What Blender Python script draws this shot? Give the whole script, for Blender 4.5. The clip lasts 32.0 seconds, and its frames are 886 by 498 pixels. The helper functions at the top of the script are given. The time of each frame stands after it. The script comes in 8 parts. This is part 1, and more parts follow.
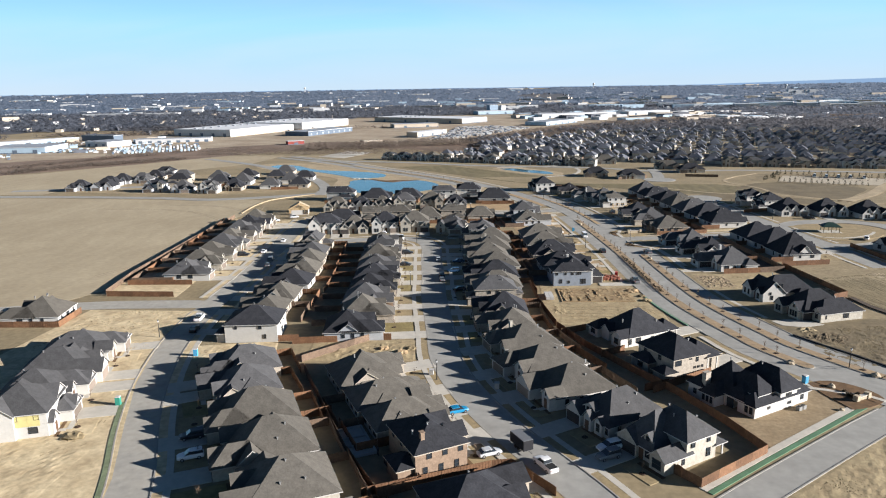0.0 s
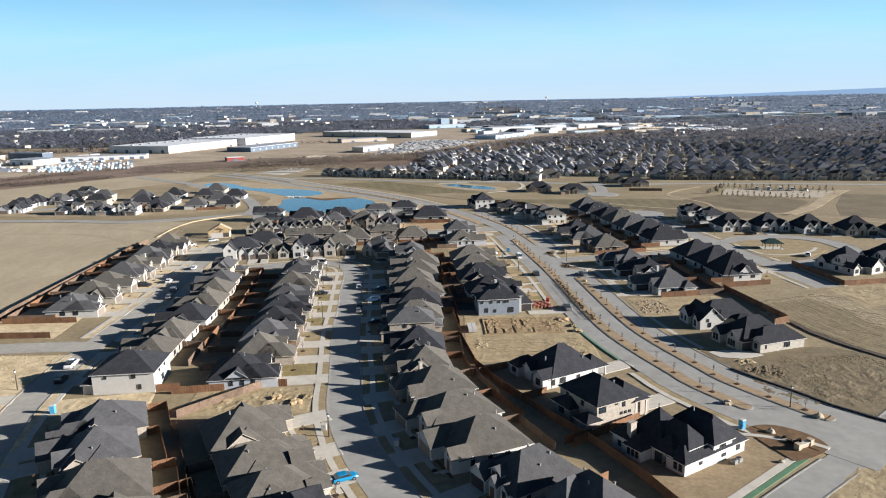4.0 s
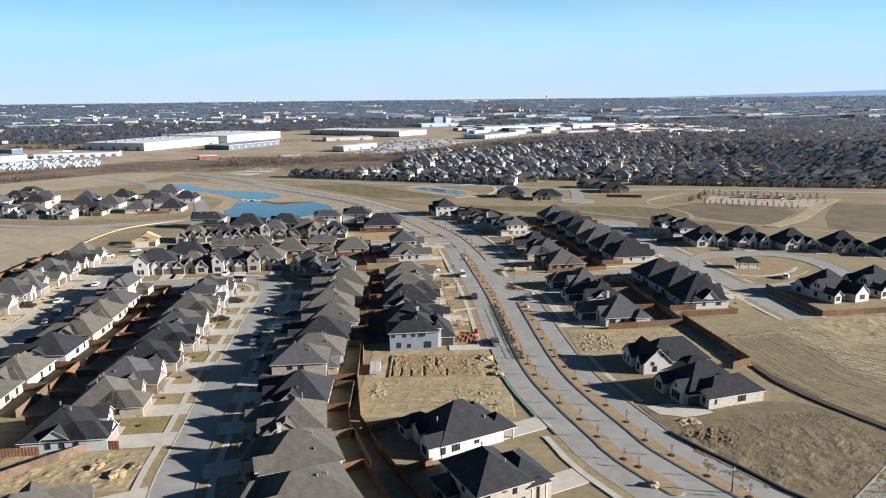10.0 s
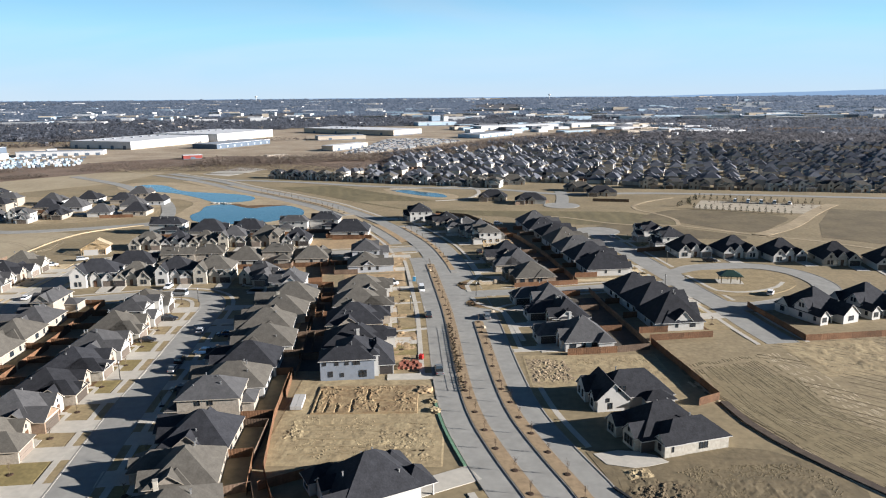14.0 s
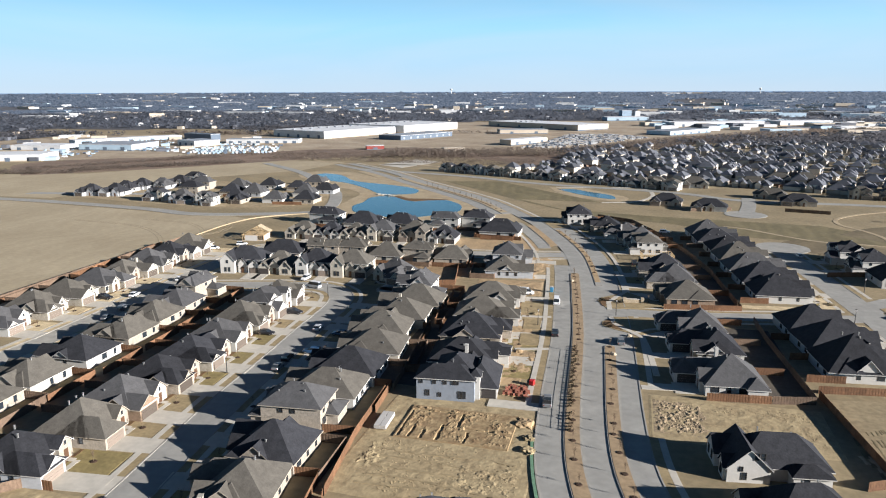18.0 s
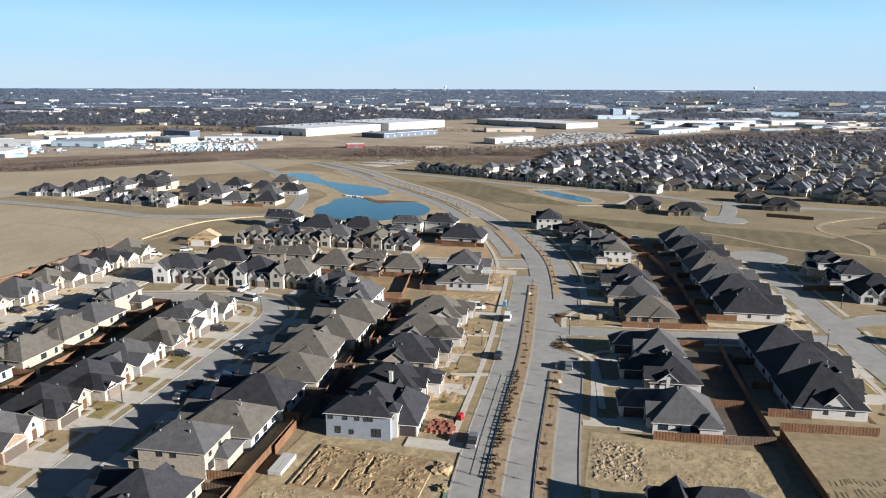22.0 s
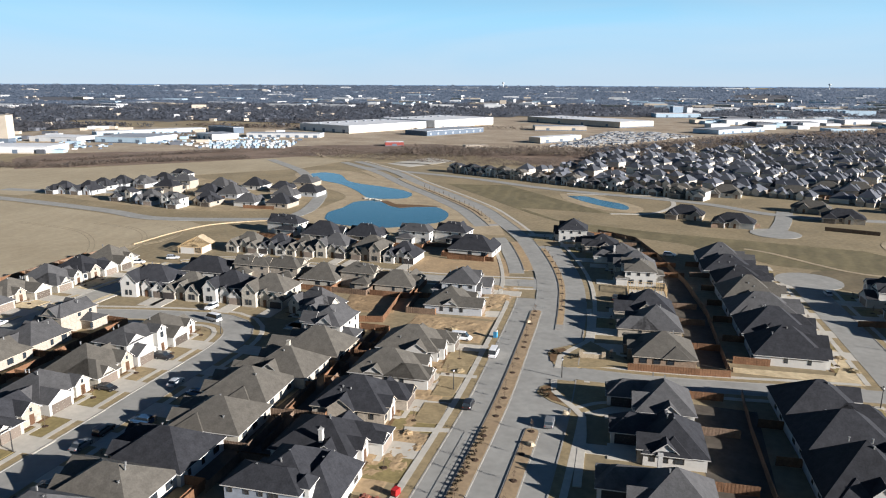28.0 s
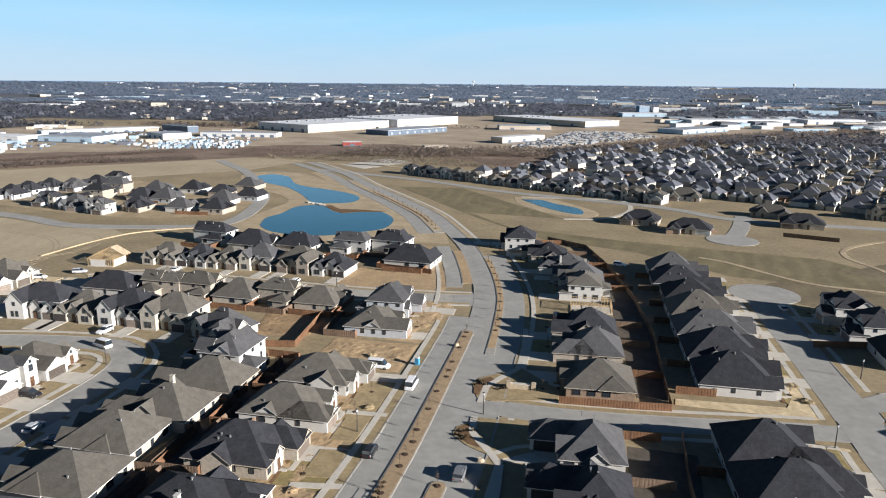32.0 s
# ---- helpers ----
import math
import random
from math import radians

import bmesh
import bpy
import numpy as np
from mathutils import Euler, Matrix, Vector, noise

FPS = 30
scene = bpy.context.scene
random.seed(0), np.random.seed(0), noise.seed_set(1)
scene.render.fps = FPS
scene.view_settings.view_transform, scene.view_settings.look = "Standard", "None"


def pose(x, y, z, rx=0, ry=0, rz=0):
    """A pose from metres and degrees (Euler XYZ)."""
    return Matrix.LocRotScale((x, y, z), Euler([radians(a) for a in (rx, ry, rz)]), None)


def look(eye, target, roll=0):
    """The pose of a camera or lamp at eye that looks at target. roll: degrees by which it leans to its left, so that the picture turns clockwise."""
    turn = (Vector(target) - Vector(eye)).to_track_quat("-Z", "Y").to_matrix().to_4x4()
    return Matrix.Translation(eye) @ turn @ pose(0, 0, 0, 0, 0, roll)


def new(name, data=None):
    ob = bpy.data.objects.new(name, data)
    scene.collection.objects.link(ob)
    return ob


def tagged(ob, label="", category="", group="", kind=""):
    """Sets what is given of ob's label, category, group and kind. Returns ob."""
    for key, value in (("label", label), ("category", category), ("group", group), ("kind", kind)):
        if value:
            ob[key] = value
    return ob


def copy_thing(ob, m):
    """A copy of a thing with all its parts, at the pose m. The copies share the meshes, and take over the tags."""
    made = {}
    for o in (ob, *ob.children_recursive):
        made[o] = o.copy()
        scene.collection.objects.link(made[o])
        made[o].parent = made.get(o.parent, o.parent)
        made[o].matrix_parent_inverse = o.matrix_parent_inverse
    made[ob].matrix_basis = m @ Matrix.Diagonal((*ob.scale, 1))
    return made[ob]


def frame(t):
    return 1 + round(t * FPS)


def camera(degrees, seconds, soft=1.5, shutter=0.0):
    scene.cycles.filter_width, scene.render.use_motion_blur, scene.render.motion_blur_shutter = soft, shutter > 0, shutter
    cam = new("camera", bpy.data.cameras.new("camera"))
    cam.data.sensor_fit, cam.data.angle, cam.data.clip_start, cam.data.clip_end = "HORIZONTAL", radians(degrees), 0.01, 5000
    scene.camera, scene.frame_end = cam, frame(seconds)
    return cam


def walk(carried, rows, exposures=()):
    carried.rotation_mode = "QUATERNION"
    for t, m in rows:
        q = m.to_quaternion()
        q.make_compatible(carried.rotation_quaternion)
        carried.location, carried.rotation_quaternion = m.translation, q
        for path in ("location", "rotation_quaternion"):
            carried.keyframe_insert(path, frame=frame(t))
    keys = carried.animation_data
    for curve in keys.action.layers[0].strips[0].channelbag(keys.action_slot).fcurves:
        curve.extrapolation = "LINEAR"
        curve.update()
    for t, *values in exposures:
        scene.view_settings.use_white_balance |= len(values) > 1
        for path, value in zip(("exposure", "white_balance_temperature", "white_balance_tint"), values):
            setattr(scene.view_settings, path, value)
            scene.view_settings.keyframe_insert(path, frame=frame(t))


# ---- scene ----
cam = camera(65.01, 32.0, soft=1.1)
PATH = [
    (0, (-15.65, -47.84, 66.29), (-23.41, 49.23, 43.51), -0.90),
    (0.5, (-15.12, -45.55, 66.35), (-21.95, 51.65, 43.88), -1.07),
    (1, (-14.20, -43.04, 66.35), (-20.08, 54.29, 44.17), -1.19),
    (1.5, (-12.93, -40.38, 66.31), (-17.94, 57.05, 44.36), -1.30),
    (2, (-11.35, -37.61, 66.22), (-15.54, 59.91, 44.49), -1.39),
    (2.5, (-9.49, -34.79, 66.09), (-12.83, 62.84, 44.67), -1.44),
    (3, (-7.48, -31.99, 65.95), (-10.06, 65.73, 44.86), -1.39),
    (3.5, (-5.46, -29.24, 65.83), (-7.49, 68.52, 44.88), -1.23),
    (5.5, (2.59, -18.73, 65.73), (0.91, 78.96, 44.42), -1.07),
    (6, (4.69, -16.04, 65.80), (3.07, 81.67, 44.55), -1.04),
    (6.5, (6.85, -13.31, 65.84), (5.25, 84.40, 44.62), -1.02),
    (7, (9.04, -10.52, 65.82), (7.37, 87.20, 44.64), -0.97),
    (7.5, (11.21, -7.69, 65.74), (9.44, 90.02, 44.54), -0.88),
    (8, (13.35, -4.86, 65.66), (11.47, 92.84, 44.43), -0.82),
    (8.5, (15.47, -2.06, 65.62), (13.40, 95.63, 44.32), -0.79),
    (9, (17.56, 0.68, 65.60), (15.40, 98.36, 44.31), -0.76),
    (9.5, (19.60, 3.33, 65.61), (17.41, 101.02, 44.35), -0.70),
    (10, (21.60, 5.89, 65.64), (19.38, 103.57, 44.37), -0.62),
    (10.5, (23.57, 8.39, 65.71), (21.30, 106.07, 44.42), -0.57),
    (11, (25.52, 10.86, 65.81), (23.20, 108.53, 44.49), -0.55),
    (11.5, (27.48, 13.32, 65.92), (25.10, 110.98, 44.53), -0.53),
    (12, (29.45, 15.77, 66.04), (27.00, 113.41, 44.57), -0.52),
    (12.5, (31.42, 18.20, 66.16), (28.83, 115.82, 44.61), -0.53),
    (13, (33.35, 20.62, 66.27), (30.71, 118.23, 44.69), -0.54),
    (13.5, (35.25, 23.04, 66.34), (32.52, 120.65, 44.77), -0.51),
    (14, (37.12, 25.48, 66.36), (34.36, 123.09, 44.81), -0.45),
    (14.5, (38.99, 27.93, 66.37), (36.16, 125.53, 44.77), -0.38),
    (16.5, (46.43, 37.84, 66.55), (43.06, 135.35, 44.67), -0.22),
    (17, (48.09, 40.34, 66.57), (40.83, 137.64, 44.65), -0.20),
    (17.5, (49.70, 42.84, 66.58), (31.70, 138.72, 44.58), -0.16),
    (18, (51.19, 45.38, 66.57), (22.35, 138.49, 44.25), -0.16),
    (18.5, (52.54, 48.06, 66.56), (21.16, 140.26, 43.87), -0.23),
    (19, (53.76, 50.87, 66.56), (22.28, 143.01, 43.76), -0.33),
    (19.5, (54.95, 53.76, 66.58), (23.94, 146.10, 43.93), -0.38),
    (20, (56.15, 56.62, 66.61), (25.79, 149.23, 44.21), -0.31),
    (20.5, (57.38, 59.38, 66.65), (27.64, 152.22, 44.36), -0.16),
    (21, (58.63, 62.06, 66.66), (29.45, 155.05, 44.28), 0.01),
    (21.5, (59.85, 64.72, 66.66), (31.17, 157.83, 44.09), 0.13),
    (22, (61.01, 67.41, 66.64), (32.81, 160.62, 43.95), 0.19),
    (22.5, (62.10, 70.09, 66.64), (34.34, 163.42, 43.85), 0.22),
    (23, (63.12, 72.74, 66.66), (35.85, 166.21, 43.86), 0.25),
    (23.5, (64.11, 75.31, 66.74), (37.39, 168.95, 43.98), 0.27),
    (24, (65.13, 77.88, 66.86), (30.64, 168.92, 44.01), 0.24),
    (24.5, (66.14, 80.55, 66.97), (26.49, 169.40, 43.89), 0.15),
    (26.5, (69.58, 92.32, 67.00), (31.51, 181.81, 43.74), 0.06),
    (27, (70.36, 95.29, 66.97), (33.01, 185.11, 43.78), 0.14),
    (27.5, (71.13, 98.26, 66.93), (34.46, 188.35, 43.71), 0.21),
    (28, (71.88, 101.21, 66.89), (35.84, 191.55, 43.67), 0.26),
    (28.5, (72.61, 104.15, 66.85), (37.15, 194.71, 43.60), 0.32),
    (29, (73.31, 107.07, 66.82), (38.41, 197.85, 43.54), 0.39),
    (29.5, (74.00, 109.99, 66.78), (39.61, 200.94, 43.45), 0.44),
    (30, (74.69, 112.89, 66.75), (40.74, 204.02, 43.44), 0.46),
    (30.5, (75.40, 115.80, 66.75), (41.92, 207.09, 43.43), 0.48),
    (31, (76.12, 118.74, 66.78), (43.04, 210.18, 43.46), 0.51),
    (31.5, (76.84, 121.73, 66.81), (44.11, 213.28, 43.41), 0.54),
    (32, (77.55, 124.79, 66.80), (45.14, 216.45, 43.42), 0.51),
]
walk(cam, [(t, look(eye, target, roll)) for t, eye, target, roll in PATH], [(0, 1.46, 6000, 10), (8, 1.44, 6000, 10), (16, 1.42, 6000, 10), (24, 1.34, 6000, 10), (32, 1.30, 6000, 10)])

# ---------------------------------------------------------------- world, sun
SUN_ELEV = 16.0
SUN_AZ = -8.0          # direction towards the sun, degrees from +x to +y
world = bpy.data.worlds.new("world")
scene.world = world
world.use_nodes = True
wn, wl = world.node_tree.nodes, world.node_tree.links
wn.clear()
wo = wn.new("ShaderNodeOutputWorld")
wb = wn.new("ShaderNodeBackground")
sky = wn.new("ShaderNodeTexSky")
sky.sky_type, sky.sun_disc = "NISHITA", False
sky.sun_elevation, sky.sun_rotation = radians(SUN_ELEV), radians(90 - SUN_AZ)
sky.altitude, sky.air_density, sky.dust_density, sky.ozone_density = 150, 0.8, 0.0, 4.0
wb.inputs["Strength"].default_value = 0.056
# low haze: the sky pales towards the horizon all round, with thin high cloud
geo = wn.new("ShaderNodeTexCoord")
sep = wn.new("ShaderNodeSeparateXYZ")
wl.new(geo.outputs["Generated"], sep.inputs[0])
haze = wn.new("ShaderNodeValToRGB")
haze.color_ramp.elements[0].position, haze.color_ramp.elements[0].color = 0.0, (0.60, 0.73, 0.83, 1)
haze.color_ramp.elements[1].position, haze.color_ramp.elements[1].color = 0.30, (0.20, 0.62, 0.98, 1)
mid = haze.color_ramp.elements.new(0.09)
mid.color = (0.42, 0.77, 0.99, 1)
wl.new(sep.outputs["Z"], haze.inputs["Fac"])
cirrus = wn.new("ShaderNodeTexNoise")
cirrus.inputs["Scale"].default_value, cirrus.inputs["Detail"].default_value, cirrus.inputs["Distortion"].default_value = 2.2, 6, 0.8
squash = wn.new("ShaderNodeVectorMath")
squash.operation = "MULTIPLY"
squash.inputs[1].default_value = (1, 0.6, 5)
wl.new(geo.outputs["Generated"], squash.inputs[0])
wl.new(squash.outputs[0], cirrus.inputs["Vector"])
veil = wn.new("ShaderNodeMapRange")
veil.inputs["From Min"].default_value, veil.inputs["From Max"].default_value, veil.inputs["To Max"].default_value = 0.45, 0.8, 0.35
wl.new(cirrus.outputs["Fac"], veil.inputs["Value"])
cloud = wn.new("ShaderNodeMix")
cloud.data_type = "RGBA"
cloud.inputs[7].default_value = (0.75, 0.80, 0.84, 1)
wl.new(veil.outputs["Result"], cloud.inputs["Factor"])
wl.new(haze.outputs["Color"], cloud.inputs[6])
scale = wn.new("ShaderNodeVectorMath")
scale.operation = "SCALE"
scale.inputs["Scale"].default_value = 7.8
wl.new(cloud.outputs[2], scale.inputs[0])
low = wn.new("ShaderNodeMapRange")
low.inputs["From Min"].default_value, low.inputs["From Max"].default_value = 0.08, 0.30
low.inputs["To Min"].default_value, low.inputs["To Max"].default_value = 0.85, 0.0
wl.new(sep.outputs["Z"], low.inputs["Value"])
tint = wn.new("ShaderNodeMix")
tint.data_type = "RGBA"
wl.new(low.outputs["Result"], tint.inputs["Factor"])
deep = wn.new("ShaderNodeVectorMath")
deep.operation = "SCALE"
deep.inputs["Scale"].default_value = 0.36
wl.new(sky.outputs[0], deep.inputs[0])
wl.new(deep.outputs[0], tint.inputs[6])
wl.new(scale.outputs[0], tint.inputs[7])
wl.new(tint.outputs[2], wb.inputs[0])
wl.new(wb.outputs[0], wo.inputs[0])
sun = new("sun", bpy.data.lights.new("sun", "SUN"))
sun.data.energy, sun.data.angle, sun.data.color = 5.0, radians(0.5), (1.0, 0.915, 0.825)
sd = Vector((math.cos(radians(SUN_AZ)) * math.cos(radians(SUN_ELEV)), math.sin(radians(SUN_AZ)) * math.cos(radians(SUN_ELEV)), math.sin(radians(SUN_ELEV))))
sun.rotation_euler = sd.to_track_quat("Z", "Y").to_euler()

# ---------------------------------------------------------------- materials
def mat(name, colour, rough=0.85, vary=0.25, scale=4.0, fine=40.0, second=None, bump=0.0, rand=0.0, metal=0.0, spec=0.3, island=0.0, ruts=0.0, rutscale=0.12, rutwobble=20.0, soft_normal=False):
    """Procedural surface: colour varied at two scales, optional second colour in patches, grain relief and variation from piece to piece."""
    m = bpy.data.materials.new(name)
    m.use_nodes = True
    n, l = m.node_tree.nodes, m.node_tree.links
    b = n["Principled BSDF"]
    b.inputs["Roughness"].default_value, b.inputs["Metallic"].default_value = rough, metal
    b.inputs["Specular IOR Level"].default_value = spec
    geo = n.new("ShaderNodeNewGeometry")
    big, small = n.new("ShaderNodeTexNoise"), n.new("ShaderNodeTexNoise")
    big.inputs["Scale"].default_value, small.inputs["Scale"].default_value = 1 / scale, fine / 10
    big.inputs["Detail"].default_value, small.inputs["Detail"].default_value = 5, 3
    big.inputs["Roughness"].default_value = 0.6
    for q in (big, small):
        l.new(geo.outputs["Position"], q.inputs["Vector"])
    ramp = n.new("ShaderNodeMapRange")
    ramp.inputs["From Min"].default_value, ramp.inputs["From Max"].default_value = 0.35, 0.65
    l.new(big.outputs["Fac"], ramp.inputs["Value"])
    mix = n.new("ShaderNodeMix")
    mix.data_type = "RGBA"
    l.new(ramp.outputs["Result"], mix.inputs["Factor"])
    dark = [c * (1 - vary) for c in colour] if second is None else second
    mix.inputs[6].default_value, mix.inputs[7].default_value = (*colour, 1), (*dark, 1)
    mul = n.new("ShaderNodeMix")
    mul.data_type, mul.blend_type = "RGBA", "MULTIPLY"
    mul.inputs["Factor"].default_value = 1.0
    gr = n.new("ShaderNodeMapRange")
    gr.inputs["From Min"].default_value, gr.inputs["From Max"].default_value = 0.3, 0.7
    gr.inputs["To Min"].default_value, gr.inputs["To Max"].default_value = 1 - vary * 0.6, 1 + vary * 0.4
    l.new(small.outputs["Fac"], gr.inputs["Value"])
    l.new(mix.outputs[2], mul.inputs[6])
    l.new(gr.outputs["Result"], mul.inputs[7])
    out = mul
    if rand or island:
        oi = n.new("ShaderNodeObjectInfo") if rand else geo
        rand = rand or island
        hs = n.new("ShaderNodeMapRange")
        hs.inputs["To Min"].default_value, hs.inputs["To Max"].default_value = 1 - rand, 1 + rand
        l.new(oi.outputs["Random Per Island" if island else "Random"], hs.inputs["Value"])
        m2 = n.new("ShaderNodeMix")
        m2.data_type, m2.blend_type = "RGBA", "MULTIPLY"
        m2.inputs["Factor"].default_value = 1.0
        l.new(mul.outputs[2], m2.inputs[6])
        l.new(hs.outputs["Result"], m2.inputs[7])
        out = m2
    l.new(out.outputs[2], b.inputs["Base Color"])
    if ruts:
        wv = n.new("ShaderNodeTexWave")
        wv.inputs["Scale"].default_value, wv.inputs["Distortion"].default_value, wv.inputs["Detail"].default_value, wv.inputs["Detail Scale"].default_value = rutscale, rutwobble, 4, 0.6
        if rutwobble < 15:
            wv.bands_direction = "Y"
            wv.inputs["Detail Scale"].default_value = 0.08
        l.new(geo.outputs["Position"], wv.inputs["Vector"])
        wr = n.new("ShaderNodeMapRange")
        wr.inputs["From Min"].default_value, wr.inputs["From Max"].default_value = 0.35, 0.85
        wr.inputs["To Min"].default_value, wr.inputs["To Max"].default_value = 1 - ruts, 1 + ruts * 0.3
        l.new(wv.outputs["Fac"], wr.inputs["Value"])
        m3 = n.new("ShaderNodeMix")
        m3.data_type, m3.blend_type = "RGBA", "MULTIPLY"
        m3.inputs["Factor"].default_value = 1.0
        l.new(out.outputs[2], m3.inputs[6])
        l.new(wr.outputs["Result"], m3.inputs[7])
        out = m3
        l.new(out.outputs[2], b.inputs["Base Color"])
    if soft_normal:
        # twigs scatter light all round: lean the shading normal upwards
        up, nz = n.new("ShaderNodeVectorMath"), n.new("ShaderNodeVectorMath")
        up.operation, nz.operation = "MULTIPLY_ADD", "NORMALIZE"
        up.inputs[1].default_value, up.inputs[2].default_value = (0.3, 0.3, 0.3), (0.15, 0, 0.8)
        l.new(geo.outputs["Normal"], up.inputs[0])
        l.new(up.outputs[0], nz.inputs[0])
        l.new(nz.outputs[0], b.inputs["Normal"])
        thin, both = n.new("ShaderNodeBsdfTranslucent"), n.new("ShaderNodeMixShader")
        l.new(out.outputs[2], thin.inputs["Color"])
        l.new(b.outputs[0], both.inputs[1])
        l.new(thin.outputs[0], both.inputs[2])
        l.new(both.outputs[0], n["Material Output"].inputs["Surface"])
    if bump:
        bp = n.new("ShaderNodeBump")
        bp.inputs["Distance"].default_value = bump
        l.new(small.outputs["Fac"], bp.inputs["Height"])
        l.new(bp.outputs["Normal"], b.inputs["Normal"])
    return m


M_GROUND = mat("dry_grass_ground", (0.292, 0.230, 0.134), vary=0.3, scale=26, fine=6, second=(0.215, 0.172, 0.100), bump=0.03)
M_FIELD = mat("bare_field", ruts=0.04, rutscale=0.03, colour=(0.395, 0.328, 0.217), vary=0.16, scale=45, fine=5, second=(0.330, 0.270, 0.175), bump=0.03)
M_DIRT = mat("bare_dirt", ruts=0.05, rutscale=0.5, colour=(0.388, 0.310, 0.178), vary=0.32, scale=4, fine=9, second=(0.295, 0.228, 0.130), bump=0.06)
M_SAND = mat("pale_sandy_soil", (0.60, 0.49, 0.305), vary=0.3, scale=5, fine=9, second=(0.43, 0.335, 0.20), bump=0.05)
M_CLAY = mat("red_clay_dirt", (0.335, 0.232, 0.126), vary=0.3, scale=6, fine=9, bump=0.1)
M_SOD = mat("winter_sod", (0.27, 0.215, 0.092), vary=0.3, scale=3, fine=12)
M_LAWN = mat("dormant_lawn", (0.325, 0.252, 0.138), vary=0.25, scale=3, fine=12)
M_ROAD = mat("concrete_road", (0.318, 0.309, 0.279), vary=0.16, scale=7, fine=5, rough=0.8)
M_DUSTY = mat("dusty_concrete_road", (0.365, 0.342, 0.292), vary=0.2, scale=6, fine=6, second=(0.315, 0.300, 0.262), rough=0.85)
M_WALK = mat("concrete_walk", (0.50, 0.465, 0.395), vary=0.12, scale=3, fine=9, rough=0.8)
M_KERB = mat("concrete_kerb", (0.317, 0.299, 0.264), vary=0.12, scale=2, fine=9, rough=0.8)
M_WATER = mat("pond_water", (0.010, 0.065, 0.10), rough=0.15, vary=0.1, scale=30, fine=3, bump=0.02, spec=0.5)
M_BANK = mat("pond_bank_soil", (0.41, 0.325, 0.205), vary=0.25, scale=9, fine=6)
M_DISC = mat("dark_mulch_disc", (0.060, 0.036, 0.022), vary=0.3, scale=1, fine=20)
M_MULCH = mat("mulch_bed", (0.16, 0.095, 0.045), vary=0.3, scale=2, fine=14)
ROOFS = [mat("charcoal_shingle", (0.036, 0.037, 0.042), vary=0.3, scale=1.5, fine=30, rand=0.2, rough=0.95, bump=0.03, spec=0.15),
         mat("weathered_brown_shingle", (0.104, 0.095, 0.080), vary=0.25, scale=1.5, fine=30, rand=0.15, rough=0.9, bump=0.03),
         mat("slate_grey_shingle", (0.076, 0.075, 0.076), vary=0.25, scale=1.5, fine=30, rand=0.2, rough=0.9, bump=0.03)]
ROOF_WORDS = ["charcoal", "weathered brown", "slate grey"]
WALLS = [mat("white_painted_brick", (0.475, 0.460, 0.425), vary=0.08, scale=2, fine=30, bump=0.01),
         mat("cream_stone", (0.415, 0.382, 0.318), vary=0.2, scale=0.8, fine=20, bump=0.02),
         mat("tan_brick", (0.37, 0.325, 0.265), vary=0.25, scale=0.7, fine=35, bump=0.015),
         mat("grey_siding", (0.40, 0.41, 0.42), vary=0.12, scale=2, fine=25, bump=0.01),
         mat("red_brown_brick", (0.265, 0.190, 0.132), vary=0.25, scale=0.7, fine=35, bump=0.015),
         mat("blue_grey_sheathing", (0.22, 0.245, 0.28), vary=0.12, scale=1.2, fine=12, bump=0.01)]
WALL_WORDS = ["white painted brick", "cream stone", "tan brick", "light grey siding", "red-brown brick", "unfinished blue-grey sheathed"]
M_TRIM = mat("white_trim", (0.45, 0.435, 0.405), vary=0.05)
M_TANTRIM = mat("tan_trim", (0.40, 0.35, 0.28), vary=0.08)
M_FRAME = mat("dark_window_frame", (0.04, 0.038, 0.036), vary=0.05, rough=0.5)
M_GLASS = mat("window_glass", (0.025, 0.032, 0.04), rough=0.08, vary=0.05, spec=0.8)
M_GARAGE = mat("garage_door_paint", (0.16, 0.13, 0.105), vary=0.1, rand=0.6)
M_SOIL = mat("orange_sandy_soil", (0.40, 0.285, 0.158), vary=0.28, scale=5, fine=9, second=(0.325, 0.235, 0.135), bump=0.1)
M_DARKDOOR = mat("dark_garage_door_paint", (0.05, 0.043, 0.04), vary=0.1)
M_MEDIAN = mat("tan_mulch", (0.345, 0.252, 0.150), vary=0.3, scale=3, fine=10, second=(0.280, 0.205, 0.124))
M_DOOR = mat("stained_front_door", (0.11, 0.06, 0.035), vary=0.2, rough=0.5)
M_CEDAR = mat("cedar_fence", (0.19, 0.10, 0.052), vary=0.3, scale=1.5, fine=25, rand=0.25)
M_CEDAR_OLD = mat("grey_cedar_fence", (0.16, 0.11, 0.075), vary=0.3, scale=1.5, fine=25, rand=0.2)
M_VENT = mat("vent_metal", (0.30, 0.30, 0.29), vary=0.1, rough=0.5, metal=0.4)

# ---------------------------------------------------------------- helpers
def link(name, bm, m, parent=None, label=""):
    me = bpy.data.meshes.new(name)
    bm.normal_update()
    bm.to_mesh(me)
    bm.free()
    for q in (m if isinstance(m, (list, tuple)) else [m]):
        me.materials.append(q)
    ob = new(name, me)
    ob.parent = parent
    if label:
        ob["label"] = label
    return ob


def part(name, bm, m, parent, label=""):
    return link(name, bm, m, parent, label)


def box(bm, x0, x1, y0, y1, z0, z1, mi=0):
    v = [bm.verts.new((x, y, z)) for z in (z0, z1) for x, y in ((x0, y0), (x1, y0), (x1, y1), (x0, y1))]
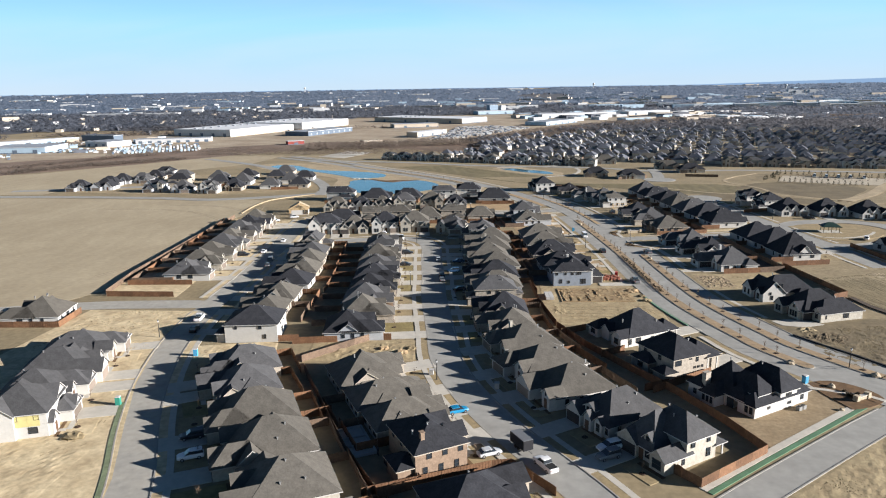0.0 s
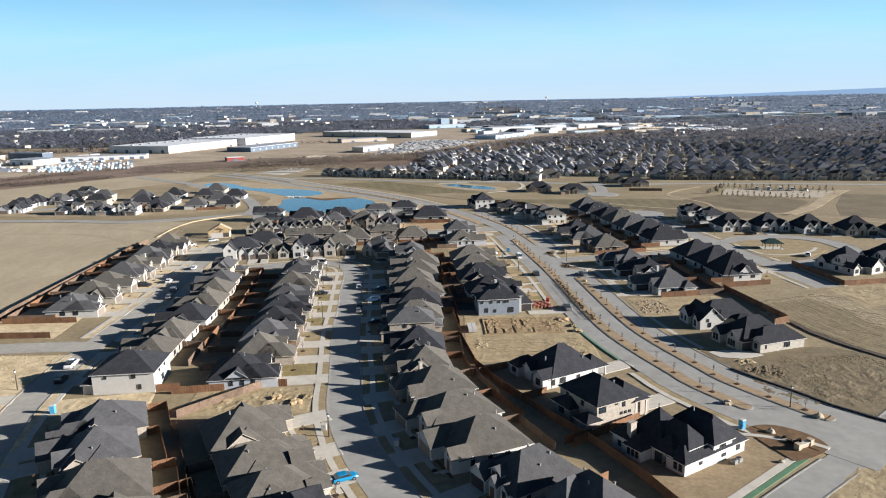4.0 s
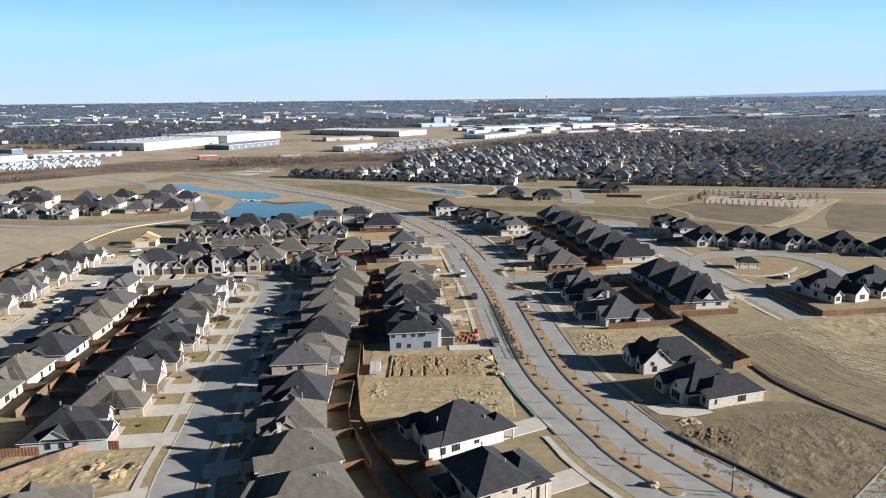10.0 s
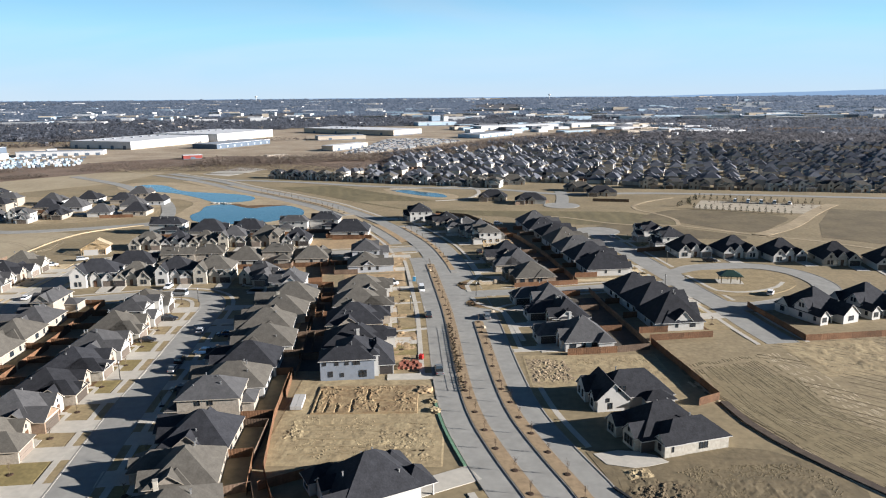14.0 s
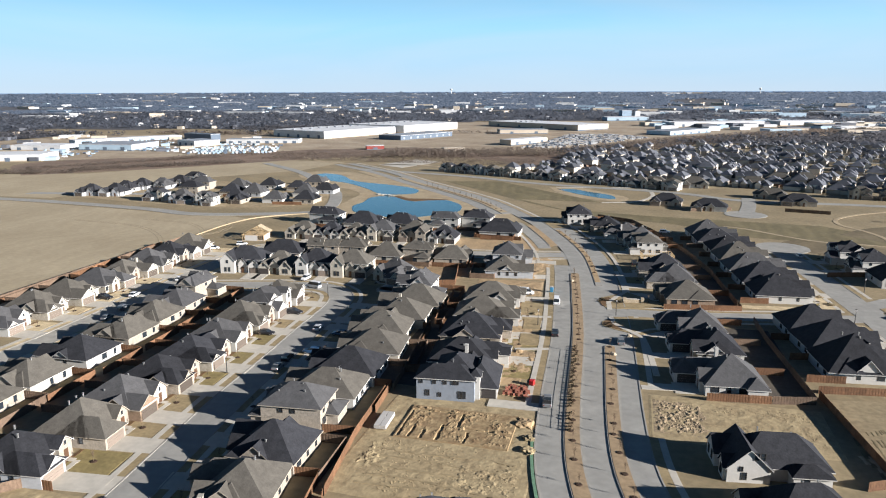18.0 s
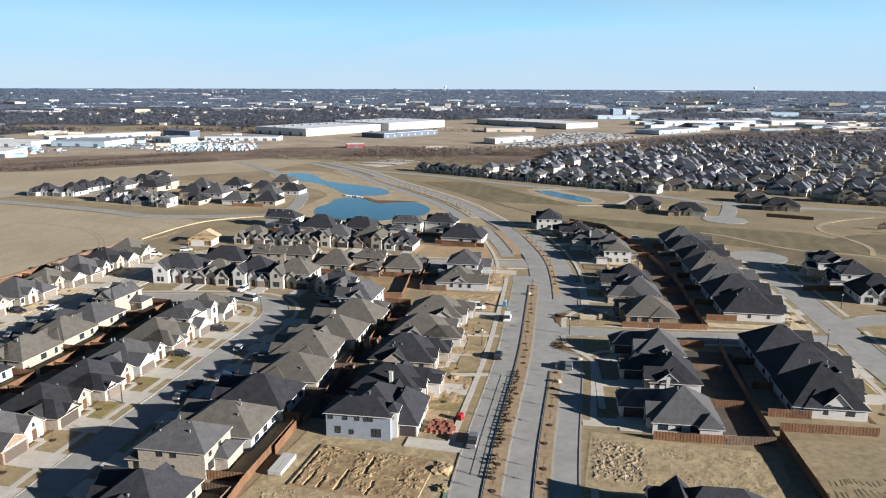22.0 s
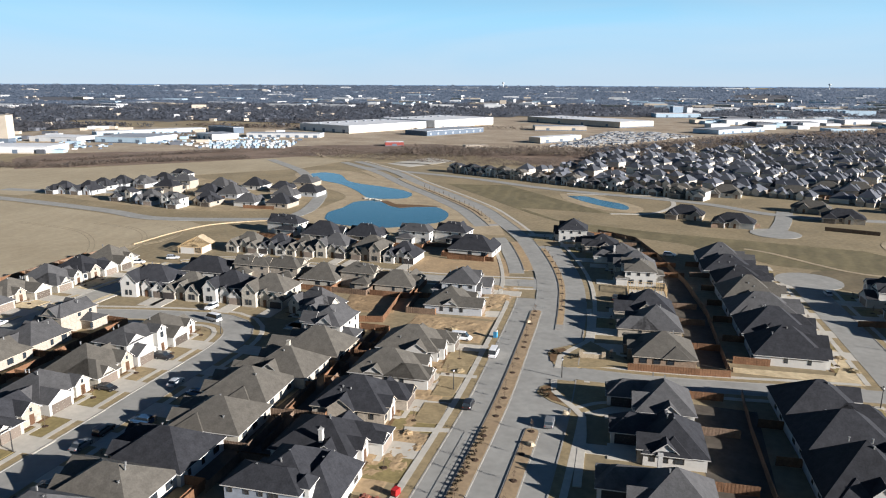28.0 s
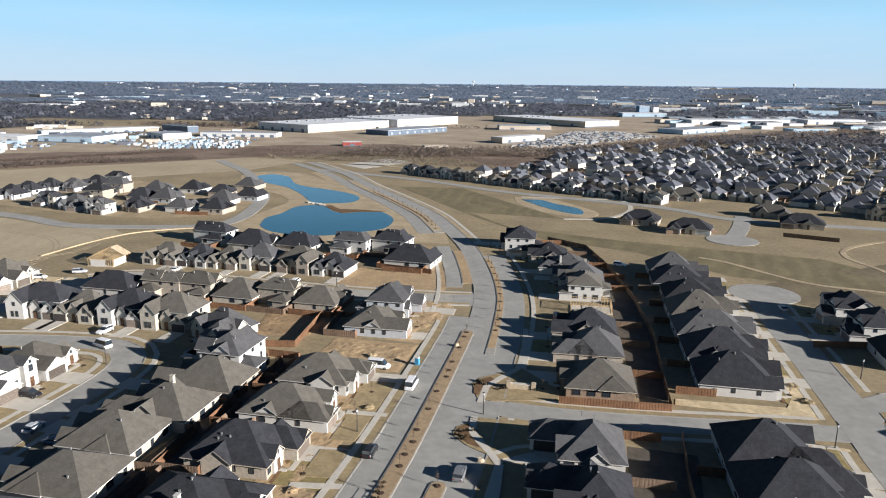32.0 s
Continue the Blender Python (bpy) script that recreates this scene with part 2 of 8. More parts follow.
    for f in ((3, 2, 1, 0), (4, 5, 6, 7), (0, 1, 5, 4), (1, 2, 6, 5), (2, 3, 7, 6), (3, 0, 4, 7)):
        bm.faces.new([v[i] for i in f]).material_index = mi
    return v


def faces(bm, pts, idx):
    v = [bm.verts.new(p) for p in pts]
    return [bm.faces.new([v[i] for i in f]) for f in idx]


def curve(pts, step=4.0):
    """Smooth line through the points."""
    p = [Vector((a, b)) for a, b in pts]
    p = [2 * p[0] - p[1]] + p + [2 * p[-1] - p[-2]]
    out = []
    for i in range(1, len(p) - 2):
        n = max(1, int((p[i + 1] - p[i]).length / step))
        for k in range(n):
            t = k / n
            a, b, c, d = p[i - 1], p[i], p[i + 1], p[i + 2]
            out.append(0.5 * (2 * b + (c - a) * t + (2 * a - 5 * b + 4 * c - d) * t * t + (3 * b - a - 3 * c + d) * t ** 3))
    return out + [p[-2]]


def sides(line):
    out = []
    for i, q in enumerate(line):
        d = (line[min(i + 1, len(line) - 1)] - line[max(i - 1, 0)]).normalized()
        out.append(Vector((d.y, -d.x)))
    return out


def ribbon(bm, line, a, b, z0, z1, closed_sides=True):
    """A strip along a line between the offsets a and b (to the right), with its top at z1 and edges down to z0."""
    nn = sides(line)
    rows = []
    for q, s in zip(line, nn):
        l, r = q + s * a, q + s * b
        rows.append([bm.verts.new((l.x, l.y, z0)), bm.verts.new((l.x, l.y, z1)), bm.verts.new((r.x, r.y, z1)), bm.verts.new((r.x, r.y, z0))])
    for u, v in zip(rows, rows[1:]):
        for k in range(3):
            bm.faces.new((u[k], u[k + 1], v[k + 1], v[k]))
    bm.faces.new(rows[0][::-1])
    bm.faces.new(rows[-1])


def poly(bm, pts, z, drop=0.3):
    top = [bm.verts.new((x, y, z)) for x, y in pts]
    low = [bm.verts.new((x, y, z - drop)) for x, y in pts]
    f = bm.faces.new(top)
    f.normal_update()
    if f.normal.z < 0:
        f.normal_flip()
    for i in range(len(pts)):
        j = (i + 1) % len(pts)
        bm.faces.new((top[i], top[j], low[j], low[i]))


def patch(name, pts, z, m, label, category="ground", smooth=0, kind="structure"):
    bm = bmesh.new()
    if smooth:
        c = curve(list(pts) + [pts[0]], smooth)[:-1]
        pts = [(q.x, q.y) for q in c]
    poly(bm, pts, z)
    return tagged(link(name, bm, m), label, category, kind=kind)


# ---------------------------------------------------------------- ground
def rise(r):
    """Height of the gently rising land far off."""
    return 0.0 if r < 1500 else 3 * (r - 1500) / 1000 if r < 2500 else 3 + 44 * (r - 2500) / 2200


bm = bmesh.new()
N = 64
rings = [0, 150, 400, 800, 1500, 2500, 3600, 4700]
prev = [bm.verts.new((0, 150, 0))]
for r in rings[1:]:
    cur = [bm.verts.new((r * math.cos(2 * math.pi * i / N), 150 + r * math.sin(2 * math.pi * i / N), rise(r))) for i in range(N)]
    for i in range(N):
        if len(prev) == 1:
            bm.faces.new((prev[0], cur[i], cur[(i + 1) % N]))
        else:
            bm.faces.new((prev[i], cur[i], cur[(i + 1) % N], prev[(i + 1) % N]))
    prev = cur
tagged(link("ground", bm, M_GROUND), "dry tan winter grass and soil ground", "ground", kind="structure")

patch("field", [(-150, 170), (-153, 230), (-154.5, 300), (-152.5, 316), (-159, 339), (-153, 361), (-168, 367), (-192, 361.5), (-234, 368), (-319, 374.5), (-420, 372.5), (-560, 340), (-480, 120), (-330, 60), (-200, 120), (-160, 150)], 0.03, M_FIELD, "bare brown ploughed field beside the houses", "field")

STREETS = {
    "A": (7.6, [(-52, -40), (-62, 0), (-69.9, 29.4), (-79.3, 56.2), (-88.1, 76.1), (-95.7, 96.4), (-101.1, 116.6), (-104.3, 136.8), (-105.8, 160), (-106.5, 190), (-109, 230), (-112, 265), (-114, 300)]),
    "B": (7.6, [(31, 10), (11, 36), (-1.7, 58.7), (-13.6, 78.2), (-22.6, 96.8), (-28.2, 114.6), (-30.9, 133), (-33.7, 151.1), (-36.3, 169.2), (-38.3, 190.2), (-41.2, 215.2), (-43.6, 238), (-48.5, 250), (-58, 255), (-75, 252), (-95, 245.5), (-110, 240)]),
    "E2": (8.0, [(-113, 300), (-104, 309), (-90, 312), (-70, 314), (-44, 316), (-10, 320), (20, 327)]),
    "west_cross": (7.5, [(-102, 157), (-125, 156), (-150, 153), (-200, 140), (-300, 110)]),
    "south_road": (6.2, [(-30.5, 10.6), (-0.5, 33.6), (22.5, 54.1), (37.5, 66.6), (55.5, 81.1), (71.5, 93.6), (91.5, 110.6), (114.5, 132.6)]),
    "east_cross": (6.6, [(37, 255), (58, 256.8), (80, 261.2), (98, 265.8), (112, 269)]),
    "D": (9.0, [(102, 363), (106, 335), (110.1, 308), (114.1, 280), (117, 258), (120.3, 238), (122.2, 220), (124.2, 206.5)]),
    "park_loop": (8.5, [(114, 278), (128, 291), (150, 294), (163, 283), (164, 262), (150, 249), (130, 240), (118, 244)]),
}
ROADLINES = []
for si, (nm, (wd, pts)) in enumerate(STREETS.items()):
    line = curve(pts)
    bm = bmesh.new()
    ribbon(bm, line, -wd / 2, wd / 2, -0.3, 0.05 + 0.006 * si)
    tagged(link("road", bm, M_DUSTY if nm in ("A", "E2", "west_cross") else M_ROAD), "pale grey concrete residential street", "road", kind="structure")
    ROADLINES.append((wd / 2, line))
BL = curve([(74.5, 89.8), (61.6, 104.8), (50.4, 122.7), (47.2, 131.6), (42.1, 147.1), (38.1, 162.9), (35.3, 184.8), (31.2, 231), (26.2, 270), (22.6, 296), (20.4, 309)])   # western kerb of the planted median
CE = curve([(33, 283), (29, 305), (23.3, 330), (14, 356.6), (-0.3, 389), (-13.9, 413), (-30, 439), (-45, 461), (-75, 495), (-116, 538), (-160, 588), (-220, 640)])   # east kerb of the parkway
CN = [q - s * 3.5 for q, s in zip(CE, sides(CE))]
nB = sides(BL)
ROADLINES += [(10.75, [q + s * 5.45 for q, s in zip(BL, nB)]), (3.5, CN)]


def on_road(q, skip, slack=0.1):
    for j, (hw, ln) in enumerate(ROADLINES):
        if j != skip and any((q - p).length_squared < (hw + slack) ** 2 + 3 for p in ln):
            return True
    return False


def edge_strip(name, i, a, b, z, m, label, category):
    """Strips along both edges of road i between a and b metres outside its edge, broken at junctions."""
    hw, ln = ROADLINES[i]
    nn = sides(ln)
    for s in (-1, 1):
        run = []
        for k, (q, n) in enumerate(zip(ln, nn)):
            if on_road(q + n * s * (hw + (a + b) / 2), i) or (i == 0 and s < 0 and a > 0.1 and q.y < 150) or (i == 8 and a > 0.1 and (q.y < 141 or 177 < q.y < 198 if s > 0 else 140 < q.y < 180)):
                if len(run) > 1:
                    strip(name, run, s, hw + a, hw + b, z, m, label, category)
                run = []
            else:
                run.append(q)
        if len(run) > 1:
            strip(name, run, s, hw + a, hw + b, z, m, label, category)


def strip(name, run, s, a, b, z, m, label, category):
    bm = bmesh.new()
    ribbon(bm, run, min(s * a, s * b), max(s * a, s * b), -0.3, z)
    tagged(link(name, bm, m), label, category, kind="structure")


for i in range(len(ROADLINES)):
    edge_strip("kerb", i, 0.0, 0.3, 0.2 if i > 7 else 0.15, M_KERB, "low concrete kerb along the street", "kerb")
    if i in (0, 1, 2, 5, 6, 8):
        edge_strip("sidewalk", i, 2.0, 3.3, 0.185 if i > 7 else 0.132, M_WALK, "pale concrete sidewalk beside the street", "sidewalk")
        edge_strip("verge", i, 0.3, 2.0, 0.17 if i > 7 else 0.115, M_SAND if i == 0 else M_LAWN, "dry grass verge between kerb and sidewalk", "verge")
# boulevard: two carriageways and a frontage lane with planted strips between
bm = bmesh.new()
ribbon(bm, BL, -5.3, 16.2, -0.3, 0.11)
tagged(link("road", bm, M_ROAD), "pale grey concrete boulevard with planted medians", "road", kind="structure")
for a, b, south, north in ((0.0, 3.4, 109, 301), (8.5, 11.6, 97.5, 226)):
    run = [(q, n) for q, n in zip(BL, nB) if south < q.y < north]
    for name, inset, z, m, label, kind in (("median", 0.0, 0.25, M_KERB, "concrete kerb round a planted median", "kerb"), ("median_planting", 0.25, 0.29, M_MEDIAN, "tan-brown mulch median strip", "median")):
        bm = bmesh.new()
        ribbon(bm, [q for q, n in run], a + inset, b - inset, -0.3, z)
        for (q, n), (p, _) in ((run[0], run[1]), (run[-1], run[-2])):      # rounded noses
            tip, r, mid = (q - p).normalized(), (b - a) / 2 - inset, q + n * (a + b) / 2
            poly(bm, [tuple(mid + n * r * math.cos(t * math.pi / 10) + tip * r * math.sin(t * math.pi / 10)) for t in range(11)], z, z + 0.3)
        tagged(link(name, bm, m), label, kind, kind="structure")


def band(line, y0, y1, a, b, z, m, label, category, name):
    """Strip beside a line between two northings."""
    run = [(q, n) for q, n in zip(line, sides(line)) if y0 <= q.y <= y1]
    bm = bmesh.new()
    rows = []
    for q, n in run:
        l, r = q + n * a, q + n * b
        rows.append([bm.verts.new((l.x, l.y, -0.3)), bm.verts.new((l.x, l.y, z)), bm.verts.new((r.x, r.y, z)), bm.verts.new((r.x, r.y, -0.3))])
    for u, v in zip(rows, rows[1:]):
        for k in range(3):
            bm.faces.new((u[k], u[k + 1], v[k + 1], v[k]))
    bm.faces.new(rows[0][::-1])
    bm.faces.new(rows[-1])
    return tagged(link(name, bm, m), label, category, kind="structure")


# parkway going north: the through road, a frontage lane behind a planted strip, a side lane and later a divided road
band(CE, 283, 900, -7.2, 0.2, 0.122, M_ROAD, "pale grey concrete parkway", "road", "road")
band(CE, 283, 384, 0.2, 8.6, 0.126, M_ROAD, "concrete frontage lane beside the parkway", "road", "road")
band(CE, 283, 381, 0.0, 2.3, 0.24, M_KERB, "concrete kerb round a planted strip", "kerb", "kerb")
band(CE, 283.5, 380.5, 0.2, 2.1, 0.27, M_SOIL, "bare mulch strip with young trees", "median", "median_planting")
band(CE, 340, 398, -16.5, -11, 0.13, M_ROAD, "short concrete side lane", "road", "road")
band(CE, 341, 392, -11, -7.2, 0.24, M_KERB, "concrete kerb round a sandy island", "kerb", "kerb")
band(CE, 342, 391, -10.7, -7.5, 0.27, M_SOIL, "sandy island beside the side lane", "median", "median_planting")
band(CE, 312, 395, -19.6, -18.3, 0.17, M_WALK, "pale concrete sidewalk beside the parkway", "sidewalk", "sidewalk")
band(CE, 306, 392, 10.6, 11.9, 0.17, M_WALK, "pale concrete sidewalk beside the lane", "sidewalk", "sidewalk")
band(CE, 418, 900, -19.5, -12.5, 0.124, M_ROAD, "western carriageway of the divided parkway", "road", "road")
band(CE, 420, 560, -12.4, -7.3, 0.25, M_KERB, "concrete kerb round the wide median", "kerb", "kerb")
band(CE, 421, 559, -12.1, -7.6, 0.29, M_BANK, "sandy median with young shrubs", "median", "median_planting")
band(CE, 440, 520, -10.6, -9.6, 0.33, M_MULCH, "dark drainage strip along the median", "drain", "drain_strip")
band(CE, 398, 640, 3.0, 4.6, 0.13, M_WALK, "pale concrete path beside the parkway", "sidewalk", "sidewalk")
band(CE, 398, 620, 0.2, 3.0, 0.07, M_BANK, "sandy verge of the parkway", "verge", "verge")
band(CE, 425, 600, -26, -19.5, 0.075, M_BANK, "sandy verge of the parkway", "verge", "verge")

patch("pond", [(-112, 400), (-101.5, 391), (-88.7, 388), (-72.7, 391), (-61.7, 403), (-54.7, 414), (-56.5, 430), (-63, 443), (-74, 453), (-84, 449), (-90, 443), (-98, 446), (-109, 458), (-114, 460), (-120, 454), (-122, 447), (-119, 431), (-119, 416)], 0.12, M_WATER, "still blue retention pond", "pond", 2)
patch("pond", [(-215, 545), (-209, 560), (-191, 553), (-170, 527), (-155, 517), (-136, 511), (-115, 501), (-103, 488), (-101.5, 473), (-112, 466), (-121, 465.5), (-128, 472), (-143, 489), (-165, 509), (-186, 520), (-205, 534)], 0.12, M_WATER, "still blue upper retention pond", "pond", 2)
patch("pond", [(-14, 521), (-3, 523), (8, 513), (22, 503), (27, 490), (24, 485), (11, 493), (-4, 508)], 0.12, M_WATER, "small blue pond beside the path", "pond", 2)
patch("pond_bank", [(-127, 396), (-131, 436), (-140, 470), (-190, 506), (-225, 545), (-222, 572), (-190, 572), (-150, 540), (-112, 512), (-92, 492), (-62, 458), (-42, 440), (-36, 412), (-50, 388), (-90, 378), (-118, 384)], 0.06, M_BANK, "bare tan soil bank round the ponds", "bank", 3)
patch("pond_bank", [(-20, 528), (0, 530), (18, 514), (34, 494), (30, 478), (8, 484), (-12, 506)], 0.06, M_BANK, "bare tan soil bank round the small pond", "bank", 3)
patch("pond_edge", [(-97, 446), (-90, 442), (-84, 448), (-74, 452.6), (-71, 455), (-84, 455), (-97, 452), (-107, 461), (-110, 458)], 0.17, M_MULCH, "dark wet soil at the point between the ponds", "bank", 0)
patch("building_plot", [(-12, 296), (17.5, 294), (16, 305), (13.5, 316), (-10, 311)], 0.075, M_SOIL, "orange sandy building plot beside the parkway", "soil")
patch("building_plot", [(-16, 329), (5, 332), (0, 345), (-8, 362), (-19, 388), (-34, 391), (-30, 372), (-20, 350)], 0.075, M_SOIL, "orange sandy building plot beside the side lane", "soil")
patch("building_plot", [(13, 318), (20.5, 320), (18, 334), (8, 332)], 0.09, M_ROAD, "concrete junction of the north street", "road")
patch("building_plot", [(-150, 20), (-72, 20), (-83, 57), (-91.5, 77), (-99.5, 97), (-105, 117), (-108.5, 137), (-110, 150), (-142, 150)], 0.055, M_SAND, "pale sandy building plots beside the street", "soil")
patch("graded_ground", [(96, 168), (92, 190), (89.5, 205), (108, 209), (150, 212), (230, 200), (260, 150), (170, 90), (120, 116), (103, 144)], 0.045, mat("graded_subsoil", (0.300, 0.240, 0.142), vary=0.35, scale=7, fine=7, second=(0.235, 0.186, 0.110), bump=0.04), "graded pale soil of the building field", "soil")
patch("yard_ground", [(-148, 166), (-121, 164), (-124, 200), (-132, 300), (-153, 302), (-150, 220)], 0.035, M_SAND, "pale sandy back yards beside the field", "soil")
patch("building_plot", [(102.5, 283), (99, 318), (94, 352), (97.5, 354), (103.5, 319), (108, 285)], 0.09, M_SAND, "pale sandy strip along the east street", "soil")
patch("building_plot", [(79, 270.6), (107, 273.6), (107.6, 284), (103, 283), (101.5, 277.4), (79, 273.6)], 0.1, M_SAND, "pale sandy corner plot by the cross street", "soil")
patch("building_plot", [(107, 262.4), (110.6, 262.4), (112.6, 250), (116, 231), (121.4, 207), (117, 207), (112, 228), (109, 245)], 0.085, M_SAND, "pale sandy strip along the east street", "soil")
patch("corner_bed", [(53.9, 103), (57, 104.4), (60.5, 104.2), (63.4, 102.2), (65.8, 99.2), (66.6, 95.6), (64.5, 93), (62, 91.5), (57.5, 90.2), (56.5, 93), (55, 97)], 0.2, M_MULCH, "dark soil bed at the estate entrance", "flower bed", 1.5)
# dark grey-brown yard soil, its colour lowered further for the shade between houses
M_YARDSHADE = mat("shade_darkened_soil", (0.105, 0.088, 0.068), vary=0.3, scale=4, fine=9, second=(0.075, 0.064, 0.050))
for pts in ([(77, 203), (86.6, 205.8), (83.6, 250), (71, 249), (73.5, 226)], [(71, 271), (77.4, 272.2), (71.8, 312), (63.8, 345), (52, 379), (45, 376), (57.5, 340), (65, 300)], [(-10, 186), (2.5, 186), (1.5, 205), (-3, 262), (-13.5, 262), (-11, 220)]):
    patch("yard_ground", pts, 0.03, M_YARDSHADE, "grey-brown bare soil of new back yards, darkened for shade", "soil")
patch("weedy_ground", [(64, 126), (62.5, 139), (60.5, 147), (95, 148), (106, 134), (97, 118), (88, 110), (80, 104.5), (72, 112)], 0.05, mat("brown_weedy_soil", (0.205, 0.160, 0.092), vary=0.4, scale=4, fine=10, second=(0.140, 0.112, 0.066), bump=0.06), "brown weedy rough ground beside the lane", "soil", 6)
patch("field", [(-620, 395), (-440, 384), (-318, 391), (-312, 430), (-296, 500), (-240, 572), (-232, 650), (-300, 650), (-350, 575), (-400, 505), (-620, 430)], 0.03, M_FIELD, "bare brown field beyond the street", "field")
patch("building_plot", [(-34, 321.5), (6, 327.5), (3, 342), (-4, 356), (-14, 353), (-16, 345), (-34, 348)], 0.07, M_SOIL, "orange sandy plots north of the side street", "soil")
patch("verge", [(-30, 393), (-16, 397), (-24, 416), (-40, 432), (-46, 424), (-38, 408)], 0.08, M_BANK, "sandy verge by the junction", "verge")

# ---------------------------------------------------------------- houses
WIN = {}


def window_mesh(w, h, kind):
    key = (w, h, kind)
    if key not in WIN:
        bm = bmesh.new()
        if kind == "pane":
            box(bm, -w / 2 + 0.05, w / 2 - 0.05, -0.03, 0.05, 0.05, h - 0.05)
            m = M_GLASS
        elif kind == "far_window":
            box(bm, -w / 2, w / 2, -0.05, 0.05, 0, h)
            bmesh.ops.inset_region(bm, faces=[f for f in bm.faces if f.calc_center_median().y < -0.04], thickness=0.09)
            bm.faces.ensure_lookup_table()
            for f in bm.faces:
                c = f.calc_center_median()
                if c.y < -0.04 and abs(c.x) < 0.01 and abs(c.z - h / 2) < 0.01:
                    f.material_index = 1
            m = M_FRAME
        else:
            for a in ((-w / 2, -w / 2 + 0.09, 0, h), (w / 2 - 0.09, w / 2, 0, h), (-w / 2 + 0.09, w / 2 - 0.09, 0, 0.09), (-w / 2 + 0.09, w / 2 - 0.09, h - 0.09, h), (-w / 2 + 0.09, w / 2 - 0.09, h / 2 - 0.03, h / 2 + 0.03)):
                box(bm, a[0], a[1], -0.08, 0.06, a[2], a[3])
            m = M_FRAME
        me = bpy.data.meshes.new(kind)
        bm.normal_update()
        bm.to_mesh(me)
        bm.free()
        me.materials.append(m)
        me.materials.append(M_GLASS)
        WIN[key] = me
    return WIN[key]


def window(parent, x, y, z, rz, w=1.1, h=1.5, pane=True):
    f = new("window", window_mesh(w, h, "window" if pane else "far_window"))
    f.parent = parent
    f.matrix_basis = pose(x, y, z, 0, 0, rz)
    if not pane:
        return f
    p = new("pane", window_mesh(w, h, "pane"))
    p.parent = f
    return f


def hip(bm, x0, x1, y0, y1, z, pitch, oh=0.45, th=0.18):
    x0, x1, y0, y1 = x0 - oh, x1 + oh, y0 - oh, y1 + oh
    w, d = x1 - x0, y1 - y0
    z = z - oh * pitch
    if d >= w:
        rise, a, b = w / 2 * pitch, (0, w / 2), (0, -w / 2)
        r0, r1 = (x0 + w / 2, y0 + w / 2), (x0 + w / 2, y1 - w / 2)
    else:
        rise = d / 2 * pitch
        r0, r1 = (x0 + d / 2, y0 + d / 2), (x1 - d / 2, y0 + d / 2)
    c = [(x0, y0), (x1, y0), (x1, y1), (x0, y1)]
    p = [(x, y, z) for x, y in c] + [(x, y, z - th) for x, y in c] + [(*r0, z + rise), (*r1, z + rise)]
    idx = [(7, 6, 5, 4), (0, 4, 5, 1), (1, 5, 6, 2), (2, 6, 7, 3), (3, 7, 4, 0)]
    if abs(d - w) < 0.05:
        p.pop()
        idx += [(0, 1, 8), (1, 2, 8), (2, 3, 8), (3, 0, 8)]
    elif d > w:
        idx += [(0, 1, 8), (1, 2, 9, 8), (2, 3, 9), (3, 0, 8, 9)]
    else:
        idx += [(0, 1, 9, 8), (1, 2, 9), (2, 3, 8, 9), (3, 0, 8)]
    for f in faces(bm, p, idx)[1:5]:
        f.material_index = 1                          # fascia board along the eaves
    return z + rise


def gable(bm, wb, x0, x1, yf, yb, z, pitch, oh=0.4, th=0.18, rear=False):
    """Gable roof with its ridge along y from the front yf back to yb; wb takes the triangular wall under the front."""
    xm, rise = (x0 + x1) / 2, (x1 - x0) / 2 * pitch
    e, ze = oh * pitch, z - oh * pitch
    a, b = x0 - oh, x1 + oh
    y0, y1 = yf - 0.3, yb + (0.3 if rear else 0)
    p = [(a, y0, ze), (xm, y0, z + rise), (b, y0, ze), (b, y0, ze - th), (xm, y0, z + rise - th), (a, y0, ze - th)]
    q = [(x, y1, zz) for x, _, zz in p]
    made = faces(bm, p + q, [(0, 1, 4, 5), (1, 2, 3, 4), (1, 0, 6, 7), (2, 1, 7, 8), (3, 2, 8, 9), (4, 3, 9, 10), (5, 4, 10, 11), (0, 5, 11, 6), (7, 6, 11, 10), (8, 7, 10, 9)])
    for k in (0, 1, 4, 7, 8, 9):
        made[k].material_index = 1
    for yy in ((yf, yb) if rear else (yf,)):
        s = 0.02 if yy == yf else -0.02
        faces(wb, [(x0, yy, z - 0.02), (x1, yy, z - 0.02), (xm, yy, z + rise - th - 0.02), (x0, yy + s * 8, z - 0.02), (x1, yy + s * 8, z - 0.02), (xm, yy + s * 8, z + rise - th - 0.02)], [(0, 1, 2), (5, 4, 3), (0, 3, 4, 1), (1, 4, 5, 2), (2, 5, 3, 0)])
    return z + rise


YARD = []
PANEL = {}


def m_pt(ob, x, y):
    q = ob.matrix_basis @ Vector((x, y, 0))
    return (q.x, q.y)


def panel_mesh(length, m):
    key = (round(length, 1), m.name)
    if key not in PANEL:
        L = key[0]
        bm = bmesh.new()
        k = max(1, round(L / 0.3))
        plan = []
        for i in range(k):
            t = 0.02 * (i % 2)
            plan += [(L * i / k, t), (L * (i + 1) / k - 0.02, t)]
        top, low = [], []
        for side in (0.03, -0.03):
            for u, t in (plan if side > 0 else plan[::-1]):
                low.append(bm.verts.new((u, t + side, -0.05)))
                top.append(bm.verts.new((u, t + side, 1.83 + 0.03 * (t > 0))))
